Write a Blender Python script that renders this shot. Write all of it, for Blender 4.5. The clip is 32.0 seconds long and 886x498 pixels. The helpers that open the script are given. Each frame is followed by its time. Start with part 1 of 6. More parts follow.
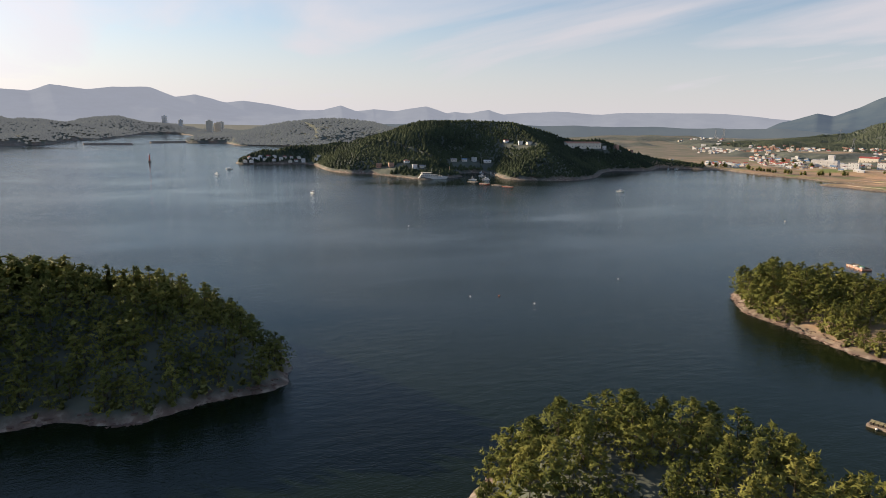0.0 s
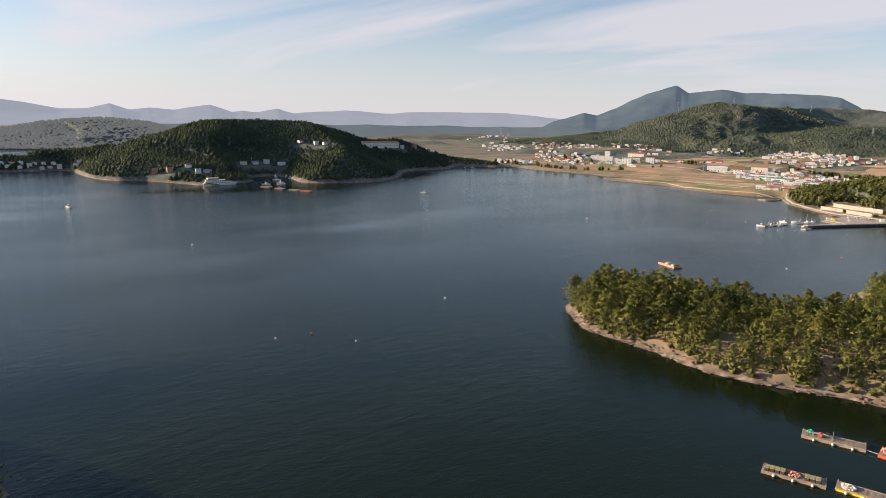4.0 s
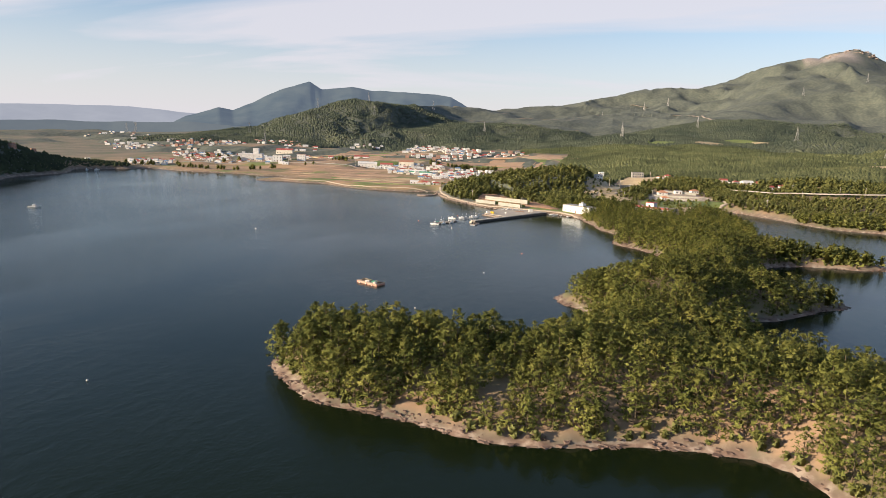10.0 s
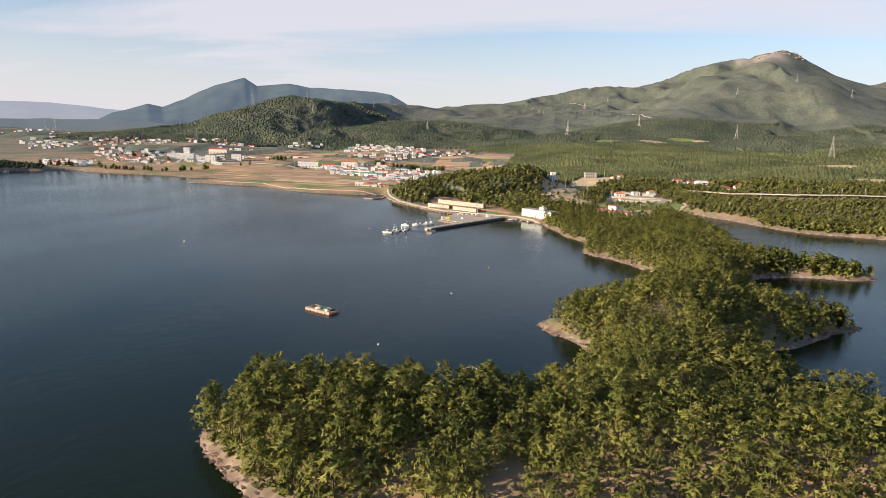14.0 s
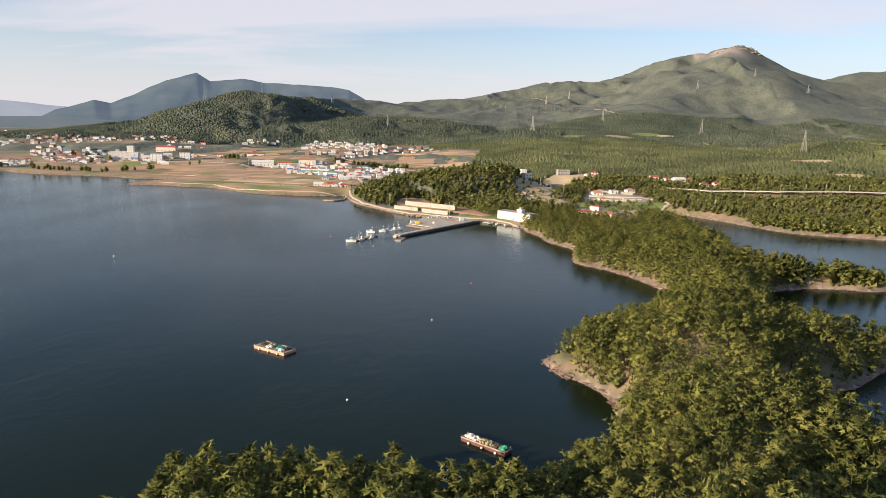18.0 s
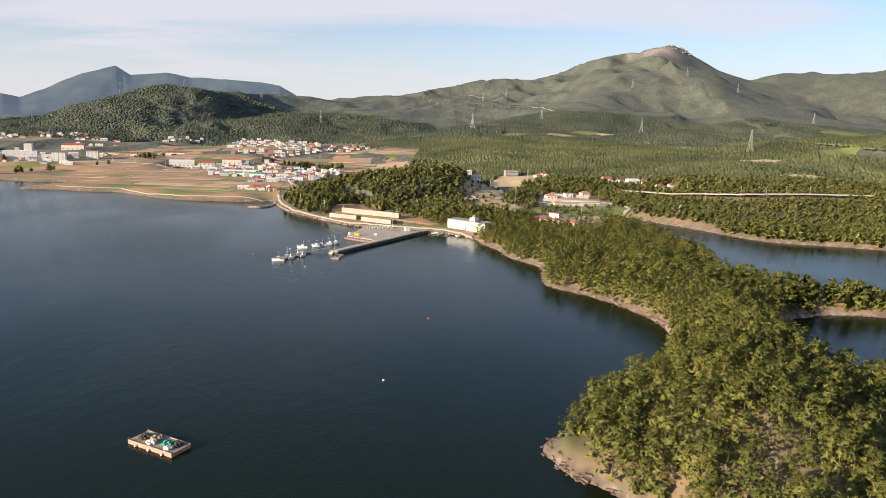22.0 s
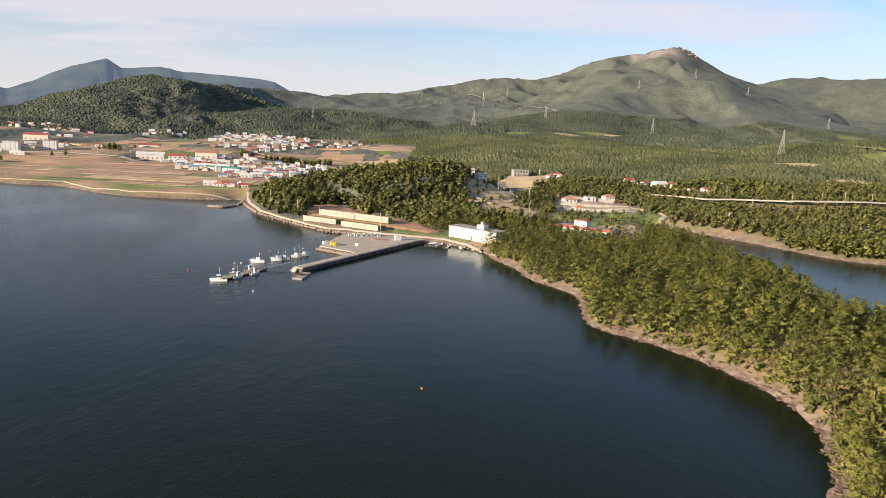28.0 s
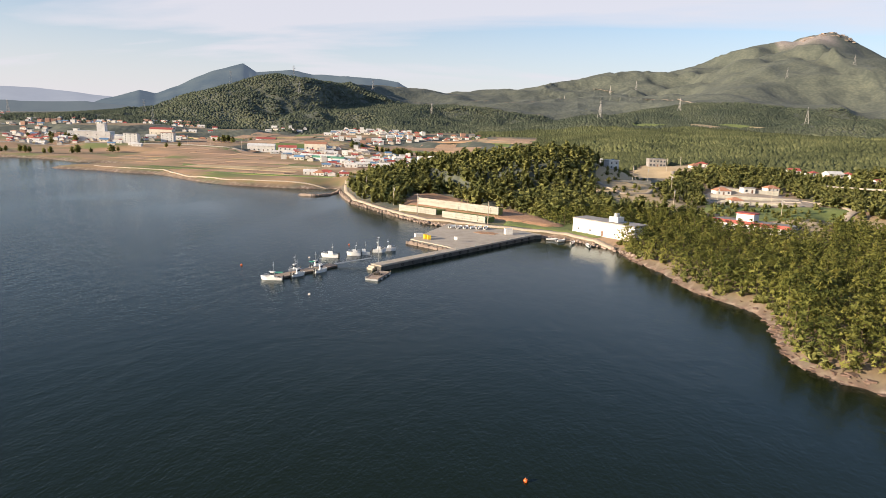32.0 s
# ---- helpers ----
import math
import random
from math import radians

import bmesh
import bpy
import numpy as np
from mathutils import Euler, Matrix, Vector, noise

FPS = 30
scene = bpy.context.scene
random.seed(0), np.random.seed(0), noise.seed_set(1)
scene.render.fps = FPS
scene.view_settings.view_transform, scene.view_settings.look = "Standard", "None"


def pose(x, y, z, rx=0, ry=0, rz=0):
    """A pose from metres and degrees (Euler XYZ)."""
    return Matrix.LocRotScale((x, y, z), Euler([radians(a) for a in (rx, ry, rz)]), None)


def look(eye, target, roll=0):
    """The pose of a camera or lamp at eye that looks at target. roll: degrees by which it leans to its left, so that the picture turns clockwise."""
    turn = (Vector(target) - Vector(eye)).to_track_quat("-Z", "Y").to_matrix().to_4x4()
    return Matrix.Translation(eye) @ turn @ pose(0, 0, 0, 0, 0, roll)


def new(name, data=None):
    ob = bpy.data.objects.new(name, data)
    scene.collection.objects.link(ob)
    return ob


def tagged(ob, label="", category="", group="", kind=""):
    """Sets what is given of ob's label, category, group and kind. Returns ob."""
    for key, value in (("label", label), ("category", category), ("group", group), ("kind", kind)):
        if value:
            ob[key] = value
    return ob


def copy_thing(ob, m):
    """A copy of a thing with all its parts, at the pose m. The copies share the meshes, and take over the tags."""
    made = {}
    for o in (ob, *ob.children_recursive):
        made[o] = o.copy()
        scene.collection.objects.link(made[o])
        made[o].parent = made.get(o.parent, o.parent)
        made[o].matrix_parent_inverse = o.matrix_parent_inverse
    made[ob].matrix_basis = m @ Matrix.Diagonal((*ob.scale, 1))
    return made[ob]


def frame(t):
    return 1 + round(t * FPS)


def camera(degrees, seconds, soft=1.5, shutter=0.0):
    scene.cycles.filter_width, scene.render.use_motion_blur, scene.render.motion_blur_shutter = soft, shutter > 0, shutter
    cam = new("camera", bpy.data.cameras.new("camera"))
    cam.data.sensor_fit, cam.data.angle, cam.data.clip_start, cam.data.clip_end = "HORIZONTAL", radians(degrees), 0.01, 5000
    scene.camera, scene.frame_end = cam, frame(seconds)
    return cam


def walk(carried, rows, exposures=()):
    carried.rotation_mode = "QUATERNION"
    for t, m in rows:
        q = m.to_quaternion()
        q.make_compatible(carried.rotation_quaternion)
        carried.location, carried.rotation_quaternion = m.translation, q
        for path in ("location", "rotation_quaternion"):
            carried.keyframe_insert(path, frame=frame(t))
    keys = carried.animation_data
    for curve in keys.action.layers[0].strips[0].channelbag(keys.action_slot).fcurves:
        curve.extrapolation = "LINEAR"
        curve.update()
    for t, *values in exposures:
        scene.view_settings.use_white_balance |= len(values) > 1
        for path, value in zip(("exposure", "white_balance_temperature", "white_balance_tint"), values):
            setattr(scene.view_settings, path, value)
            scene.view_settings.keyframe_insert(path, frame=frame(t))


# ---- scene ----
CAM_FOV = 66.03
PATH = [
    (0, (134.57, -221.79, 66.71), (48.219, -175.009, 47.874), 1.56),
    (1, (124.31, -216.63, 66.60), (41.356, -163.975, 47.981), 1.47),
    (2, (113.78, -211.50, 66.61), (34.732, -153.119, 48.087), 1.52),
    (2.5, (109.04, -208.74, 66.59), (32.250, -147.414, 48.123), 1.47),
    (4.5, (89.16, -196.24, 66.27), (23.871, -122.693, 48.146), 1.45),
    (5, (84.25, -192.96, 66.40), (23.150, -115.893, 48.330), 1.41),
    (6, (75.32, -186.30, 66.33), (22.647, -103.204, 48.433), 1.58),
    (7, (67.00, -178.72, 66.21), (22.144, -91.119, 48.471), 1.61),
    (8, (59.40, -171.21, 66.17), (22.114, -80.105, 48.546), 1.71),
    (9, (52.37, -162.26, 66.17), (22.105, -68.576, 48.623), 1.62),
    (10, (46.39, -153.73, 66.29), (21.118, -58.573, 48.809), 1.69),
    (11, (40.41, -144.56, 66.40), (19.495, -48.321, 49.048), 1.80),
    (12, (35.39, -135.06, 66.35), (16.784, -38.338, 49.081), 1.85),
    (13, (31.22, -125.31, 66.63), (13.567, -28.417, 49.286), 1.86),
    (13.5, (29.20, -120.38, 66.75), (12.029, -23.420, 49.322), 1.81),
    (15.5, (21.92, -99.64, 66.84), (6.718, -2.414, 49.050), 1.69),
    (16, (20.03, -93.77, 66.73), (5.651, 3.572, 48.878), 1.63),
    (17, (16.58, -82.03, 66.24), (3.873, 15.522, 48.271), 1.53),
    (18, (13.36, -70.80, 66.07), (2.363, 26.961, 48.116), 1.53),
    (19, (9.67, -55.86, 66.14), (0.798, 42.135, 48.318), 1.54),
    (20, (6.51, -40.83, 65.86), (0.045, 57.359, 48.040), 1.72),
    (21, (3.88, -27.28, 65.92), (-0.119, 71.025, 48.023), 1.79),
    (22, (1.94, -13.67, 65.61), (0.369, 84.679, 47.577), 1.82),
    (23, (0.00, 0.00, 65.00), (-0.004, 98.335, 46.830), 1.96),
    (24, (-0.90, 12.00, 65.51), (-0.997, 110.301, 47.166), 2.02),
    (25, (-1.66, 26.28, 64.84), (-1.846, 124.624, 46.726), 2.28),
    (25.5, (-1.85, 33.14, 64.38), (-2.098, 131.505, 46.357), 2.36),
    (27.5, (-1.67, 63.34, 57.89), (-2.280, 161.750, 40.141), 2.67),
    (28, (-1.60, 71.55, 56.08), (-2.577, 169.966, 38.357), 2.85),
    (29, (-1.38, 86.72, 52.85), (-4.999, 185.049, 35.022), 2.93),
    (30, (-1.23, 102.10, 49.65), (-9.218, 200.150, 31.677), 2.78),
    (31, (-1.45, 117.59, 46.42), (-15.438, 214.923, 28.215), 2.54),
    (32, (-2.66, 132.85, 43.24), (-20.984, 229.425, 24.862), 2.18),
]
cam = camera(CAM_FOV, 32.0, soft=0.6)
EXPOSURE = [(0.0, 0.78, 6500, 14), (3.0, 0.84, 6450, 14), (8.0, 0.93, 6400, 14), (14.0, 0.98, 6350, 14), (32.0, 1.0, 6350, 14)]
walk(cam, [(t, look(eye, aim, roll)) for t, eye, aim, roll in PATH], EXPOSURE)

# ---- light ----
SUN_DIR = Vector((-0.80, -0.60, 0.255)).normalized()      # towards the low south-western sun
SUN_EL = math.asin(SUN_DIR.z)
sun = new("sun", bpy.data.lights.new("sun", "SUN"))
sun.data.energy, sun.data.angle, sun.data.color = 5.3, radians(0.6), (1.0, 0.82, 0.57)
sun.matrix_world = look((0, 0, 300), Vector((0, 0, 300)) - SUN_DIR)

world = bpy.data.worlds.new("sky")
scene.world = world
world.use_nodes = True
wn, wl = world.node_tree.nodes, world.node_tree.links
wn.clear()


def wnode(kind, **values):
    n = wn.new(kind)
    for k, v in values.items():
        n.inputs[k].default_value = v
    return n


def wmath(op, a, b=None):
    n = wn.new("ShaderNodeMath")
    n.operation = op
    for k, v in ((0, a), (1, b)):
        if v is None:
            continue
        if isinstance(v, (int, float)):
            n.inputs[k].default_value = v
        else:
            wl.new(v, n.inputs[k])
    return n.outputs[0]


sky = wn.new("ShaderNodeTexSky")
sky.sky_type, sky.sun_disc = "NISHITA", False
sky.sun_elevation, sky.sun_rotation = SUN_EL, math.atan2(SUN_DIR.x, SUN_DIR.y)
sky.air_density, sky.dust_density, sky.ozone_density = 1.0, 0.4, 3.0
way = wn.new("ShaderNodeTexCoord").outputs["Generated"]
sep = wn.new("ShaderNodeSeparateXYZ")
wl.new(way, sep.inputs[0])
lift = wmath("ADD", wmath("MAXIMUM", sep.outputs[2], 0.0), 0.12)
flat = wn.new("ShaderNodeCombineXYZ")
wl.new(wmath("DIVIDE", sep.outputs[0], lift), flat.inputs[0])
wl.new(wmath("DIVIDE", sep.outputs[1], lift), flat.inputs[1])
turned = wn.new("ShaderNodeMapping")
turned.inputs["Rotation"].default_value = (0, 0, radians(-28))
turned.inputs["Scale"].default_value = (0.55, 1.5, 1.0)
turned.inputs["Location"].default_value = (0.4, 0.25, 0.0)
wl.new(flat.outputs[0], turned.inputs[0])
puffs = wnode("ShaderNodeTexNoise", Scale=0.62, Detail=7.0, Roughness=0.52, Distortion=0.5)
wl.new(turned.outputs[0], puffs.inputs["Vector"])
cover = wn.new("ShaderNodeMapRange")
cover.inputs[1].default_value, cover.inputs[2].default_value = 0.33, 0.60
cover.inputs[3].default_value, cover.inputs[4].default_value = 0.0, 0.85
wl.new(puffs.outputs[0], cover.inputs[0])
veil = wn.new("ShaderNodeMapRange")                         # whiter air towards the horizon
veil.inputs[1].default_value, veil.inputs[2].default_value = 0.0, 0.17
veil.inputs[3].default_value, veil.inputs[4].default_value = 0.92, 0.10
wl.new(sep.outputs[2], veil.inputs[0])
fade = wn.new("ShaderNodeMapRange")                         # the clouds thin out overhead
fade.inputs[1].default_value, fade.inputs[2].default_value = 0.18, 0.34
fade.inputs[3].default_value, fade.inputs[4].default_value = 1.0, 0.0
wl.new(sep.outputs[2], fade.inputs[0])
share = wmath("MAXIMUM", wmath("MULTIPLY", cover.outputs[0], fade.outputs[0]), veil.outputs[0])
mix = wn.new("ShaderNodeMix")
mix.data_type = "RGBA"
wl.new(share, mix.inputs["Factor"])
gain = wn.new("ShaderNodeVectorMath")
gain.operation = "SCALE"
gain.inputs["Scale"].default_value = 0.085
wl.new(sky.outputs[0], gain.inputs[0])
wl.new(gain.outputs[0], mix.inputs[6])
cloud = wn.new("ShaderNodeVectorMath")
cloud.operation = "SCALE"
cloud.inputs[0].default_value = (0.415, 0.405, 0.42)
toward = wn.new("ShaderNodeVectorMath")                     # haze and thin cloud glow brighter round the sun
toward.operation = "DOT_PRODUCT"
toward.inputs[1].default_value = SUN_DIR
wl.new(way, toward.inputs[0])
wl.new(wmath("ADD", wmath("MULTIPLY", wmath("POWER", wmath("MAXIMUM", toward.outputs["Value"], 0.0), 4.0), 0.6), 0.98), cloud.inputs["Scale"])
wl.new(cloud.outputs[0], mix.inputs[7])
back = wn.new("ShaderNodeBackground")
back.inputs[1].default_value = 1.0
wl.new(mix.outputs[2], back.inputs[0])
wl.new(back.outputs[0], wn.new("ShaderNodeOutputWorld").inputs[0])

# ---- materials ----
def material(name):
    m = bpy.data.materials.new(name)
    m.use_nodes = True
    nt = m.node_tree
    return m, nt.nodes, nt.links, nt.nodes["Principled BSDF"]


def ramp_of(n, stops):
    r = n.new("ShaderNodeValToRGB")
    e = r.color_ramp.elements
    while len(e) < len(stops):
        e.new(0.5)
    for k, (at, c) in enumerate(stops):
        e[k].position, e[k].color = at, (*c, 1)
    return r


def noise_of(n, l, coord, scale, detail=4.0, rough=0.55):
    t = n.new("ShaderNodeTexNoise")
    t.inputs["Scale"].default_value, t.inputs["Detail"].default_value, t.inputs["Roughness"].default_value = scale, detail, rough
    l.new(coord, t.inputs["Vector"])
    return t.outputs[0]


def surface(name, dark, light, scale=1.0, rough=0.8, metal=0.0, bump=0.2, grain=8.0, spread=0.5, rand=0.0):
    """Two-scale mottled surface between two colours; scale in 1/m."""
    m, n, l, b = material(name)
    co = n.new("ShaderNodeTexCoord").outputs["Object"]
    big, fine = noise_of(n, l, co, scale), noise_of(n, l, co, scale * grain, 3.0)
    add = n.new("ShaderNodeMath")
    add.operation = "MULTIPLY_ADD"
    add.inputs[1].default_value = 0.45
    l.new(fine, add.inputs[0])
    half = n.new("ShaderNodeMath")
    half.operation = "MULTIPLY"
    half.inputs[1].default_value = 0.55
    l.new(big, half.inputs[0])
    l.new(half.outputs[0], add.inputs[2])
    r = ramp_of(n, [(0.5 - spread * 0.35, dark), (0.5 + spread * 0.35, light)])
    l.new(add.outputs[0], r.inputs[0])
    out = r.outputs[0]
    if rand:
        hsv = n.new("ShaderNodeHueSaturation")
        mr = n.new("ShaderNodeMapRange")
        mr.inputs[3].default_value, mr.inputs[4].default_value = 1 - rand, 1 + rand
        l.new(n.new("ShaderNodeObjectInfo").outputs["Random"], mr.inputs[0])
        l.new(mr.outputs[0], hsv.inputs["Value"])
        l.new(out, hsv.inputs["Color"])
        out = hsv.outputs[0]
    l.new(out, b.inputs["Base Color"])
    b.inputs["Roughness"].default_value, b.inputs["Metallic"].default_value = rough, metal
    if bump:
        k = n.new("ShaderNodeBump")
        k.inputs["Strength"].default_value, k.inputs["Distance"].default_value = bump, 0.5 / (scale * grain)
        l.new(fine, k.inputs["Height"])
        l.new(k.outputs[0], b.inputs["Normal"])
    return m


def foliage(name, dark, mid, light, patch=0.12, through_light=0.20, spread=0.26):
    """Leaves: varied from clump to clump and in patches from tree to tree."""
    m, n, l, b = material(name)
    co = n.new("ShaderNodeTexCoord").outputs["Object"]
    geo = n.new("ShaderNodeNewGeometry")
    isl = geo.outputs["Random Per Island"]
    pos = noise_of(n, l, geo.outputs["Position"], patch, 3.0)
    mixv = n.new("ShaderNodeMath")
    mixv.operation = "MULTIPLY_ADD"
    mixv.inputs[1].default_value = spread
    l.new(isl, mixv.inputs[0])
    sc = n.new("ShaderNodeMath")
    sc.operation = "MULTIPLY_ADD"
    sc.inputs[1].default_value, sc.inputs[2].default_value = 1.75, -0.55
    l.new(pos, sc.inputs[0])
    l.new(sc.outputs[0], mixv.inputs[2])
    r = ramp_of(n, [(0.12, dark), (0.5, mid), (0.9, light)])
    l.new(mixv.outputs[0], r.inputs[0])
    l.new(r.outputs[0], b.inputs["Base Color"])
    b.inputs["Roughness"].default_value = 0.7
    b.inputs["Specular IOR Level"].default_value = 0.06
    t = n.new("ShaderNodeBsdfTranslucent")
    l.new(r.outputs[0], t.inputs[0])
    ms = n.new("ShaderNodeMixShader")
    ms.inputs[0].default_value = through_light
    l.new(b.outputs[0], ms.inputs[1])
    l.new(t.outputs[0], ms.inputs[2])
    l.new(ms.outputs[0], n["Material Output"].inputs[0])
    return m


def plain(name, colour, rough=0.6, metal=0.0, var=0.15, scale=2.0, rand=0.0, bump=0.1):
    c = Vector(colour)
    return surface(name, tuple(c * (1 - var)), tuple(c * (1 + var * 0.6)), scale, rough, metal, bump, 6.0, 0.6, rand)


M_NEEDLE = foliage("pine_needles", (0.066, 0.082, 0.024), (0.165, 0.172, 0.044), (0.265, 0.246, 0.066))
M_LEAF = foliage("broad_leaves", (0.105, 0.118, 0.042), (0.195, 0.202, 0.068), (0.285, 0.275, 0.090))
# greyer, bluer green: the haze of distance is put into the leaf colour
M_HAZED_LEAF = foliage("distant_woods_hazed", (0.062, 0.078, 0.056), (0.096, 0.112, 0.074), (0.135, 0.145, 0.092), 0.010, 0.1, 0.24)
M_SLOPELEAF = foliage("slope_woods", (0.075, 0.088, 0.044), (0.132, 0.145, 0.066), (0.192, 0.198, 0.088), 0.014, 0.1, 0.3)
# darker green: the backlit hill's shade is put into the leaf colour
M_SHADED_WESTLEAF = foliage("west_woods_shaded", (0.030, 0.040, 0.022), (0.055, 0.068, 0.034), (0.088, 0.100, 0.048), 0.02, 0.08, 0.2)
M_BARK = surface("pine_bark", (0.05, 0.042, 0.022), (0.13, 0.095, 0.055), 2.0, 0.9, 0, 0.5)
M_ROCK = surface("shore_rock", (0.16, 0.11, 0.09), (0.42, 0.34, 0.28), 0.25, 0.85, 0, 0.6, 10)


def ground_material():
    m, n, l, b = material("ground")
    co = n.new("ShaderNodeTexCoord").outputs["Object"]
    soil = n.new("ShaderNodeAttribute")
    soil.attribute_name = "zone"          # red: bare shore, green: tilled plain, blue: rock face
    sx = n.new("ShaderNodeSeparateColor")
    l.new(soil.outputs["Color"], sx.inputs[0])
    fine, big = noise_of(n, l, co, 0.35, 5.0), noise_of(n, l, co, 0.02, 5.0)
    tops = n.new("ShaderNodeTexVoronoi")                       # closed canopy seen from afar
    tops.inputs["Scale"].default_value = 0.11
    l.new(co, tops.inputs["Vector"])
    canopy = n.new("ShaderNodeMath")
    canopy.operation = "MULTIPLY_ADD"
    canopy.inputs[1].default_value, canopy.inputs[2].default_value = -0.55, 0.27
    l.new(tops.outputs["Distance"], canopy.inputs[0])
    leafy_sum = n.new("ShaderNodeMath")
    l.new(canopy.outputs[0], leafy_sum.inputs[0])
    # haze over the far slopes is put into this greyer, bluer canopy green
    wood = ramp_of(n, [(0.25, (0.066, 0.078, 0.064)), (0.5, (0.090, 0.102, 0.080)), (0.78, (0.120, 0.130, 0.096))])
    shore = ramp_of(n, [(0.3, (0.13, 0.08, 0.06)), (0.5, (0.22, 0.15, 0.11)), (0.70, (0.44, 0.36, 0.29))])
    till = ramp_of(n, [(0.36, (0.14, 0.17, 0.045)), (0.47, (0.27, 0.19, 0.10)), (0.62, (0.38, 0.235, 0.14))])
    rock = ramp_of(n, [(0.3, (0.15, 0.13, 0.115)), (0.7, (0.38, 0.33, 0.30))])
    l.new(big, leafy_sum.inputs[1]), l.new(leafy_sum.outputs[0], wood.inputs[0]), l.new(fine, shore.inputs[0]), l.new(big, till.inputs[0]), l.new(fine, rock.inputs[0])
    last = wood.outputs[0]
    for k, layer in ((1, till), (2, rock), (0, shore)):
        mx = n.new("ShaderNodeMix")
        mx.data_type = "RGBA"
        l.new(sx.outputs[k], mx.inputs["Factor"])
        l.new(last, mx.inputs[6])
        l.new(layer.outputs[0], mx.inputs[7])
        last = mx.outputs[2]
    l.new(last, b.inputs["Base Color"])
    b.inputs["Roughness"].default_value = 0.92
    k = n.new("ShaderNodeBump")
    k.inputs["Distance"].default_value = 3.0
    bare = n.new("ShaderNodeMath")
    l.new(sx.outputs[0], bare.inputs[0]), l.new(sx.outputs[1], bare.inputs[1])
    rise = n.new("ShaderNodeMapRange")
    rise.inputs[3].default_value, rise.inputs[4].default_value = 0.5, 0.0
    l.new(bare.outputs[0], rise.inputs[0]), l.new(rise.outputs[0], k.inputs["Strength"])
    l.new(canopy.outputs[0], k.inputs["Height"])
    l.new(k.outputs[0], b.inputs["Normal"])
    return m


def water_material():
    m, n, l, b = material("sea_water")
    co = n.new("ShaderNodeTexCoord").outputs["Object"]
    body = n.new("ShaderNodeBsdfDiffuse")
    body.inputs[0].default_value = (0.0075, 0.0130, 0.0046, 1)
    gloss = n.new("ShaderNodeBsdfGlossy")
    gloss.inputs[0].default_value = (0.72, 0.78, 0.82, 1)
    wind = n.new("ShaderNodeMapping")
    wind.inputs["Rotation"].default_value = (0, 0, radians(35))
    wind.inputs["Scale"].default_value = (1.0, 0.45, 1.0)
    l.new(co, wind.inputs[0])
    swell = noise_of(n, l, wind.outputs[0], 0.32, 4.0, 0.62)
    chop = noise_of(n, l, wind.outputs[0], 2.2, 2.0, 0.6)
    slick = noise_of(n, l, wind.outputs[0], 0.011, 4.0, 0.55)
    mr = n.new("ShaderNodeMapRange")
    mr.inputs[1].default_value, mr.inputs[2].default_value = 0.35, 0.65
    mr.inputs[3].default_value, mr.inputs[4].default_value = 0.04, 0.15
    l.new(slick, mr.inputs[0])
    l.new(mr.outputs[0], gloss.inputs["Roughness"])
    hs = n.new("ShaderNodeMath")
    hs.operation = "MULTIPLY_ADD"
    hs.inputs[1].default_value = 0.5
    l.new(chop, hs.inputs[0])
    l.new(swell, hs.inputs[2])
    k = n.new("ShaderNodeBump")
    k.inputs["Distance"].default_value = 0.36
    st = n.new("ShaderNodeMapRange")
    st.inputs[1].default_value, st.inputs[2].default_value = 0.35, 0.65
    st.inputs[3].default_value, st.inputs[4].default_value = 0.16, 0.62
    l.new(slick, st.inputs[0])
    l.new(st.outputs[0], k.inputs["Strength"])
    l.new(hs.outputs[0], k.inputs["Height"])
    fres = n.new("ShaderNodeFresnel")
    fres.inputs["IOR"].default_value = 1.26
    l.new(k.outputs[0], gloss.inputs["Normal"]), l.new(k.outputs[0], fres.inputs["Normal"])
    ms = n.new("ShaderNodeMixShader")
    l.new(fres.outputs[0], ms.inputs[0]), l.new(body.outputs[0], ms.inputs[1]), l.new(gloss.outputs[0], ms.inputs[2])
    l.new(ms.outputs[0], n["Material Output"].inputs[0])
    n.remove(b)
    return m


def haze_material(name, haze, glow, dark, light):
    """A backdrop of far ranges and woods: the haze of the air is put in as their own faint emission."""
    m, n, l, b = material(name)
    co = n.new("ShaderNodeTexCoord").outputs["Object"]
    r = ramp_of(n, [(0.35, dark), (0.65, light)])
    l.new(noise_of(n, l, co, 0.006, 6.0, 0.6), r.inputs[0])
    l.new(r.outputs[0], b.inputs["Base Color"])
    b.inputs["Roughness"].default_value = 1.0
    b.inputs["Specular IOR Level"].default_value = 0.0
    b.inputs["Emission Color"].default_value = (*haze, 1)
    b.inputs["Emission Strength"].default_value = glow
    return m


M_GROUND, M_WATER = ground_material(), water_material()
# haze colour and glow stand in for the air in between
M_RANGE_BLUE = haze_material("blue_range_haze_glow", (0.15, 0.19, 0.25), 0.32, (0.03, 0.045, 0.05), (0.06, 0.075, 0.07))
M_FARBANK = haze_material("far_bank_haze_glow", (0.21, 0.215, 0.22), 0.34, (0.035, 0.045, 0.035), (0.06, 0.07, 0.05))
M_RANGE_MID = haze_material("low_hills_haze_glow", (0.20, 0.235, 0.27), 0.34, (0.035, 0.045, 0.045), (0.06, 0.07, 0.06))
M_RANGE_PALE = haze_material("pale_range_haze_glow", (0.34, 0.36, 0.405), 0.52, (0.05, 0.06, 0.07), (0.08, 0.09, 0.10))

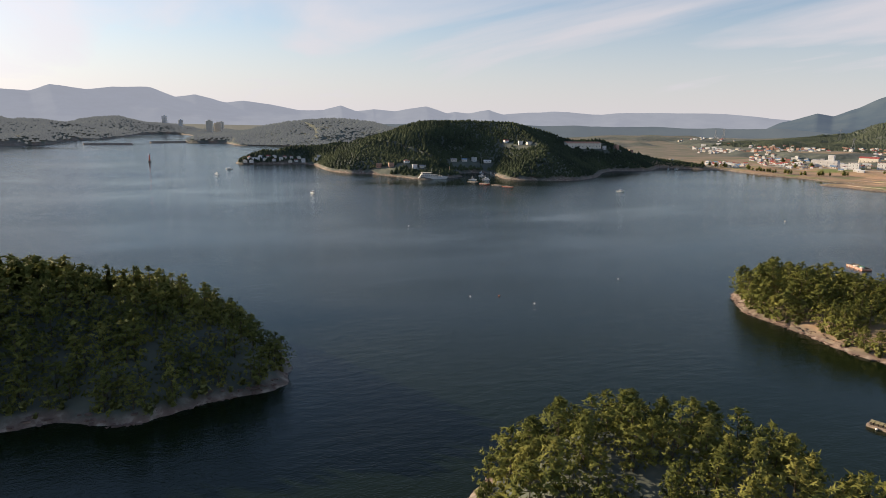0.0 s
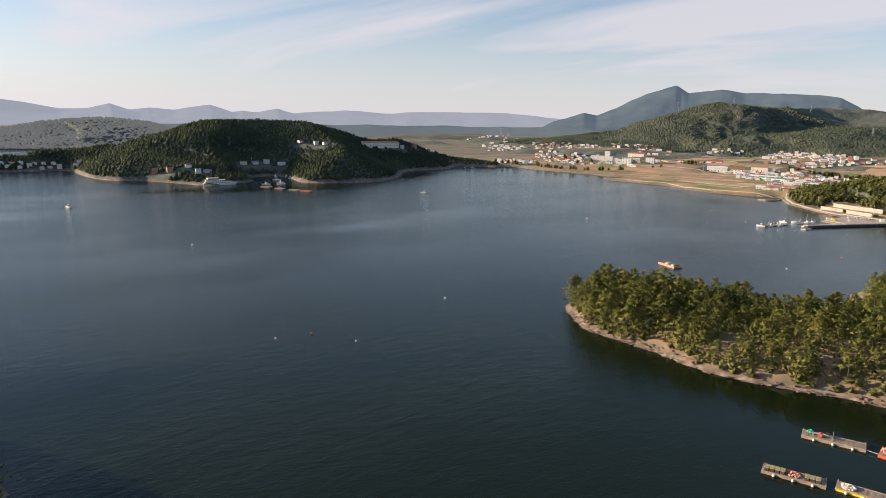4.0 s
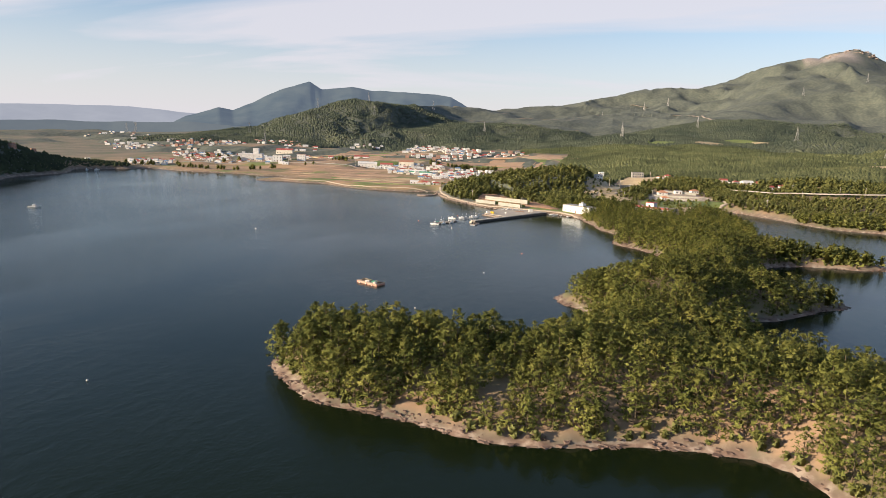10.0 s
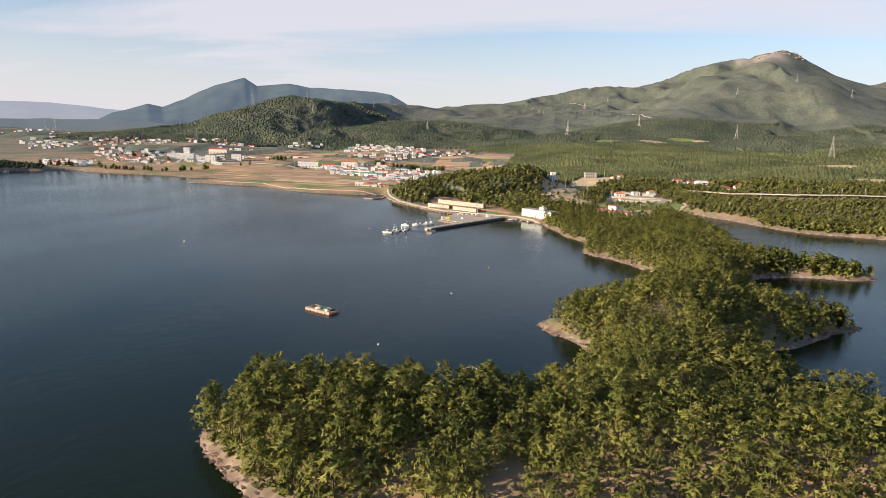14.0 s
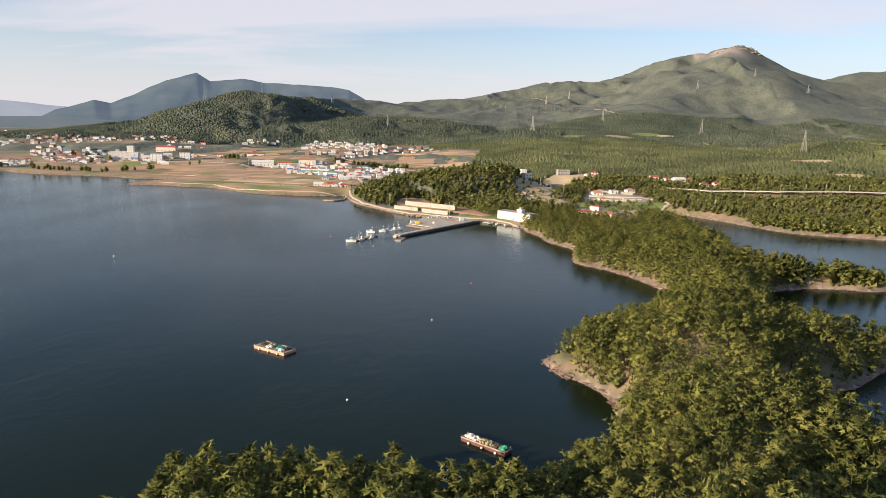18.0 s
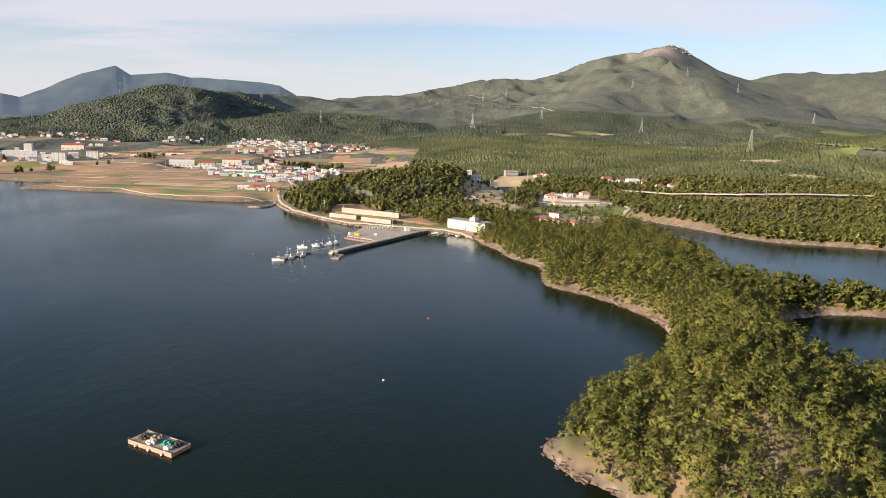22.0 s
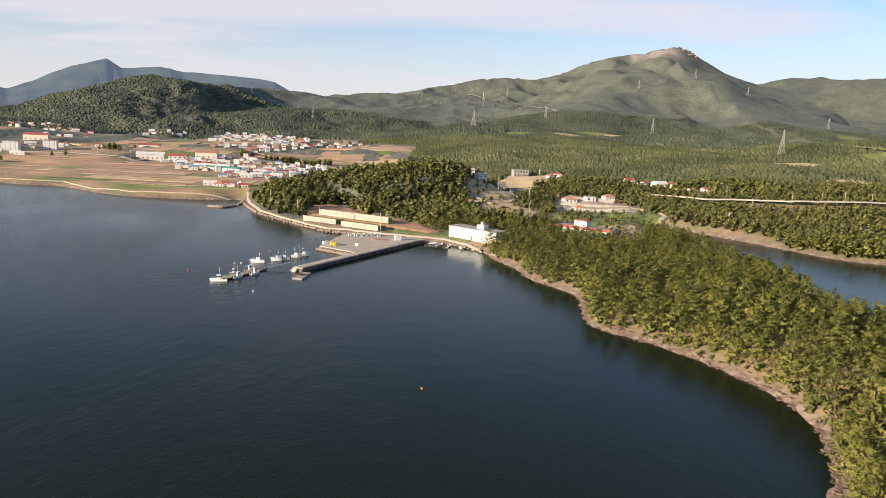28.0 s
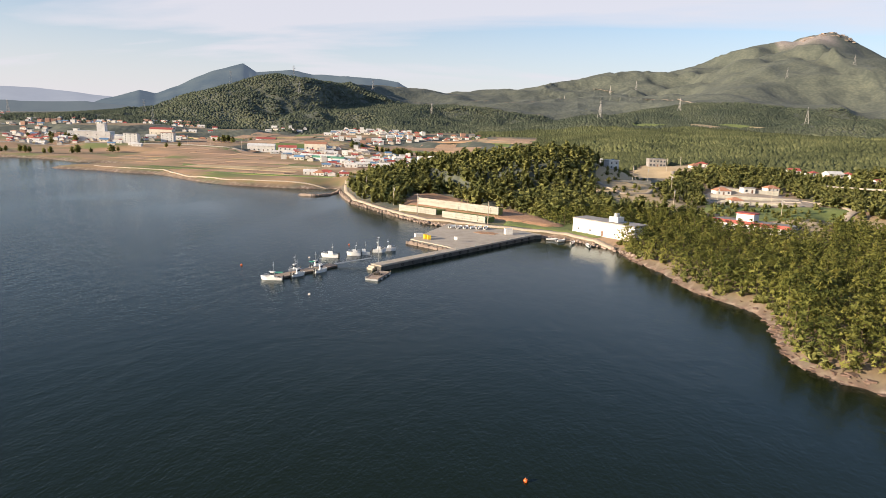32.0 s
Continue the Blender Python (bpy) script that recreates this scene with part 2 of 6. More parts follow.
# ---- helpers for meshes ----
def mesh_object(name, verts, faces, mats, parent=None, index=None, smooth=False):
    me = bpy.data.meshes.new(name)
    me.from_pydata([tuple(v) for v in verts], [], [tuple(f) for f in faces])
    for m in mats if isinstance(mats, (list, tuple)) else (mats,):
        me.materials.append(m)
    if index is not None:
        me.polygons.foreach_set("material_index", np.asarray(index, np.int32))
    if smooth:
        me.polygons.foreach_set("use_smooth", np.ones(len(me.polygons), bool))
    me.update()
    ob = new(name, me)
    ob.parent = parent
    return ob


def tri_mesh(name, co, tri, mats, index=None, smooth=True, normals=None):
    """A mesh from numpy arrays of places and triangles, with rounded-off normals for leaves where given."""
    me = bpy.data.meshes.new(name)
    me.vertices.add(len(co))
    me.vertices.foreach_set("co", np.asarray(co, np.float32).ravel())
    me.loops.add(len(tri) * 3)
    me.loops.foreach_set("vertex_index", np.asarray(tri, np.int32).ravel())
    me.polygons.add(len(tri))
    me.polygons.foreach_set("loop_start", np.arange(len(tri), dtype=np.int32) * 3)
    for m in mats:
        me.materials.append(m)
    if index is not None:
        me.polygons.foreach_set("material_index", np.asarray(index, np.int32))
    me.polygons.foreach_set("use_smooth", np.full(len(tri), smooth))
    me.update(calc_edges=True)
    if normals is not None:
        me.normals_split_custom_set_from_vertices(np.asarray(normals, np.float32))
    return me


# ---- the lie of the land ----
SOUTH_SHORE = [(3000, 250), (700, 330), (400, 362), (300, 380), (250, 392), (229, 398), (197, 406), (175, 438), (157, 468), (140, 488), (124, 493), (115, 481),
               (113, 470), (120, 450), (130, 400), (135, 350), (130, 312), (134, 280), (142, 262), (165, 254), (182, 243), (164, 234), (144, 235), (120, 222),
               (110, 190), (110, 168), (122, 153), (137, 146), (121, 131), (106, 114), (94, 107), (89, 90), (96, 68), (130, 47), (200, 36), (260, 30), (330, 0), (330, -90),
               (260, -95), (150, -80), (112, -50), (92, -25)]
POINT_SHORE = [(83, -13), (76, -9), (64, -9), (52, -11), (39, -16), (25, -18), (16, -18), (4, -14), (-13, -12), (-24, -10), (-31, -5), (-40, 3), (-46, 11), (-45, 24), (-33, 35),
               (-14, 35), (6, 37), (20, 48), (32, 63), (38, 80), (37, 94), (31, 104), (26, 108), (22, 120), (29, 128), (37, 142), (50, 158), (63, 176), (73, 197)]
BEACH_SHORE = [(74, 214), (69, 230), (62, 242), (55, 253), (46, 261), (41, 270), (42, 284), (43, 304), (38, 313), (30, 327), (27, 342), (19, 361), (15, 377), (8, 386),
               (-6, 397), (-19, 400), (-36, 404), (-53, 411), (-63, 414), (-80, 429), (-92, 442), (-116, 470), (-132, 501), (-140, 522), (-148, 534), (-160, 524)]
FIELD_SHORE = [(-189, 519), (-212, 519), (-245, 532), (-284, 558), (-310, 557), (-341, 563), (-372, 560), (-366, 590), (-360, 628), (-398, 622), (-434, 634), (-491, 632),
               (-550, 639), (-583, 655), (-603, 622), (-628, 598), (-640, 570), (-604, 519), (-604, 474), (-600, 440), (-572, 397), (-521, 346), (-492, 292), (-492, 262),
               (-516, 214), (-559, 226), (-604, 236), (-602, 190), (-562, 178), (-540, 130), (-537, 112), (-575, 99), (-616, 81), (-630, 58), (-671, 51)]
FAR_SHORE = [(-720, 56), (-756, 62), (-786, 54), (-780, 25), (-786, -26), (-800, -32), (-870, -11), (-920, 30), (-975, 76), (-985, 147), (-1150, 240), (-1235, 250), (-1299, 165),
             (-1315, 80), (-1440, 74), (-1440, 0), (-1523, 5), (-1700, 60), (-2010, 60), (-2000, -40), (-1650, -139), (-1470, -235), (-1322, -262), (-1272, -333), (-1300, -500),
             (-1600, -950), (-5200, -950), (-5200, 5200), (5200, 5200), (5200, 250)]
ISLET_WEST = [(-27, -178), (-23, -186), (-23, -196), (-19, -207), (-18, -219), (-25, -229), (-25, -241), (-30, -262), (-42, -290), (-62, -330), (-100, -340), (-125, -300), (-118, -250), (-104, -200), (-78, -182), (-48, -174)]
ISLET_NEAR = [(40, -164), (33, -150), (36, -138), (50, -122), (70, -114), (92, -116), (107, -132), (102, -152), (80, -166), (58, -172)]


def rounded(points, n=3, closed=True):
    """A Catmull-Rom line through the points."""
    p = np.array(points, float)
    a, b, c, d = np.roll(p, 1, 0), p, np.roll(p, -1, 0), np.roll(p, -2, 0)
    out = []
    for k in range(n):
        t = k / n
        out.append(0.5 * (2 * b + (c - a) * t + (2 * a - 5 * b + 4 * c - d) * t**2 + (3 * b - a - 3 * c + d) * t**3))
    return np.stack(out, 1).reshape(-1, 2)


def to_shore(xy, line):
    """Distance to a closed line, positive inside."""
    best, inside = np.full(len(xy), 1e18), np.zeros(len(xy), bool)
    x, y = xy[:, 0], xy[:, 1]
    for (ax, ay), (bx, by) in zip(line, np.roll(line, -1, 0)):
        ex, ey = bx - ax, by - ay
        t = np.clip(((x - ax) * ex + (y - ay) * ey) / (ex * ex + ey * ey + 1e-9), 0, 1)
        best = np.minimum(best, (x - ax - t * ex) ** 2 + (y - ay - t * ey) ** 2)
        if ay != by:
            inside ^= ((ay > y) != (by > y)) & (x < ax + (y - ay) * ex / ey)
    return np.where(inside, 1, -1) * np.sqrt(best)


rng = np.random.default_rng(4)
_LAT = rng.random((256, 256))


def ripple(x, y, size, octaves=3):
    """Smooth value noise in -1..1 with features of the given size in metres."""
    out, amp, total = 0.0, 1.0, 0.0
    for k in range(octaves):
        u, v = x / size * 2**k + 17.3 * k + 1000, y / size * 2**k + 9.1 * k + 1000
        i, j = np.floor(u).astype(int), np.floor(v).astype(int)
        fu, fv = u - i, v - j
        fu, fv = fu * fu * (3 - 2 * fu), fv * fv * (3 - 2 * fv)
        g = lambda a, b: _LAT[a % 256, b % 256]
        out = out + amp * ((g(i, j) * (1 - fu) + g(i + 1, j) * fu) * (1 - fv) + (g(i, j + 1) * (1 - fu) + g(i + 1, j + 1) * fu) * fv)
        total, amp = total + amp, amp * 0.5
    return 2 * out / total - 1


COAST = [rounded(SOUTH_SHORE + POINT_SHORE + BEACH_SHORE + FIELD_SHORE + FAR_SHORE), rounded(ISLET_WEST), rounded(ISLET_NEAR)]

# crests: width of the flanks and (x, y, height) along the crest
RIDGES = [
    (20, [(-33, 13, 5), (0, 12, 6), (40, 16, 7), (60, 60, 6.5), (60, 108, 11), (75, 150, 8), (92, 200, 6), (88, 260, 5), (84, 320, 2.5), (72, 362, 0.5)]),
    (22, [(45, 16, 9), (110, 5, 9), (200, -15, 9), (280, -30, 9)]),
    (16, [(66, 108, 10), (100, 126, 6), (126, 143, 2)]),
    (14, [(100, 240, 6), (165, 244, 2)]),
    (26, [(-40, -197, 11), (-58, -214, 15.5), (-70, -240, 18.5), (-78, -280, 21), (-88, -315, 15)]),
    (20, [(54, -146, 14), (70, -136, 15.5), (86, -137, 13.5)]),
    (52, [(-112, 515, 6), (-100, 548, 11), (-70, 552, 19), (-38, 547, 23), (-8, 543, 22), (14, 526, 9), (30, 503, 3)]),
    (130, [(-694, 92, 18), (-728, 136, 32), (-741, 183, 46), (-756, 233, 60), (-729, 283, 62), (-699, 331, 62), (-671, 371, 53), (-652, 396, 46), (-640, 433, 38), (-650, 496, 42),
           (-660, 546, 28), (-668, 590, 8)]),
    (35, [(-540, 215, 10), (-500, 240, 15), (-505, 275, 15), (-525, 310, 12)]),
    (22, [(-800, -10, 10), (-815, 10, 14), (-800, 30, 10)]),
    (170, [(-1536, 126, 12), (-1562, 219, 32), (-1595, 290, 47), (-1568, 363, 56), (-1494, 419, 50), (-1427, 451, 38)]),
    (150, [(-1561, -457, 60), (-1461, -357, 36), (-1390, -300, 16)]),
    (170, [(-1861, -370, 14), (-1864, -330, 36), (-2000, -250, 22), (-2065, -200, 22), (-2162, -99, 44), (-2157, -19, 26)]),
]
PEAKS = [
    (215, [(-839, 1437, 24), (-805, 1569, 88), (-780, 1637, 112), (-725, 1716, 138), (-666, 1846, 132), (-589, 2081, 120), (-477, 2314, 118), (-398, 2411, 120)]),
    (640, [(-398, 2411, 122), (-214, 2635, 160), (-43, 2744, 190), (139, 2841, 238), (284, 2932, 252), (472, 2959, 298), (590, 2989, 345), (688, 3020, 382), (770, 3010, 388),
           (800, 3006, 408), (815, 3004, 412), (860, 2999, 408), (925, 2991, 402), (945, 2988, 384), (1017, 2980, 335), (1086, 2971, 303), (1157, 2963, 274), (1230, 2990, 262), (1419, 3108, 314), (1628, 3160, 333), (1850, 3070, 344), (2600, 2800, 300)]),
    (420, [(820, 2900, 240), (780, 2800, 270), (594, 2478, 238), (399, 2109, 132), (248, 1829, 84), (132, 1640, 46)]),
    (420, [(900, 2760, 215), (773, 2448, 215), (807, 2118, 140), (840, 1886, 72), (834, 1666, 36)]),
    (230, [(304, 1560, 16), (359, 1528, 36), (422, 1511, 62), (470, 1443, 52), (521, 1370, 34), (572, 1294, 22)]),
    (200, [(-103, 1086, 6), (-63, 1220, 24), (12, 1371, 46), (101, 1418, 42), (160, 1361, 36)]),
    (200, [(130, 1264, 26), (206, 1152, 26), (270, 1034, 26), (307, 917, 20), (345, 868, 18)]),
    (200, [(300, 761, 14), (389, 815, 22), (450, 907, 42), (524, 922, 50), (700, 900, 60), (1100, 800, 70)]),
    (200, [(-2900, 2100, 20), (-2662, 2351, 24), (-2359, 2645, 24), (-2054, 2885, 26), (-1700, 3100, 30)]),
    (70, [(-1060, 1300, 16), (-1000, 1310, 22), (-930, 1300, 24), (-880, 1310, 16)]),
    (200, [(-1900, 1500, 14), (-1750, 1750, 26), (-1500, 1950, 24)]),
    (420, [(1900, 2200, 160), (1500, 1700, 90), (1250, 1300, 60)]),
]


def crest(x, y, width, points, power):
    best, high = np.full(x.shape, 1e18), np.zeros(x.shape)
    for (ax, ay, az), (bx, by, bz) in zip(points, points[1:]):
        ex, ey = bx - ax, by - ay
        t = np.clip(((x - ax) * ex + (y - ay) * ey) / (ex * ex + ey * ey), 0, 1)
        d = (x - ax - t * ex) ** 2 + (y - ay - t * ey) ** 2
        near = d < best
        best, high = np.where(near, d, best), np.where(near, az + t * (bz - az), high)
    d = np.sqrt(best)
    d = d * (1 + (0.85 if width > 100 else 0.3) * np.maximum(ripple(x, y, width * 0.42, 4), -0.3) * np.clip(d / width * 2, 0, 1))
    return high * np.exp(-((np.maximum(d, 0) / width) ** power))


def step(a, lo, hi):
    t = np.clip((a - lo) / (hi - lo), 0, 1)
    return t * t * (3 - 2 * t)


def ground(x, y):
    """Height of the land, and distance to the shore (positive on land)."""
    x, y = np.asarray(x, float), np.asarray(y, float)
    xy = np.stack([x.ravel(), y.ravel()], 1)
    far = np.full(len(xy), -1e9)
    for line in COAST:
        far = np.maximum(far, to_shore(xy, line))
    d = far.reshape(x.shape)
    wild = step(x, -60, 0) * (1 - step(y, 372, 384)) + (x < -480) + (y < -90)
    d = d + (0.9 * ripple(x, y, 9, 3) + 0.5 * ripple(x, y, 3, 2)) * np.clip(wild, 0, 1) * (np.abs(d) < 40)
    hills = sum(crest(x, y, w, p, 2.0) ** 5 for w, p in RIDGES)
    hills = hills + sum(crest(x, y, w, p, 1.6) ** 5 for w, p in PEAKS)
    hills = hills**0.2
    hills = hills * (1 - step(y, 545, 605) * (1 - step(x, 20, 90)) * (1 - step(hills, 2.5, 10)))
    level = 2.0 + 0.006 * np.maximum(y - 560, 0) * (y < 6000) + 0.030 * np.clip(y - 430, 0, 320) * step(x, -60, 40)
    level = np.minimum(level, 16)
    rough = step(hills, 5, 12)
    land = level * step(d, 0.0, 4.0) + hills * step(d, 1.0, 16.0) + rough * 0.7 * ripple(x, y, 14, 3) * step(d, 2, 12)
    land = land + np.minimum(hills * 0.15, 34) * (0.15 - np.abs(ripple(x, y, 240, 4)) * 1.9) * step(hills, 25, 120) * step(d, 20, 60)
    land = land + 0.7 * ripple(x, y, 3.0, 2) * np.clip(wild, 0, 1) * step(d, 0.2, 1.2) * (1 - step(d, 3, 7))
    bank = 1.5 * step(d, 0.0, 1.6) + np.where(y < -100, 0.75, 0.45) * d
    z = np.where(d > 0, np.minimum(np.maximum(land, np.minimum(0.2 * d, 0.8)), bank), np.maximum(0.28 * d, -7.0))
    return z, d


def spaced(*stretches):
    out = []
    for a, b, s in stretches:
        out.append(np.arange(a, b, s))
    return np.concatenate(out)


GX = spaced((-4700, -2200, 55), (-2200, -1000, 26), (-1000, -200, 10), (-200, -60, 5), (-60, 150, 2.2), (150, 300, 5), (300, 800, 14), (800, 2700, 45))
GY = spaced((-900, -345, 40), (-345, -100, 4), (-100, 130, 2.2), (130, 440, 3), (440, 760, 6), (760, 1700, 16), (1700, 3400, 30), (3400, 4500, 90))
gx, gy = np.meshgrid(GX, GY, indexing="ij")
gz, gd = ground(gx, gy)
nx, ny = gx.shape
quad = (np.arange(nx - 1)[:, None] * ny + np.arange(ny - 1)[None]).ravel()
tris = np.concatenate([np.stack([quad, quad + ny, quad + ny + 1], 1), np.stack([quad, quad + ny + 1, quad + 1], 1)])
keep = gd.ravel()[tris].max(1) > -40
me = tri_mesh("ground", np.stack([gx.ravel(), gy.ravel(), gz.ravel()], 1), tris[keep], [M_GROUND])
slope = np.hypot(np.gradient(gz, axis=0) / np.gradient(GX)[:, None], np.gradient(gz, axis=1) / np.gradient(GY)[None])
flat_land = (1 - step(slope, 0.03, 0.10)) * step(gd, 4, 12) * step(gy + 0.35 * np.abs(gx + 350), 480, 545) * (gx < 20) * (gx > -2600) * (gy < 2400) * (1 - 0.65 * step(-gx, 620, 900))
zone = np.ones((nx, ny, 4), np.float32)
zone[..., 0] = (1 - step(gd + 1.2 * ripple(gx, gy, 7, 2), 1.0, 2.4)) * (gz < 4)
zone[..., 1] = np.maximum(flat_land, 0.75 * ((gy < 445) & (gy > -100) & (gx > -140) & (gx < 340) | (gy >= 445) & (gy < 700) & (gx > 20) & (gx < 460)) * step(gd, 1, 3))       # dry grass and needles under the pines
zone[..., 1] = np.maximum(zone[..., 1], step(gd, 1.5, 4) * (gx > -660) * (gx < -140) * (gy > 500) * (gy < 780) * (gz < 12))
zone[..., 2] = step(gz, 335, 385) * step(ripple(gx, gy, 90, 4) - 0.003 * np.maximum(gx - 850, 0), -0.05, 0.15) * (gx > 700) * (gx < 1050)
me.color_attributes.new("zone", "FLOAT_COLOR", "POINT").data.foreach_set("color", zone.ravel())
me.polygons.foreach_set("use_smooth", np.ones(len(me.polygons), bool))
tagged(new("ground", me), "wooded points, tilled plain and forested hills round the bay", "ground", kind="structure")

sea = mesh_object("water", [(-4800, -950, 0), (2800, -950, 0), (2800, 1200, 0), (-4800, 1200, 0)], [(0, 1, 2, 3)], M_WATER)
tagged(sea, "dark green-blue sea, lightly rippled by the wind", "sea", kind="structure")


def range_wall(name, label, points, depth, mat, seed):
    """A far mountain range: the crest with its near flank."""
    p = np.array(points, float)
    u = np.linspace(0, len(p) - 1, len(p) * 10)
    x, y, z = (np.interp(u, np.arange(len(p)), p[:, k]) for k in range(3))
    z = z + 8.0 * ripple(x + seed, y, 170, 4)
    rows = []
    for v in np.linspace(0, 1, 14):
        r = np.hypot(x, y)
        k = 1 - v * depth / r
        gully = 1 - 0.35 * np.clip(ripple(x + seed, y + v * 300, 260, 4), 0, 1) * np.sin(math.pi * v)
        rows.append(np.stack([x * k, y * k, z * (1 - v) ** 1.25 * gully - 4 * v], 1))
    co = np.concatenate(rows)
    n = len(u)
    q = (np.arange(13)[:, None] * n + np.arange(n - 1)[None]).ravel()
    t = np.concatenate([np.stack([q, q + n, q + n + 1], 1), np.stack([q, q + n + 1, q + 1], 1)])
    me = tri_mesh(name, co, t, [mat])
    me.polygons.foreach_set("use_smooth", np.ones(len(me.polygons), bool))
    tagged(new(name, me), label, "mountains", kind="structure")


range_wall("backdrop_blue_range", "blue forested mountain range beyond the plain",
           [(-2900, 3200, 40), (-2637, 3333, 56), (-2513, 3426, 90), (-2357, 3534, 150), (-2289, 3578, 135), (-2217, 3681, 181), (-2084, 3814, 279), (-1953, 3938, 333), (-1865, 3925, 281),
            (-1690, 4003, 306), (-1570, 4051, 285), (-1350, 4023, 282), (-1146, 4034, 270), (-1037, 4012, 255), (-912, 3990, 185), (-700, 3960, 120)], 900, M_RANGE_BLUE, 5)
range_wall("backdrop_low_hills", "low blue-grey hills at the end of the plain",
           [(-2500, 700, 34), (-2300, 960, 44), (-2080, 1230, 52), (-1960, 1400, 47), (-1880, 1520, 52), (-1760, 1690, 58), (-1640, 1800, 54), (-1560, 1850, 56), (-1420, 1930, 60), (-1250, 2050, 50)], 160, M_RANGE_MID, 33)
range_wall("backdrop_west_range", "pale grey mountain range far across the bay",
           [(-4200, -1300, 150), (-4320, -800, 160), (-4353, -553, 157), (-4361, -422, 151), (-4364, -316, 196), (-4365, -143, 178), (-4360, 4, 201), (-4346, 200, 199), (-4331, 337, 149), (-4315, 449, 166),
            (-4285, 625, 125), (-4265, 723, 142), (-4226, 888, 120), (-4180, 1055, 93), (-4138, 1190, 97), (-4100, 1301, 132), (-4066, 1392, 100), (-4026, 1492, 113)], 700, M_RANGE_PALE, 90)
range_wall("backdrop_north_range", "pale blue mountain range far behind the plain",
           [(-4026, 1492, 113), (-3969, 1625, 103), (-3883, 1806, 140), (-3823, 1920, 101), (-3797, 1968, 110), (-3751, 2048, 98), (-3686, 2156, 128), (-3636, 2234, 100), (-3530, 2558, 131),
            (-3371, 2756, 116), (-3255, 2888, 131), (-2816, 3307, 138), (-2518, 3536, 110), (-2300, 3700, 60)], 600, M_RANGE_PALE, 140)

# ---- trees ----
def tube(co, tri, pts, radii, sides):
    base = sum(len(c) for c in co)
    ring = np.linspace(0, 2 * math.pi, sides, endpoint=False)
    for p, r in zip(pts, radii):
        co.append(np.stack([p[0] + r * np.cos(ring), p[1] + r * np.sin(ring), np.full(sides, p[2])], 1))
    for a in range(len(pts) - 1):
        for s in range(sides):
            i, j = base + a * sides + s, base + a * sides + (s + 1) % sides
            tri += [(i, j, j + sides), (i, j + sides, i + sides)]


def unit(v):
    return v / np.maximum(np.linalg.norm(v, axis=-1, keepdims=True), 1e-6)


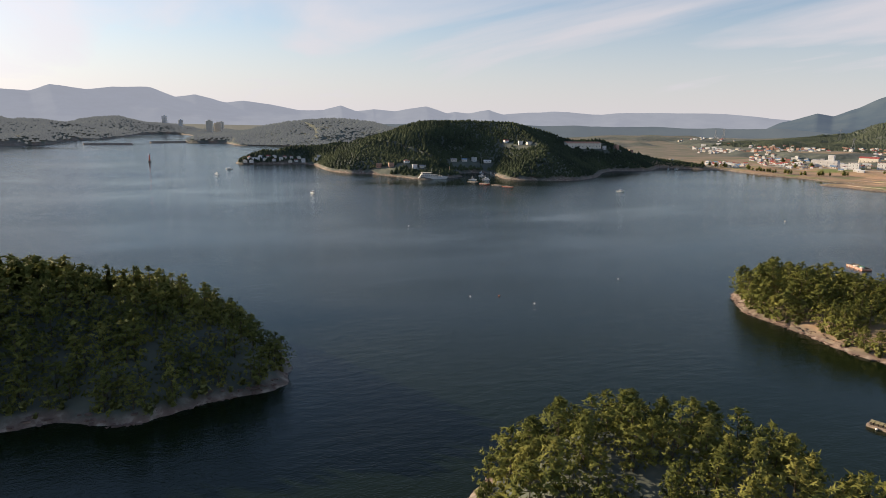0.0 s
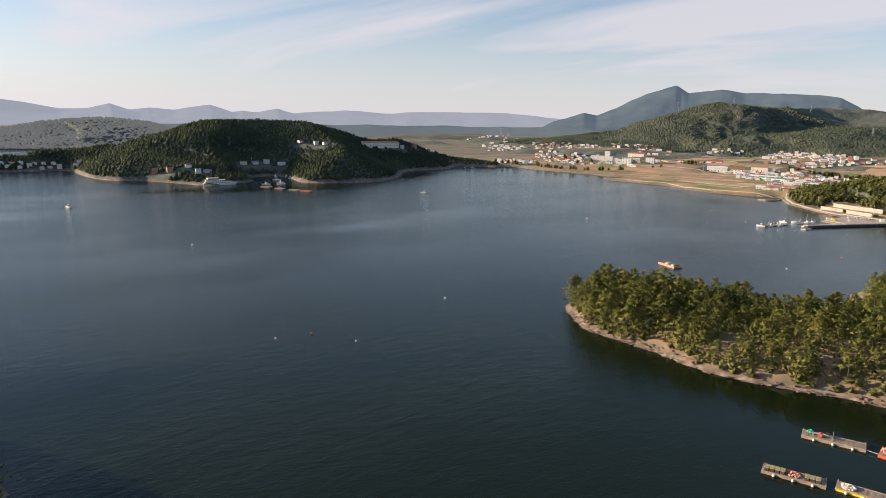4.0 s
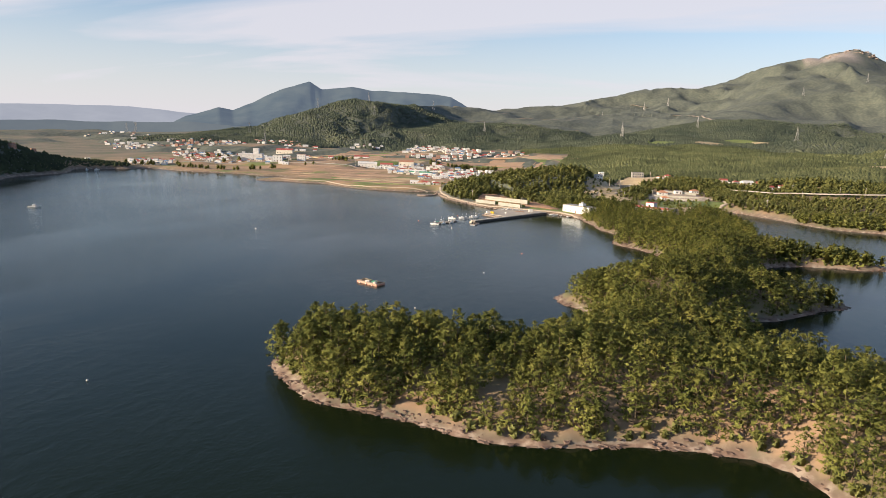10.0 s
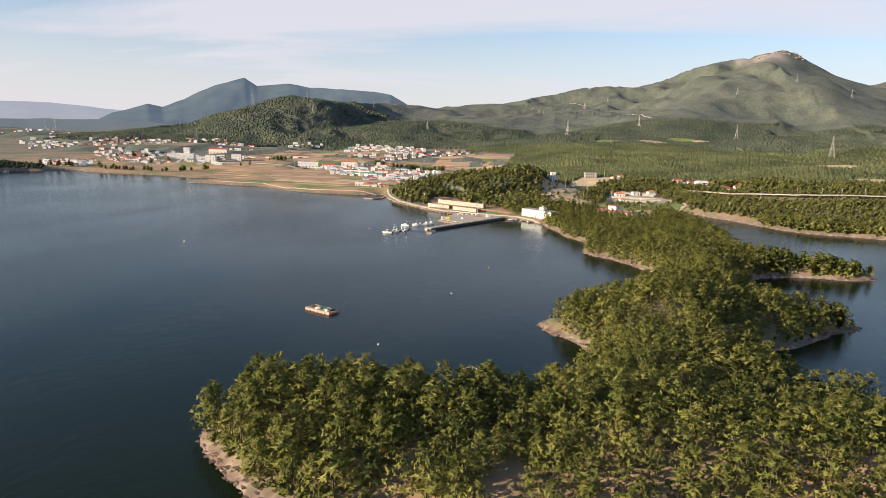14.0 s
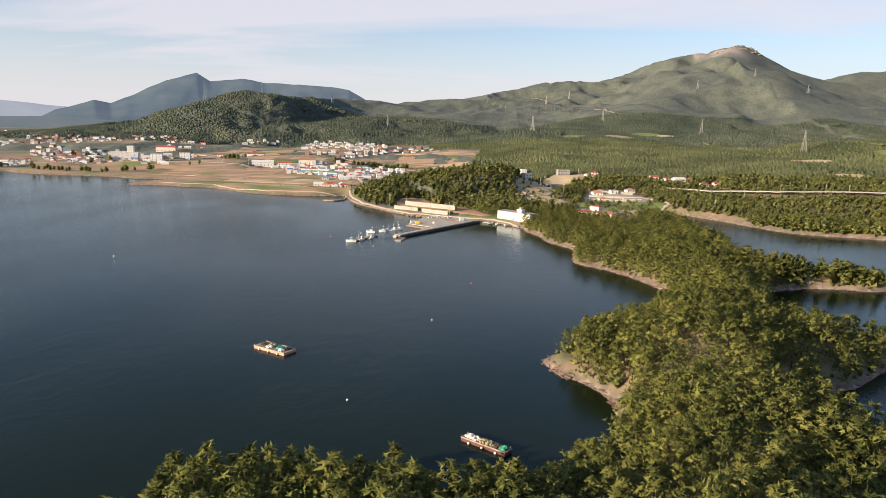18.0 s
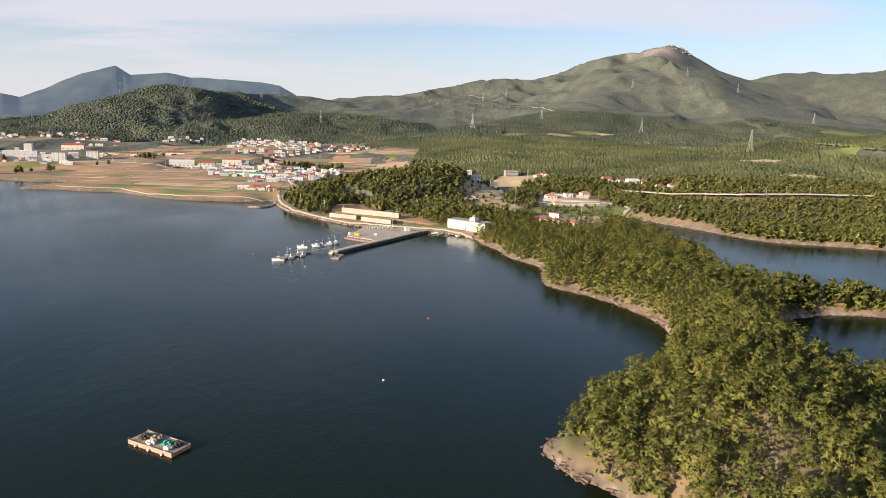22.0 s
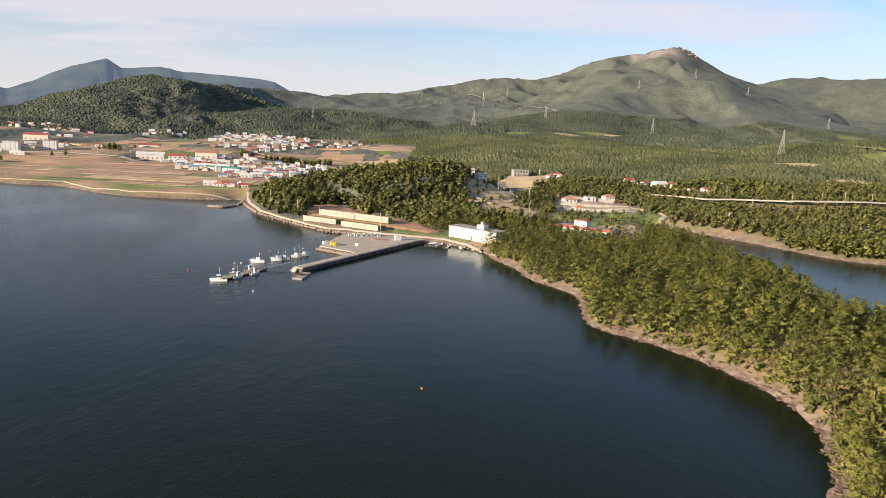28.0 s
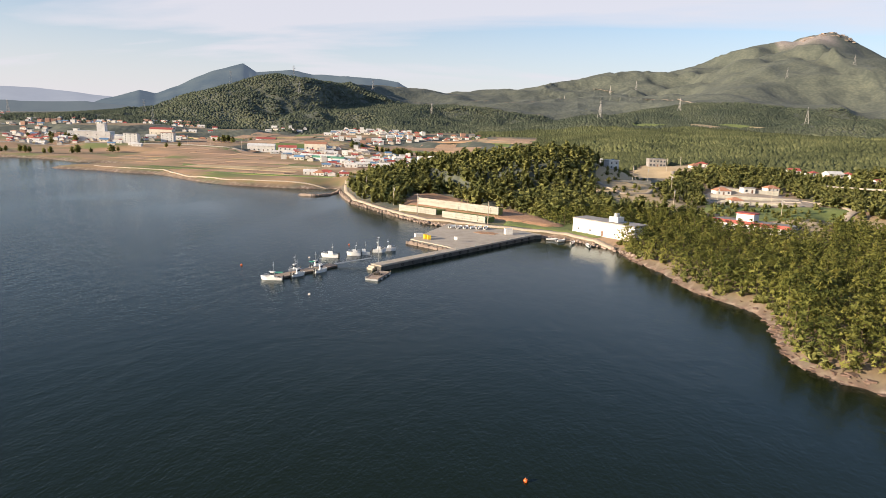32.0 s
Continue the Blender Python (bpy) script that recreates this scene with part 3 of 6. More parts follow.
def pine(seed, height=9.0, radius=2.9, start=0.2, boughs=34, tufts=4, blades=4, size=0.8, core=0.55, round_top=1.7, trunk=(4, 4), up=0.35, gaps=0.0):
    """A pine: bent tapering trunk, whorled upswept boughs, and tufts of needles along them round an inner hull made to
    render dark.
    Gives places, triangles, how many of these are wood, and normals."""
    r = np.random.default_rng(seed)
    co, tri = [], []
    lean = r.normal(0, 0.035, 2) * height
    rise = np.linspace(0, 0.95, trunk[0])
    tube(co, tri, np.stack([lean[0] * rise**2, lean[1] * rise**2, rise * height], 1), 0.16 * (1 - 0.85 * rise) * height / 9, trunk[1])
    s = (np.arange(boughs) + r.random(boughs)) / boughs
    whorl = np.floor(s * 7) / 7 + 0.09
    s = np.clip(np.where(r.random(boughs) < gaps + 0.25, whorl, s), 0, 1)
    h = start + (1 - start) * s
    az = np.arange(boughs) * 2.4 + r.uniform(-0.5, 0.5, boughs)
    reach = radius * (1 - s**round_top) * (0.62 + 0.38 * np.minimum(1, s * 4)) * r.uniform(0.68, 1.12, boughs) + 0.2
    tip_z = h * height + reach * r.uniform(-0.12, 0.28, boughs)
    axis = np.stack([lean[0] * h**2, lean[1] * h**2, h * height - 0.25 * reach], 1)
    ends = np.stack([axis[:, 0] + reach * np.cos(az), axis[:, 1] + reach * np.sin(az), tip_z], 1)
    for k in range(0, boughs, 2):
        base = sum(len(q) for q in co)
        side = np.array([-math.sin(az[k]), math.cos(az[k]), 0]) * 0.06
        co.append(np.stack([axis[k] + side, axis[k] - side, axis[k] + (0, 0, 0.12), axis[k] * 0.2 + ends[k] * 0.8]))
        tri += [(base, base + 1, base + 3), (base + 1, base + 2, base + 3), (base + 2, base, base + 3)]
    hull = []
    if core:                                   # inner hull standing in for the shade inside the crown
        base = sum(len(q) for q in co)
        for k, v in enumerate((0.02, 0.45, 0.8)):
            ring = np.linspace(0, 2 * math.pi, 5, endpoint=False) + k * 0.6
            rad = core * radius * (1 - v**round_top) * (0.62 + 0.38 * min(1, v * 4)) * r.uniform(0.8, 1.2, 5)
            hh = start + (1 - start) * v
            co.append(np.stack([lean[0] * hh**2 + rad * np.cos(ring), lean[1] * hh**2 + rad * np.sin(ring), np.full(5, hh * height)], 1))
        co.append(np.array([[lean[0] * 0.9, lean[1] * 0.9, height * 0.93]]))
        for k in range(2):
            for q in range(5):
                i, j = base + 5 * k + q, base + 5 * k + (q + 1) % 5
                hull += [(i, j, j + 5), (i, j + 5, i + 5)]
        hull += [(base + 10 + q, base + 10 + (q + 1) % 5, base + 15) for q in range(5)]
    wood = len(tri)
    tri += hull
    along_ = np.repeat((np.arange(tufts) + 1.0) / tufts, boughs).reshape(tufts, boughs) ** 0.6
    along_ = np.clip(along_ + r.uniform(-0.12, 0.08, along_.shape), 0.25, 1.05)
    c = axis[None] * (1 - along_[..., None]) + ends[None] * along_[..., None]
    c = c + r.normal(0, 0.09 * radius, c.shape) * (1, 1, 0.6)
    c, taz = c.reshape(-1, 3), np.tile(az, tufts)
    tops = np.stack([lean[0] * np.ones(4), lean[1] * np.ones(4), height * (0.9 + 0.035 * np.arange(4))], 1)
    c, taz = np.concatenate([c, tops]), np.concatenate([taz, r.random(4) * 6.3])
    m = len(c)
    n = m * blades
    cc = np.repeat(c, blades, 0)
    a = np.repeat(taz, blades) + r.uniform(-1.5, 1.5, n)
    el = r.uniform(-0.1, 1.05, n)
    ln = size * r.uniform(0.55, 1.2, n) * np.repeat(r.uniform(0.7, 1.25, m), blades)
    way = np.stack([np.cos(a) * np.cos(el), np.sin(a) * np.cos(el), np.sin(el)], 1)
    mid_h = np.clip(cc[:, 2:3] - 0.22 * height, start * height * 0.7, 0.72 * height)
    outward = unit(cc - np.concatenate([np.tile(lean * 0.5, (n, 1)), mid_h], 1))
    face = unit(outward + np.array([0, 0, up]) + r.normal(0, 0.5, (n, 3)))
    way = unit(way + r.normal(0, 0.35, (n, 3)))
    way = unit(way - face * np.einsum("ij,ij->i", way, face)[:, None])
    across = np.cross(face, way) * (ln * r.uniform(0.17, 0.32, n) * (1.3 if blades < 5 else 1.0))[:, None]
    p0, p1, p2 = cc - way * (0.3 * ln)[:, None] - across, cc - way * (0.15 * ln)[:, None] + across, cc + way * ln[:, None]
    soft = unit(0.6 * outward + 0.7 * face)
    turn = np.einsum("ij,ij->i", np.cross(p1 - p0, p2 - p0), soft) < 0
    p0[turn], p1[turn] = p1[turn].copy(), p0[turn].copy()
    base = sum(len(q) for q in co)
    solid = np.concatenate(co)
    co.append(np.stack([p0, p1, p2], 1).reshape(-1, 3))
    leaf = base + np.arange(3 * n).reshape(-1, 3)
    # hull normals bent downwards, which puts the crown's inner shade into them
    inner = unit(solid - np.array([lean[0] * 0.5, lean[1] * 0.5, height * 0.9]) + (0, 0, 0.01))
    inner[: wood and len(solid) - (16 if core else 0)] = unit(solid[: len(solid) - (16 if core else 0)] * (1, 1, 0) + (0, 0, 1e-3))
    normals = np.concatenate([inner, np.repeat(soft, 3, 0)])
    faces = np.concatenate([np.array(tri), leaf])
    return np.concatenate(co), faces, wood, normals


def dome(seed, height, radius, sides, rings, up=1.0):
    """A crown in a closed far canopy: an uneven, lumpy dome."""
    r = np.random.default_rng(seed)
    co, tri = [], []
    for k in range(rings):
        v = k / rings
        ring = np.linspace(0, 2 * math.pi, sides, endpoint=False) + r.random() * 2
        rad = radius * math.sqrt(max(0.02, 1 - v**1.7)) * r.uniform(0.75, 1.3, sides)
        co.append(np.stack([rad * np.cos(ring), rad * np.sin(ring), height * (0.12 + 0.88 * v) + r.uniform(-0.1, 0.1, sides) * height], 1))
    co.append(np.array([[0, 0, height * 0.98]]))
    for k in range(rings - 1):
        for s in range(sides):
            i, j = k * sides + s, k * sides + (s + 1) % sides
            tri += [(i, j, j + sides), (i, j + sides, i + sides)]
    top, last = rings * sides, (rings - 1) * sides
    tri += [(last + s, last + (s + 1) % sides, top) for s in range(sides)]
    co = np.concatenate(co)
    soft = unit(unit((co - (0, 0, height * 0.35)) / (radius, radius, height * 0.7)) + np.array([0, 0, up]) + r.normal(0, 0.12, co.shape))
    return co, np.array(tri), 0, soft


def planted(templates, spots, scales, seed):
    """Bakes copies of the templates at the spots into one set of arrays."""
    r = np.random.default_rng(seed)
    pick, turn = r.integers(0, len(templates), len(spots)), r.random(len(spots)) * 2 * math.pi
    cos, trs, ids, nrm, base = [], [], [], [], 0
    for k, (co, tri, wood, *soft) in enumerate(templates):
        m = np.flatnonzero(pick == k)
        if not len(m):
            continue
        c, s = np.cos(turn[m])[:, None], np.sin(turn[m])[:, None]
        sc = scales[m][:, None]
        wide = sc * r.uniform(0.85, 1.2, (len(m), 1))
        x = (co[None, :, 0] * c - co[None, :, 1] * s) * wide + spots[m, 0:1]
        y = (co[None, :, 0] * s + co[None, :, 1] * c) * wide + spots[m, 1:2]
        z = co[None, :, 2] * sc + spots[m, 2:3]
        cos.append(np.stack([x, y, z], -1).reshape(-1, 3))
        if soft:
            g = soft[0]
            nrm.append(np.stack([g[None, :, 0] * c - g[None, :, 1] * s, g[None, :, 0] * s + g[None, :, 1] * c, np.repeat(g[None, :, 2], len(m), 0)], -1).reshape(-1, 3))
        trs.append((tri[None] + (np.arange(len(m)) * len(co))[:, None, None] + base).reshape(-1, 3))
        ids.append(np.tile((np.arange(len(tri)) >= wood).astype(np.int32), len(m)))
        base += len(m) * len(co)
    return np.concatenate(cos), np.concatenate(trs), np.concatenate(ids), np.concatenate(nrm) if nrm else None


def scatter(x0, x1, y0, y1, gap, seed):
    r = np.random.default_rng(seed)
    x, y = np.meshgrid(np.arange(x0, x1, gap), np.arange(y0, y1, gap * 0.87), indexing="ij")
    x = x + (np.arange(x.shape[1]) % 2)[None] * gap * 0.5 + r.uniform(-0.42, 0.42, x.shape) * gap
    y = y + r.uniform(-0.42, 0.42, y.shape) * gap
    x, y = x.ravel(), y.ravel()
    z, d = ground(x, y)
    return x, y, z, d, r


CLOSE_PINES = [pine(s, 8.3 + 0.3 * s, 4.15 - 0.3 * (s % 3), 0.05, 40, 5, 6, 0.76, 0, 1.9 + 0.3 * (s % 3), (5, 5), 0.1) for s in range(6)]
NEAR_PINES = [pine(40 + s, 8.1 + 0.3 * s, 4.15 - 0.3 * (s % 3), 0.05, 23, 4, 5, 0.88, 0, 1.9 + 0.3 * (s % 3), (3, 4), 0.1) for s in range(6)]
MID_PINES = [pine(20 + s, 8.4, 4.6, 0.06, 15, 3, 5, 1.15, 0.3, 2.1, (2, 3), 0.1) for s in range(6)]
SPARSE_PINES = [pine(60 + s, 7.4, 4.2, 0.06, 10, 2, 3, 1.9, 0.4, 2.2, (2, 3), 0.15) for s in range(6)]
BROAD_CROWNS = [pine(90 + s, 8.6, 4.5, 0.05, 13, 2, 3, 1.9, 0.5, 2.6, (2, 3), 0.3) for s in range(6)]


WORKS = [(50, 424), (86, 402), (98, 420), (64, 446)]
MEADOW = [(58, 480), (84, 460), (112, 486), (136, 498), (132, 516), (94, 510), (64, 505)]
WEST_HOUSES = [(-617, 96), (-604, 106), (-601, 124), (-586, 128), (-590, 140), (-633, 206), (-634, 222), (-632, 236), (-622, 250), (-653, 298), (-630, 306), (-618, 312), (-662, 480), (-669, 511), (-680, 520),
               (-690, 560), (-680, 640), (-664, 415), (-666, 440), (-668, 465)]
TERRACES = [(-90, 428), (-62, 413), (-36, 400), (-28, 410), (-34, 434), (-78, 456), (-92, 446)]
LANE_BANK = [(56, 480), (58, 446), (98, 425), (120, 480), (136, 498), (132, 516), (66, 512)]
HAMLET_FRONT = [(6, 560), (8, 505), (20, 468), (42, 456), (56, 470), (50, 500), (44, 515), (40, 548), (20, 560)]
HAMLET = [(8, 552), (22, 530), (44, 545), (66, 625), (100, 668), (100, 696), (46, 690), (14, 580)]
PLOTS = [(66, 512), (118, 512), (126, 530), (112, 562), (84, 574), (70, 548)]
CUT_SLOPE = [(-86, 466), (-80, 448), (-40, 430), (-30, 424), (-12, 412), (-7, 418), (-18, 438), (-31, 454), (-45, 462), (-56, 470), (-62, 482), (-74, 488), (-84, 480)]


SLOPE_HOUSES = [(15, 721, 2), (84, 672, 3), (150, 664, 0), (163, 662, 7), (173, 653, 6), (191, 624, 0), (112, 570, 3), (204, 632, 7)]


def clearings(x, y):
    """True where no wood grows: quay, roads, yards, fields and the village."""
    gap = (x > -70) & (x < 14) & (y > 384 - 0.55 * (x + 10)) & (y < 425 - 0.45 * (x + 10))       # harbour road
    gap |= (np.abs((x - 10.5) * 0.8 - (y - 401.5) * 0.6) < 17.5) & (np.abs((x - 10.5) * 0.6 + (y - 401.5) * 0.8) < 6.5)   # white hall
    gap |= to_shore(np.stack([x, y], 1), np.array(CUT_SLOPE, float)) > -2
    gap |= to_shore(np.stack([x, y], 1), np.array(TERRACES, float)) > 0
    for plan in (WORKS, MEADOW, LANE_BANK, HAMLET_FRONT):
        gap |= to_shore(np.stack([x, y], 1), np.array(plan, float)) > 0
    for hx, hy, kind in SLOPE_HOUSES:
        gap |= (x - hx) ** 2 + ((y - hy + 9) * 0.7) ** 2 < 110
    for hx, hy in WEST_HOUSES:
        gap |= (x - hx - 7) ** 2 + (y - hy + 4) ** 2 < 80
    gap |= (x - 24) ** 2 + (y - 116) ** 2 < 25
    gap |= (x > 150) & (x < 330) & (np.abs(y - np.interp(x, [150, 183, 236, 330], [594, 573, 557, 567]) + 4) < 11)     # road behind the lagoon
    for plan in (HAMLET, PLOTS):
        gap |= to_shore(np.stack([x, y], 1), np.array(plan, float)) > -1
    gap |= (x < -60) & (x > np.interp(y, [505, 640, 760], [-560, -610, -720])) & (y > 505) & (y < 1150) & (y > 505 + np.maximum(0, (x + 145)) * 1.1)
    return gap


SLOPE_FIELDS = [(205, 1310, 34, 26), (292, 1560, 40, 30), (332, 1540, 26, 24), (106, 1300, 30, 20), (356, 800, 26, 16), (470, 845, 26, 16), (232, 616, 12, 9), (985, 1770, 60, 40), (350, 690, 22, 10)]


def slope_fields(x, y):
    """Clearings high on the slopes: pale pastures, a cut and a small quarry."""
    gap = np.zeros(x.shape, bool)
    for cx, cy, a, b in SLOPE_FIELDS:
        gap |= ((x - cx) / a) ** 2 + ((y - cy) / b) ** 2 < 1 + 0.5 * ripple(x, y, 25, 2)
    return gap


x, y, z, d, r = scatter(-130, 335, -345, 470, 4.4, 7)
ok = (d > 1.9) & (z > 0.6) & ~clearings(x, y) & (y < 440)
ok &= ~((x > 17) & (x < 24) & (y > -13) & (y < -1))                                    # small dry clearing
x, y, z = x[ok], y[ok], z[ok]
size = r.uniform(0.74, 1.15, len(x)) * (0.82 + 0.18 * np.clip(ripple(x, y, 18, 2) + 0.5, 0, 1)) * (1 - 0.18 * step(y, 300, 360)) * (1 + 0.16 * (1 - step(x, -5, 25)) * (y > -30))
size = size * np.where(((x - 59) / 7) ** 2 + ((y - 90) / 13) ** 2 < 1, 0.6, 1.0)              # pines made smaller, so that their neighbours shade this hollow
near = (x < 100) & (y > -20) & (y < 95) & (x < 45 + 0.3 * y) | (y < -100) & (x > 30) & (y < -128) | (x > 20) & (x < 85) & (y > 95) & (y < 190)
order = np.flatnonzero(near)
chosen = order[np.argsort(r.random(len(order)))[:290]]
rest = np.setdiff1d(np.arange(len(x)), chosen)
fine, far_bank = (x[rest] < 125) & (y[rest] > -200) | (y[rest] < -128) & (x[rest] > -60), (x[rest] > 150)
for name, label, group, temps in (("pine_wood", "dense green pine wood covering the rocky points", rest[fine], NEAR_PINES),
                                  ("pine_wood", "pine wood on the far banks of the lagoon", rest[~fine & ~far_bank], MID_PINES),
                                  ("pine_wood", "low pine wood on the spits behind the points", rest[far_bank], SPARSE_PINES)):
    co, tri, idx, soft = planted(temps, np.stack([x[group], y[group], z[group] - 0.15], 1), size[group], 3)
    tagged(new(name, tri_mesh(name, co, tri, [M_BARK, M_NEEDLE], idx, True, soft)), label, "woods", kind="stuff")

trees = []
for co, tri, wood, soft in CLOSE_PINES:
    trees.append((tri_mesh("trunk", co, tri[:wood], [M_BARK]), tri_mesh("crown", co, tri[wood:], [M_NEEDLE], None, True, soft)))
for k in chosen:
    thing = new("pine_tree")
    thing.matrix_world = pose(x[k], y[k], z[k] - 0.15, 0, 0, r.uniform(0, 360)) @ Matrix.Scale(size[k], 4)
    trunk, crown = trees[int(r.integers(0, len(trees)))]
    for nm, data in (("trunk", trunk), ("crown", crown)):
        new(nm, data).parent = thing
    tagged(thing, "green pine tree with a bare lower trunk on the rocky point", "tree", "pines of the wooded points")

# woods on the hills, coarser with distance
# west leaf colour holds shade; far bank glow and ridge colour hold haze
HILL_SPECS = [("hill_wood", "mixed pine and broadleaf wood over the harbour hill", (-170, 420, 395, 650, 5.0), 0, 0, M_LEAF),
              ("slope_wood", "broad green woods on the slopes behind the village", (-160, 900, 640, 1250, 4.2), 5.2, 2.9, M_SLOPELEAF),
              ("west_hill_wood", "woods on the hill across the bay, shade put into their dark green", (-900, -380, -60, 720, 4.2), 5.2, 2.9, M_SHADED_WESTLEAF),
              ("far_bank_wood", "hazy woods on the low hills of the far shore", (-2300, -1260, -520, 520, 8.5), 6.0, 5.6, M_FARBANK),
              ("ridge_wood", "forest on the ridges below the mountain", (-1120, 1300, 1250, 1900, 6.2), 5.2, 4.2, M_HAZED_LEAF)]
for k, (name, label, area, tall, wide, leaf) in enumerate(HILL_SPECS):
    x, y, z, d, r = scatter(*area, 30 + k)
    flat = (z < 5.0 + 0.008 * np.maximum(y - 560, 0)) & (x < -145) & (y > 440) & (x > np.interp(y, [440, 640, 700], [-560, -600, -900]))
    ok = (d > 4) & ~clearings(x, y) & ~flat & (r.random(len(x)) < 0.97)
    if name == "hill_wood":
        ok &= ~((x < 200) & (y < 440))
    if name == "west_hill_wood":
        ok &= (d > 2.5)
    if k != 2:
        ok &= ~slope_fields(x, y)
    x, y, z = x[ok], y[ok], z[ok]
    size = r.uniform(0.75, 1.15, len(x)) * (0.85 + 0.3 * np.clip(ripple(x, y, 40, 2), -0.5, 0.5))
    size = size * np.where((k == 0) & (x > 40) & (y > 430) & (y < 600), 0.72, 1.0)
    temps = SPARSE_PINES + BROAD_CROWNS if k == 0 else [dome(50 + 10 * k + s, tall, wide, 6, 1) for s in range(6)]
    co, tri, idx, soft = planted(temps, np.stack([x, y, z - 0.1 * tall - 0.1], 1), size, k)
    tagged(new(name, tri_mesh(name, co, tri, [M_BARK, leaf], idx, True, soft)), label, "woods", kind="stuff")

# ---- building kit ----
def part(name, bm, mat, parent=None, label="", smooth=False):
    """Links a bmesh as one mesh object under a thing or a part."""
    me = bpy.data.meshes.new(name)
    bmesh.ops.recalc_face_normals(bm, faces=bm.faces)
    bm.to_mesh(me)
    bm.free()
    me.materials.append(mat)
    if smooth:
        me.polygons.foreach_set("use_smooth", np.ones(len(me.polygons), bool))
    ob = new(name, me)
    ob.parent = parent
    return tagged(ob, label)


def box(x0, x1, y0, y1, z0, z1, bm=None, bevel=0.0, taper=0.0):
    bm = bm or bmesh.new()
    k = taper
    v = [bm.verts.new(p) for p in ((x0, y0, z0), (x1, y0, z0), (x1, y1, z0), (x0, y1, z0), (x0 + k, y0 + k, z1), (x1 - k, y0 + k, z1), (x1 - k, y1 - k, z1), (x0 + k, y1 - k, z1))]
    fs = [bm.faces.new([v[i] for i in f]) for f in ((3, 2, 1, 0), (4, 5, 6, 7), (0, 1, 5, 4), (1, 2, 6, 5), (2, 3, 7, 6), (3, 0, 4, 7))]
    if bevel:
        edges = {e for f in fs for e in f.edges}
        bmesh.ops.bevel(bm, geom=list(edges), offset=bevel, segments=1, affect="EDGES")
    return bm


def rod(a, b, r, bm=None, sides=6, r2=None):
    bm = bm or bmesh.new()
    a, b = Vector(a), Vector(b)
    q = (b - a).to_track_quat("Z", "Y")
    rings = []
    for p, rad in ((a, r), (b, r if r2 is None else r2)):
        rings.append([bm.verts.new(p + q @ Vector((rad * math.cos(2 * math.pi * s / sides), rad * math.sin(2 * math.pi * s / sides), 0))) for s in range(sides)])
    for s in range(sides):
        bm.faces.new((rings[0][s], rings[0][(s + 1) % sides], rings[1][(s + 1) % sides], rings[1][s]))
    bm.faces.new(rings[0][::-1])
    bm.faces.new(rings[1])
    return bm


def slab(points, z0, z1, bm=None, drop=0.0):
    """An upright prism over a plan of points."""
    bm = bm or bmesh.new()
    lo, hi = [bm.verts.new((x, y, z0)) for x, y in points], [bm.verts.new((x, y, z1)) for x, y in points]
    bm.faces.new(lo[::-1]), bm.faces.new(hi)
    for k in range(len(points)):
        j = (k + 1) % len(points)
        bm.faces.new((lo[k], lo[j], hi[j], hi[k]))
    return bm


def gable(w, d, z, rise, over=0.4, thick=0.18, bm=None):
    """A pitched roof with its ridge along x."""
    bm = bm or bmesh.new()
    x, y = w / 2 + over, d / 2 + over
    lift = rise * (over / (d / 2))
    for s in (-1, 1):
        top, low = z + rise, z - lift
        v = [bm.verts.new(p) for p in ((-x, 0, top), (x, 0, top), (x, s * y, low), (-x, s * y, low), (-x, 0, top + thick), (x, 0, top + thick), (x, s * y, low + thick), (-x, s * y, low + thick))]
        for f in ((0, 1, 2, 3), (7, 6, 5, 4), (2, 3, 7, 6), (0, 3, 7, 4), (1, 2, 6, 5)):
            bm.faces.new([v[i] for i in f])
    return bm


def hipped(w, d, z, rise, over=0.5):
    bm = bmesh.new()
    x, y, r = w / 2 + over, d / 2 + over, max(0.3, (w - d) / 2)
    v = [bm.verts.new(p) for p in ((-x, -y, z), (x, -y, z), (x, y, z), (-x, y, z), (-r, 0, z + rise), (r, 0, z + rise), (-x, -y, z - 0.2), (x, -y, z - 0.2), (x, y, z - 0.2), (-x, y, z - 0.2))]
    for f in ((0, 1, 5, 4), (1, 2, 5), (2, 3, 4, 5), (3, 0, 4), (6, 7, 1, 0), (7, 8, 2, 1), (8, 9, 3, 2), (9, 6, 0, 3), (9, 8, 7, 6)):
        bm.faces.new([v[i] for i in f])
    return bm


def height_at(x, y):
    i, j = min(max(int(np.searchsorted(GX, x)) - 1, 0), nx - 2), min(max(int(np.searchsorted(GY, y)) - 1, 0), ny - 2)
    u, v = (x - GX[i]) / (GX[i + 1] - GX[i]), (y - GY[j]) / (GY[j + 1] - GY[j])
    return float((gz[i, j] * (1 - u) + gz[i + 1, j] * u) * (1 - v) + (gz[i, j + 1] * (1 - u) + gz[i + 1, j + 1] * u) * v)


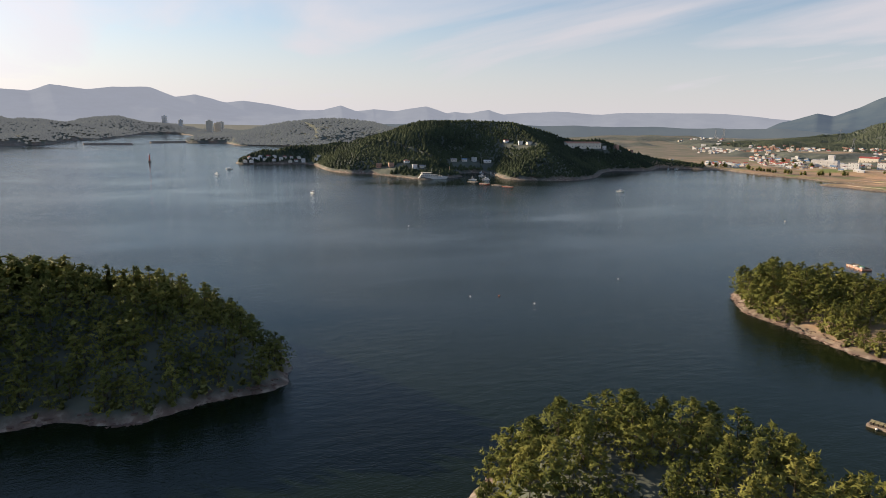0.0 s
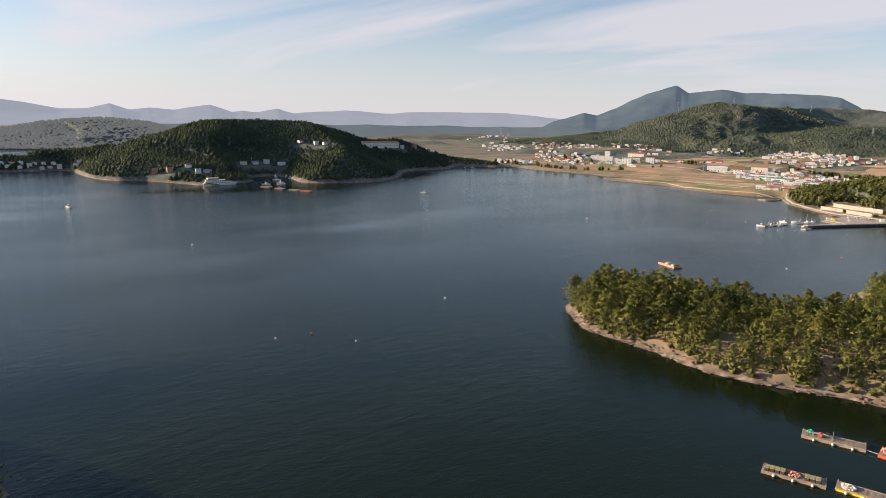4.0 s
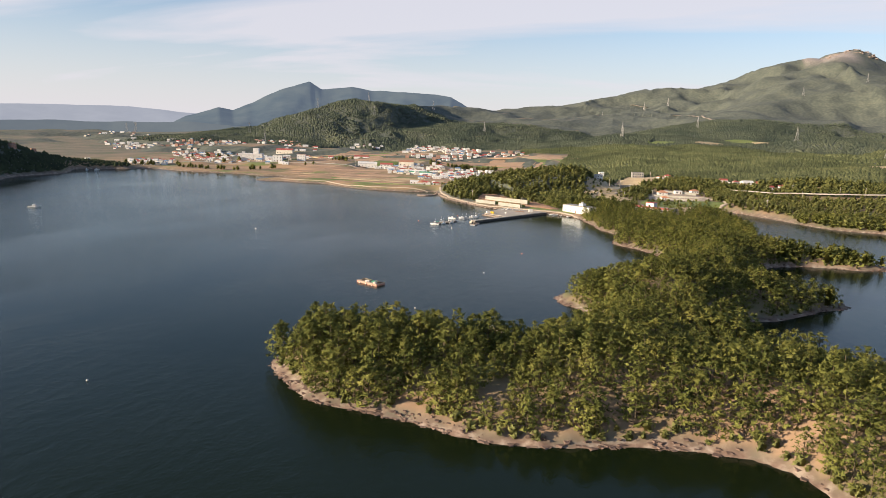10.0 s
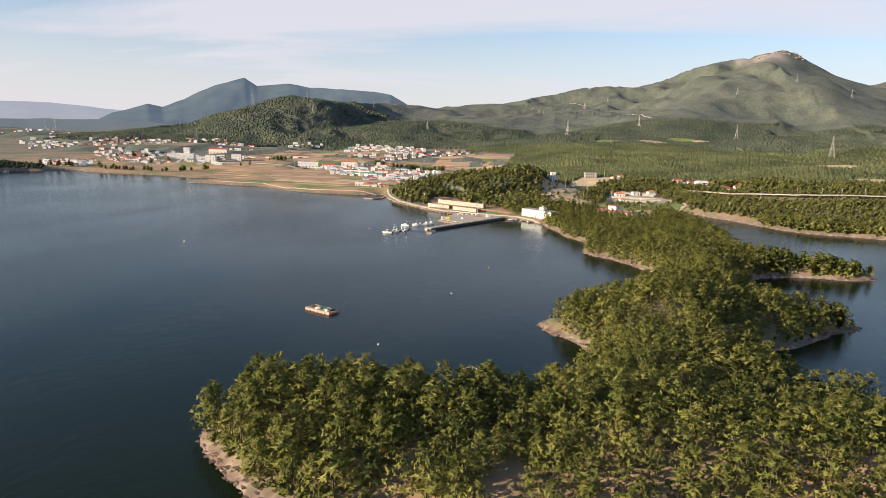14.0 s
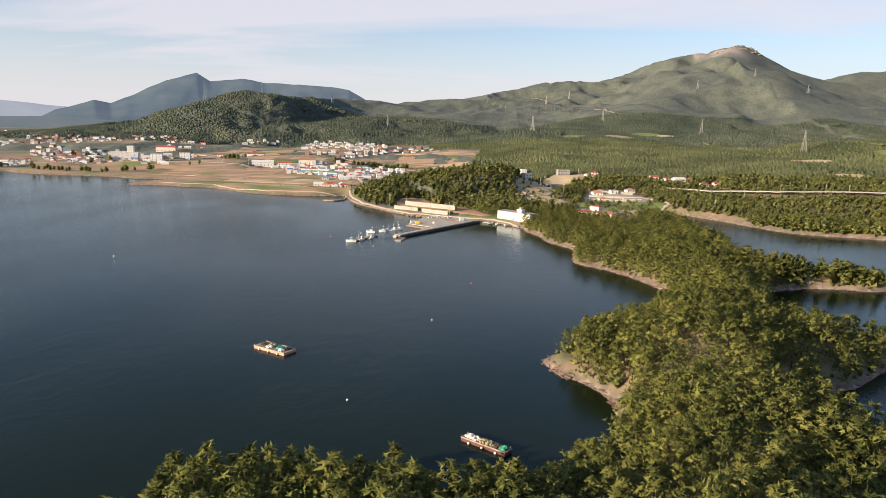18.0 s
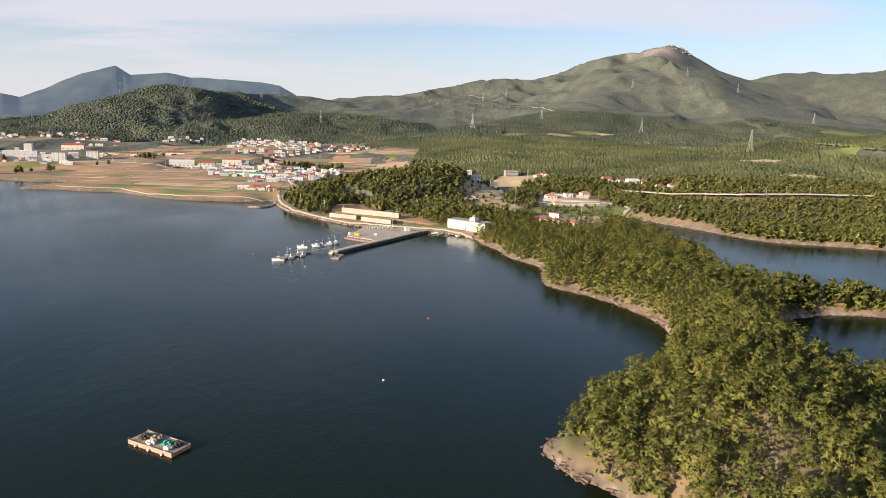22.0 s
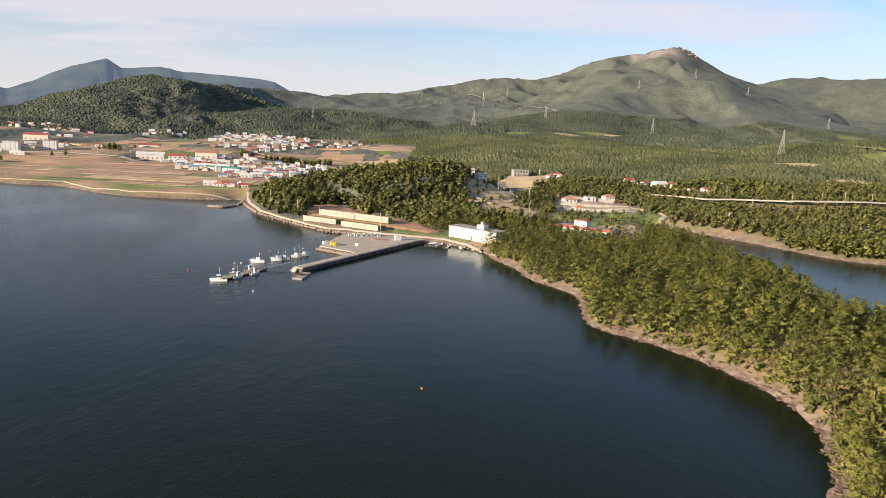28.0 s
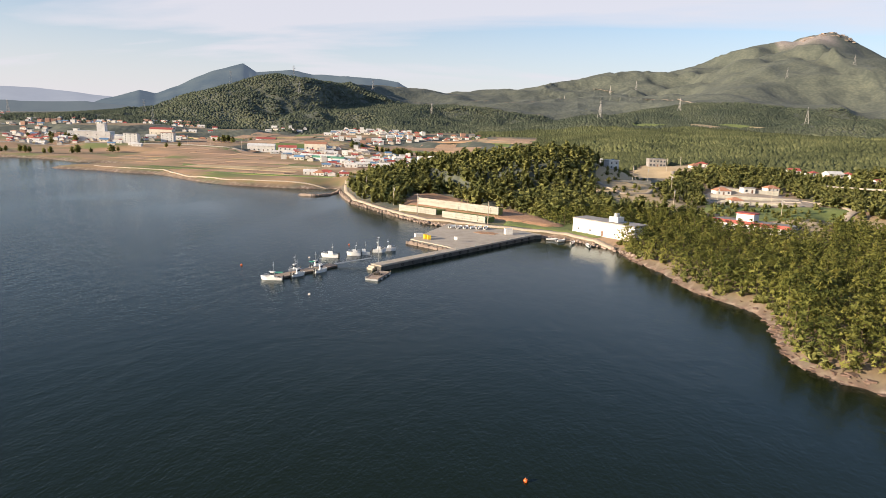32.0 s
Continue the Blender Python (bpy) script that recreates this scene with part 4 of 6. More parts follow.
def drape(name, plan, mat, lift, label, category, step_m=3.0, thick=0.3, kind="structure"):
    """A sheet that lies on the ground over a convex or simple plan."""
    p = np.array(plan, float)
    x0, y0, x1, y1 = *p.min(0), *p.max(0)
    xs, ys = np.arange(x0, x1 + step_m, step_m), np.arange(y0, y1 + step_m, step_m)
    X, Y = np.meshgrid(xs, ys, indexing="ij")
    d = to_shore(np.stack([X.ravel(), Y.ravel()], 1), p).reshape(X.shape) + 0.6 * ripple(X, Y, 5, 2)
    Z = np.array([height_at(a, b) for a, b in zip(X.ravel(), Y.ravel())]).reshape(X.shape) + lift - np.where(d < 0, 1.0, 0.0)
    n = len(ys)
    q = (np.arange(len(xs) - 1)[:, None] * n + np.arange(n - 1)[None]).ravel()
    t = np.concatenate([np.stack([q, q + n, q + n + 1], 1), np.stack([q, q + n + 1, q + 1], 1)])
    t = t[d.ravel()[t].max(1) > 0]
    me = tri_mesh(name, np.stack([X.ravel(), Y.ravel(), Z.ravel()], 1), t, [mat])
    me.polygons.foreach_set("use_smooth", np.ones(len(me.polygons), bool))
    return tagged(new(name, me), label, category, kind=kind)


def ribbon(name, line, width, mat, lift, label, category, height=None, camber=0.12):
    """A road or kerb that follows a line over the ground, with sides."""
    p = np.array(line, float)
    u = np.linspace(0, len(p) - 1, (len(p) - 1) * 6 + 1)
    x, y = np.interp(u, np.arange(len(p)), p[:, 0]), np.interp(u, np.arange(len(p)), p[:, 1])
    dx, dy = np.gradient(x), np.gradient(y)
    s = np.hypot(dx, dy)
    nx_, ny_ = -dy / s * width / 2, dx / s * width / 2
    z = (np.array([height_at(a, b) for a, b in zip(x, y)]) if height is None else np.full(len(x), height)) + lift
    co, n = [], len(x)
    for sx, dz in ((-1, -camber - 0.5), (-1, 0.0), (0, camber), (1, 0.0), (1, -camber - 0.5)):
        co.append(np.stack([x + sx * nx_, y + sx * ny_, z + dz], 1))
    q = (np.arange(4)[:, None] * n + np.arange(n - 1)[None]).ravel()
    t = np.concatenate([np.stack([q, q + 1, q + n + 1], 1), np.stack([q, q + n + 1, q + n], 1)])
    return tagged(new(name, tri_mesh(name, np.concatenate(co), t, [mat])), label, category, kind="structure")


M_CONC = surface("weathered_concrete", (0.31, 0.26, 0.205), (0.50, 0.44, 0.36), 0.35, 0.85, 0, 0.25, 9)
M_CONC_DARK = surface("wet_concrete", (0.035, 0.033, 0.03), (0.12, 0.11, 0.10), 0.5, 0.7, 0, 0.4, 8)
M_WHITE = surface("white_render", (0.52, 0.50, 0.47), (0.74, 0.73, 0.70), 0.3, 0.7, 0, 0.05, 6, 0.5, 0.06)
M_CREAM = surface("cream_render", (0.55, 0.49, 0.40), (0.74, 0.68, 0.58), 0.3, 0.75, 0, 0.05, 6, 0.5, 0.1)
M_BRICK = surface("brick_render", (0.28, 0.15, 0.11), (0.42, 0.26, 0.19), 0.6, 0.85, 0, 0.1, 8, 0.5, 0.1)
M_RED_ROOF = surface("red_tiles", (0.27, 0.05, 0.042), (0.40, 0.105, 0.08), 0.5, 0.7, 0, 0.2, 10, 0.5, 0.2)
M_ORANGE_ROOF = surface("orange_tiles", (0.36, 0.16, 0.09), (0.50, 0.25, 0.15), 0.5, 0.7, 0, 0.2, 10, 0.5, 0.15)
M_BLUE_ROOF = surface("blue_sheet", (0.09, 0.19, 0.33), (0.19, 0.32, 0.48), 0.4, 0.5, 0.1, 0.1, 10, 0.5, 0.2)
M_GREY_ROOF = surface("grey_roof", (0.16, 0.15, 0.14), (0.34, 0.32, 0.30), 0.4, 0.75, 0, 0.15, 10, 0.5, 0.2)
M_GREEN_ROOF = surface("green_sheet", (0.06, 0.20, 0.13), (0.12, 0.32, 0.20), 0.4, 0.6, 0, 0.1, 8)
M_GLASS = plain("window_glass", (0.05, 0.06, 0.075), 0.12, 0.0, 0.3)
M_DOOR = plain("brown_door", (0.16, 0.09, 0.06), 0.5)
M_STEEL = plain("galvanised_steel", (0.42, 0.43, 0.44), 0.45, 0.7)
M_PYLON = plain("pylon_steel", (0.34, 0.33, 0.32), 0.6, 0.2)
M_WOOD = surface("weathered_planks", (0.20, 0.15, 0.11), (0.42, 0.33, 0.26), 1.0, 0.85, 0, 0.4, 8, 0.6, 0.18)
M_RUST = surface("red_hull_paint", (0.42, 0.06, 0.03), (0.62, 0.13, 0.07), 0.8, 0.6, 0, 0.2, 7)
M_HULL = surface("white_hull", (0.70, 0.69, 0.66), (0.86, 0.86, 0.84), 0.8, 0.35, 0, 0.02, 6)
M_DECKBLUE = plain("blue_deck", (0.12, 0.30, 0.42), 0.6)
M_TARP = surface("green_tarpaulin", (0.02, 0.22, 0.13), (0.05, 0.40, 0.24), 1.5, 0.6, 0, 0.4, 6)
M_NET = surface("dark_nets", (0.02, 0.018, 0.015), (0.10, 0.08, 0.06), 3.0, 0.95, 0, 0.8, 5)
M_NETTAN = surface("tan_nets", (0.22, 0.18, 0.09), (0.42, 0.36, 0.20), 3.0, 0.95, 0, 0.8, 5)
M_FLOAT = surface("float_plastic", (0.65, 0.52, 0.46), (0.85, 0.80, 0.74), 3.0, 0.6, 0, 0.1, 4)
M_PINK = surface("pink_floats", (0.55, 0.16, 0.12), (0.80, 0.42, 0.34), 3.0, 0.6, 0, 0.1, 4)
M_ORANGE = plain("orange_buoy", (0.75, 0.14, 0.03), 0.5)
M_YELLOW = plain("yellow_paint", (0.75, 0.52, 0.03), 0.5)
M_TYRE = plain("black_rubber", (0.02, 0.02, 0.02), 0.8)
M_EARTH = surface("cut_earth", (0.29, 0.155, 0.08), (0.50, 0.30, 0.175), 0.10, 0.95, 0, 0.6, 10)
M_GRASS = surface("rough_grass", (0.09, 0.13, 0.03), (0.22, 0.25, 0.07), 0.12, 0.95, 0, 0.5, 14)
M_LANE = surface("tan_lane", (0.27, 0.22, 0.17), (0.40, 0.34, 0.27), 0.3, 0.9, 0, 0.2, 9)
M_BLOCK = surface("cream_blocks", (0.27, 0.265, 0.23), (0.38, 0.37, 0.325), 0.5, 0.85, 0, 0.2, 9, 0.5, 0.08)
M_ASPHALT = surface("grey_lane", (0.20, 0.18, 0.16), (0.36, 0.33, 0.29), 0.3, 0.9, 0, 0.2, 9)
M_SOIL = surface("tilled_soil", (0.30, 0.19, 0.115), (0.46, 0.31, 0.20), 0.05, 0.95, 0, 0.4, 20, 0.6, 0.16)
M_CROP = surface("green_crop", (0.10, 0.15, 0.035), (0.20, 0.25, 0.065), 0.06, 0.95, 0, 0.5, 20, 0.6, 0.25)
M_STRAW = surface("dry_stubble", (0.36, 0.26, 0.14), (0.52, 0.41, 0.25), 0.06, 0.95, 0, 0.4, 20, 0.6, 0.12)

# ---- harbour ----
def along(ax, ay, bx, by):
    """Length and heading in degrees from a to b."""
    return math.hypot(bx - ax, by - ay), math.degrees(math.atan2(by - ay, bx - ax))


def pier():
    n, turn = along(-18.5, 395, -58, 320)
    thing = new("pier")
    thing.matrix_world = pose(-18.5, 395, 0, 0, 0, turn)
    body = part("body", box(0, n, -1.9, 2.3, -4, 1.25, bevel=0.06), M_CONC_DARK, thing, "dark wet concrete sides")
    for k in range(18):                                         # deck bays with joints between
        a = n * k / 18
        part("deck_slab", box(a + 0.02, a + n / 18 - 0.02, -2.0, 2.4, 1.25, 1.55, bevel=0.03), M_CONC, thing, "pale concrete deck bay" if k == 0 else "")
    part("kerb", box(0, n, 2.1, 2.36, 1.55, 1.8, bevel=0.03), M_CONC, thing)
    part("steps", box(n, n + 1.4, -2.2, 0.2, -3, 0.6, box(n, n + 0.7, -2.2, 0.2, -3, 1.1)), M_CONC, thing, "worn concrete landing steps")
    r = random.Random(5)
    for k in range(16):
        a = 4 + n * 0.9 * k / 16 + r.uniform(-1, 1)
        bm = bmesh.new()
        rings = [[bm.verts.new((a + (0.42 + 0.13 * math.cos(q * 1.2566)) * math.cos(p * 0.6283), 2.42 + 0.13 * math.sin(q * 1.2566), 0.75 + (0.42 + 0.13 * math.cos(q * 1.2566)) * math.sin(p * 0.6283)))
                  for q in range(5)] for p in range(10)]
        for p in range(10):
            for q in range(5):
                bm.faces.new((rings[p][q], rings[(p + 1) % 10][q], rings[(p + 1) % 10][(q + 1) % 5], rings[p][(q + 1) % 5]))
        part("tyre_fender", bm, M_TYRE, thing)
    for k in range(7):
        a = 6 + n * 0.88 * k / 7
        part("bollard", rod((a, 1.7, 1.5), (a, 1.7, 2.05), 0.16, rod((a, 1.7, 1.98), (a, 1.7, 2.12), 0.24, None, 8), 8), M_STEEL, thing)
    lamp = part("light_mast", rod((n - 3, -1.8, 1.5), (n - 3, -1.8, 9), 0.09, None, 6, 0.05), M_STEEL, thing)
    part("lamp_head", box(n - 3.3, n - 2.7, -2.0, -1.6, 8.9, 9.1), M_STEEL, lamp)
    tagged(thing, "long concrete pier with dark wet sides reaching into the bay", "pier")


def apron():
    thing = new("quay_apron")
    plan = [(-59, 366.5), (-44.2, 357.2), (-40.6, 353.4), (-21.3, 390), (-14, 396), (-22, 403), (-41, 404.5), (-53, 409)]
    part("fill", slab(plan, -4, 1.3), M_CONC_DARK, thing, "dark wet quay wall")
    inner = [(x * 0.996 - 0.14, y * 0.9996 + 0.1) for x, y in plan]
    part("deck", slab(inner, 1.3, 1.6), M_CONC, thing, "pale dusty concrete yard")
    r = random.Random(8)
    rub = bmesh.new()
    for k in range(46):                                         # rubble foot along the front
        t = k / 45
        cx, cy = -59.6 + 15.4 * t + r.uniform(-0.5, 0.2), 366 - 9.4 * t - r.uniform(0.2, 1.0)
        s = r.uniform(0.35, 0.8)
        box(cx - s, cx + s, cy - s, cy + s, -1, r.uniform(0.4, 1.2), rub, 0.0, s * 0.35)
    part("rubble_foot", rub, M_ROCK, thing, "pale rubble at the foot of the quay")
    part("earth_patch", slab([(-40, 391), (-36, 388), (-31.5, 388.5), (-30, 391), (-33, 393.5), (-38, 393.8)], 1.6, 1.67), M_EARTH, thing, "brown bare earth patch")
    tagged(thing, "broad pale concrete quay yard beside the pier", "quay")


def crate(name, x, y, z, w, d, h, turn, mat, label):
    thing = new(name)
    thing.matrix_world = pose(x, y, z, 0, 0, turn)
    part("body", box(-w / 2, w / 2, -d / 2, d / 2, 0.05, h, bevel=0.04), mat, thing)
    part("lid", box(-w / 2 - 0.04, w / 2 + 0.04, -d / 2 - 0.04, d / 2 + 0.04, h, h + 0.08, bevel=0.02), mat, thing)
    bm = bmesh.new()
    for s in (-1, 1):
        box(-w / 2, w / 2, s * d * 0.3 - 0.08, s * d * 0.3 + 0.08, -0.0, 0.06, bm)
    part("skid", bm, M_WOOD, thing)
    tagged(thing, label, "crate")
    return thing


def hull_mesh(n, w, h, bow=0.35, flare=0.12):
    """A boat's hull: stations from stern to bow, open on top with a rim."""
    bm = bmesh.new()
    st = []
    for k in range(9):
        t = k / 8
        half = w / 2 * (1 - max(0, (t - (1 - bow)) / bow) ** 2.0 * 0.97) * (0.88 + 0.12 * min(1, t * 4))
        sheer = h * (1 + 0.35 * t**2)
        xx = -n / 2 + n * t
        pts = [(xx - 0.1 * (1 - t), 0, -0.25 * h), (xx, half * (1 - flare * 2), 0.0), (xx + 0.06 * n * t, half, sheer), (xx + 0.06 * n * t, half * 0.86, sheer), (xx, half * 0.8, h * 0.55)]
        st.append([[bm.verts.new((x, s * y, z)) for x, y, z in pts] for s in (-1, 1)])
    for a, b in zip(st, st[1:]):
        for s in (0, 1):
            for k in range(4):
                f = (a[s][k], b[s][k], b[s][k + 1], a[s][k + 1])
                bm.faces.new(f if s else f[::-1])
        bm.faces.new((a[0][4], b[0][4], b[1][4], a[1][4]))
    e = st[0]
    bm.faces.new((e[0][0], e[0][1], e[0][2], e[1][2], e[1][1], e[1][0]))
    bmesh.ops.remove_doubles(bm, verts=bm.verts, dist=0.001)
    return bm


def fishing_boat(x, y, turn, n, tarp=False, label="white fishing boat with a blue deck moored at the pontoon", deck=None):
    thing = new("fishing_boat")
    thing.matrix_world = pose(x, y, 0, 0, 0, turn)
    w, h = n * 0.3, 0.8
    part("hull", hull_mesh(n, w, h), M_HULL, thing, "white hull")
    part("deck", box(-n * 0.46, n * 0.3, -w * 0.34, w * 0.34, h * 0.56, h * 0.62), deck or M_DECKBLUE, thing)
    cab = part("cabin", box(-n * 0.12, n * 0.12, -w * 0.26, w * 0.26, h * 0.6, h + 1.35, bevel=0.08, taper=0.12), M_HULL, thing)
    bm = bmesh.new()
    for s in (-1, 1):
        box(-n * 0.09, n * 0.09, s * w * 0.25 - 0.03, s * w * 0.25 + 0.03, h + 0.6, h + 1.1, bm)
    box(n * 0.105, n * 0.125, -w * 0.2, w * 0.2, h + 0.6, h + 1.1, bm)
    part("window", bm, M_GLASS, cab)
    part("cabin_roof", box(-n * 0.15, n * 0.15, -w * 0.29, w * 0.29, h + 1.35, h + 1.45, bevel=0.03), M_HULL, thing)
    mast = part("mast", rod((-n * 0.05, 0, h + 1.4), (-n * 0.05, 0, h + 4.0), 0.05, None, 5), M_STEEL, thing)
    part("yard", rod((-n * 0.05, -0.7, h + 3.2), (-n * 0.05, 0.7, h + 3.2), 0.03, None, 5), M_STEEL, mast)
    rail = bmesh.new()
    for s in (-1, 1):
        for k in range(4):
            px_ = n * (0.12 + 0.09 * k)
            rod((px_, s * w * (0.42 - 0.07 * k), h), (px_, s * w * (0.42 - 0.07 * k), h + 0.7), 0.025, rail, 4)
        rod((n * 0.12, s * w * 0.42, h + 0.7), (n * 0.39, s * w * 0.21, h + 0.7), 0.03, rail, 4)
    part("rail", rail, M_STEEL, thing)
    part("net_heap", box(-n * 0.42, -n * 0.2, -w * 0.25, w * 0.25, h * 0.6, h + 0.25, bevel=0.2, taper=0.25), M_NET, thing)
    if tarp:
        part("awning", box(-n * 0.5, -n * 0.16, -w * 0.4, w * 0.4, h + 1.2, h + 1.32, bevel=0.04), M_TARP, thing, "green awning over the stern")
    part("engine", box(-n * 0.56, -n * 0.5, -0.25, 0.25, 0.1, h + 0.5, bevel=0.06), M_TYRE, thing)
    tagged(thing, label, "boat", "boats of the harbour")
    return thing


def motor_boat(x, y, turn, n):
    thing = new("motor_boat")
    thing.matrix_world = pose(x, y, 0, 0, 0, turn)
    w, h = n * 0.32, 1.0
    part("hull", hull_mesh(n, w, h, 0.45), M_HULL, thing)
    cab = part("cabin", box(-n * 0.2, n * 0.2, -w * 0.32, w * 0.32, h * 0.55, h + 0.95, bevel=0.12, taper=0.25), M_HULL, thing)
    part("windscreen", box(n * 0.12, n * 0.19, -w * 0.28, w * 0.28, h + 0.2, h + 0.85, None, 0.03, 0.06), M_GLASS, cab)
    part("cockpit", box(-n * 0.44, -n * 0.2, -w * 0.3, w * 0.3, h * 0.56, h * 0.66), M_CREAM, thing)
    mast = part("mast", rod((-n * 0.1, 0, h + 0.9), (-n * 0.16, 0, h + 3.4), 0.05, None, 5), M_STEEL, thing)
    part("radar", box(-n * 0.18, -n * 0.1, -0.5, 0.5, h + 2.2, h + 2.35, bevel=0.04), M_HULL, mast)
    rail = bmesh.new()
    for s in (-1, 1):
        rod((n * 0.1, s * w * 0.42, h + 0.65), (n * 0.44, s * w * 0.16, h + 0.8), 0.03, rail, 4)
        for k in range(4):
            rod((n * (0.1 + 0.11 * k), s * w * (0.42 - 0.085 * k), h), (n * (0.1 + 0.11 * k), s * w * (0.42 - 0.085 * k), h + 0.7), 0.025, rail, 4)
    part("bow_rail", rail, M_STEEL, thing)
    part("engine", box(-n * 0.56, -n * 0.48, -0.3, 0.3, 0.0, h + 0.5, bevel=0.08), M_TYRE, thing)
    tagged(thing, "white motor boat with a low cabin at its mooring", "boat", "boats of the harbour")
    return thing


def skiff(x, y, z, turn, n=4.6):
    thing = new("skiff")
    thing.matrix_world = pose(x, y, z + 0.25, 0, 0, turn)
    part("hull", hull_mesh(n, n * 0.32, 0.55, 0.4), M_HULL, thing)
    bm = bmesh.new()
    for k in (-0.25, 0.05):
        box(n * k, n * k + 0.3, -n * 0.13, n * 0.13, 0.36, 0.42, bm)
    part("thwart", bm, M_WOOD, thing)
    part("engine", box(-n * 0.56, -n * 0.5, -0.18, 0.18, 0.0, 0.9, bevel=0.05), M_TYRE, thing)
    tagged(thing, "small white open boat with two thwarts", "boat", "small open boats")


def plank_raft(name, ax, ay, bx, by, width, rim, label, z=0.55, beam=None):
    """A working raft: plank deck on floats, with a rim; x runs from a to b, y to the left."""
    n, turn = along(ax, ay, bx, by)
    thing = new(name)
    thing.matrix_world = pose(ax, ay, 0, 0, 0, turn)
    part("hull", box(0, n, 0.06, width - 0.06, -0.3, z - 0.1, bevel=0.05), rim, thing, "painted float box")
    k, w = 0, 0.42
    while k * w < n - 0.01:
        part("plank", box(k * w + 0.02, min(n, k * w + w) - 0.02, 0, width, z - 0.1, z - 0.02 + 0.015 * (k % 3)), M_WOOD, thing)
        k += 1
    rim_bm = bmesh.new()
    for y0 in (0.0, width - 0.16):
        box(0, n, y0, y0 + 0.16, z, z + 0.14, rim_bm)
    part("rim_beam", rim_bm, beam or M_WOOD, thing)
    for px_, py_ in ((0.2, 0.2), (0.2, width - 0.2), (n - 0.2, 0.2), (n - 0.2, width - 0.2)):
        part("corner_post", rod((px_, py_, z), (px_, py_, z + 0.5), 0.06, None, 6), M_WOOD, thing)
    for k in range(3):
        bm = bmesh.new()
        bmesh.ops.create_icosphere(bm, subdivisions=2, radius=0.3, matrix=Matrix.Translation((n * (0.2 + 0.3 * k), -0.22, 0.2)))
        part("float", bm, M_FLOAT, thing, "", True)
    tagged(thing, label, "raft", "work rafts off the point")
    return thing, n, turn


def heap(name, x, y, z, r, h, mat, seed, label, category, bits=40, bit=0.28):
    """A heap of separate small lumps (nets, floats, baskets)."""
    rr = random.Random(seed)
    bm = bmesh.new()
    for k in range(bits):
        a, d = rr.uniform(0, 2 * math.pi), r * math.sqrt(rr.random())
        top = h * (1 - (d / r) ** 1.5)
        s = bit * rr.uniform(0.7, 1.3)
        m = Matrix.Translation((d * math.cos(a), d * math.sin(a), max(s * 0.7, rr.uniform(0.2, 1) * top))) @ Euler((rr.random() * 3, rr.random() * 3, 0)).to_matrix().to_4x4() @ Matrix.Diagonal((s, s, s * 0.8, 1))
        bmesh.ops.create_icosphere(bm, subdivisions=1, radius=1.0, matrix=m)
    ob = part(name, bm, mat)
    ob.location = (x, y, z)
    return tagged(ob, label, category)


def basket_row(x, y, z, turn, nx_, ny_, mat, label):
    """Stacked square net baskets, each a thing."""
    first = None
    for i in range(nx_):
        for j in range(ny_):
            m = pose(x, y, z, 0, 0, turn) @ pose(i * 0.95, j * 0.95, 0, 0, 0, (i * 7 + j * 13) % 9 - 4)
            if first is None:
                first = new("net_basket")
                part("body", box(-0.42, 0.42, -0.42, 0.42, 0, 0.62, bevel=0.08, taper=0.05), mat, first)
                part("hoop", box(-0.45, 0.45, -0.45, 0.45, 0.6, 0.68, bevel=0.05), M_NETTAN, first)
                tagged(first, label, "basket", "net baskets on the rafts")
                first.matrix_world = m
            else:
                copy_thing(first, m)


pier()
apron()
crate("white_store_box", -57.0, 371.2, 1.6, 3.0, 1.6, 1.3, 32, M_WHITE, "white storage box at the edge of the quay")
crate("yellow_bin", -54.0, 368.8, 1.6, 1.2, 1.2, 1.5, 30, M_YELLOW, "yellow bin on the concrete quay")
crate("yellow_bin", -52.5, 368.0, 1.6, 1.2, 1.2, 1.4, 24, M_YELLOW, "yellow bin on the concrete quay")
crate("white_container", -26.5, 391.5, 1.6, 2.8, 2.2, 2.2, 25, M_WHITE, "white metal container at the root of the pier")
for k in range(6):
    skiff(-49.5 + 2.6 * k, 398.0 + 0.6 * k, 1.6, 75 + 9 * (k % 3) - 5, 4.8)
for k, (x, y) in enumerate(((-10, 393.5), (-6.5, 391.6), (-2, 389), (3.5, 385))):
    skiff(x, y, 0.0, 15 + 30 * k, 4.2)
sign = new("quay_sign")
sign.location = (-42.5, 366, 1.6)
part("post", rod((0, 0, 0), (0, 0, 1.0), 0.05), M_STEEL, sign)
part("board", box(-0.6, 0.6, -0.05, 0.05, 0.9, 2.0, bevel=0.02), M_WHITE, sign)
tagged(sign, "small white board on a post at the quay", "sign")

# pontoon, gangway and moored boats
for k, (x, y, n) in enumerate(((-72.4, 317.4, 7), (-75.6, 310.2, 7), (-78.7, 303.2, 7))):
    thing = new("pontoon")
    thing.matrix_world = pose(x, y, 0, 0, 0, 66)
    part("float_box", box(-n / 2, n / 2, -1.6, 1.6, -0.3, 0.45, bevel=0.05), M_CONC_DARK, thing)
    for j in range(10):
        part("plank", box(-n / 2 + n * j / 10 + 0.02, -n / 2 + n * (j + 1) / 10 - 0.02, -1.7, 1.7, 0.45, 0.56), M_WOOD, thing)
    tagged(thing, "floating pontoon decked with weathered planks", "pontoon", "pontoons off the pier")
n, turn = along(-70.6, 320.6, -61.5, 327.5)
gang = new("gangway")
gang.matrix_world = pose(-70.6, 320.6, 0.6, 0, -6, turn)
part("deck", box(0, n, -0.6, 0.6, 0.0, 0.12), M_STEEL, gang)
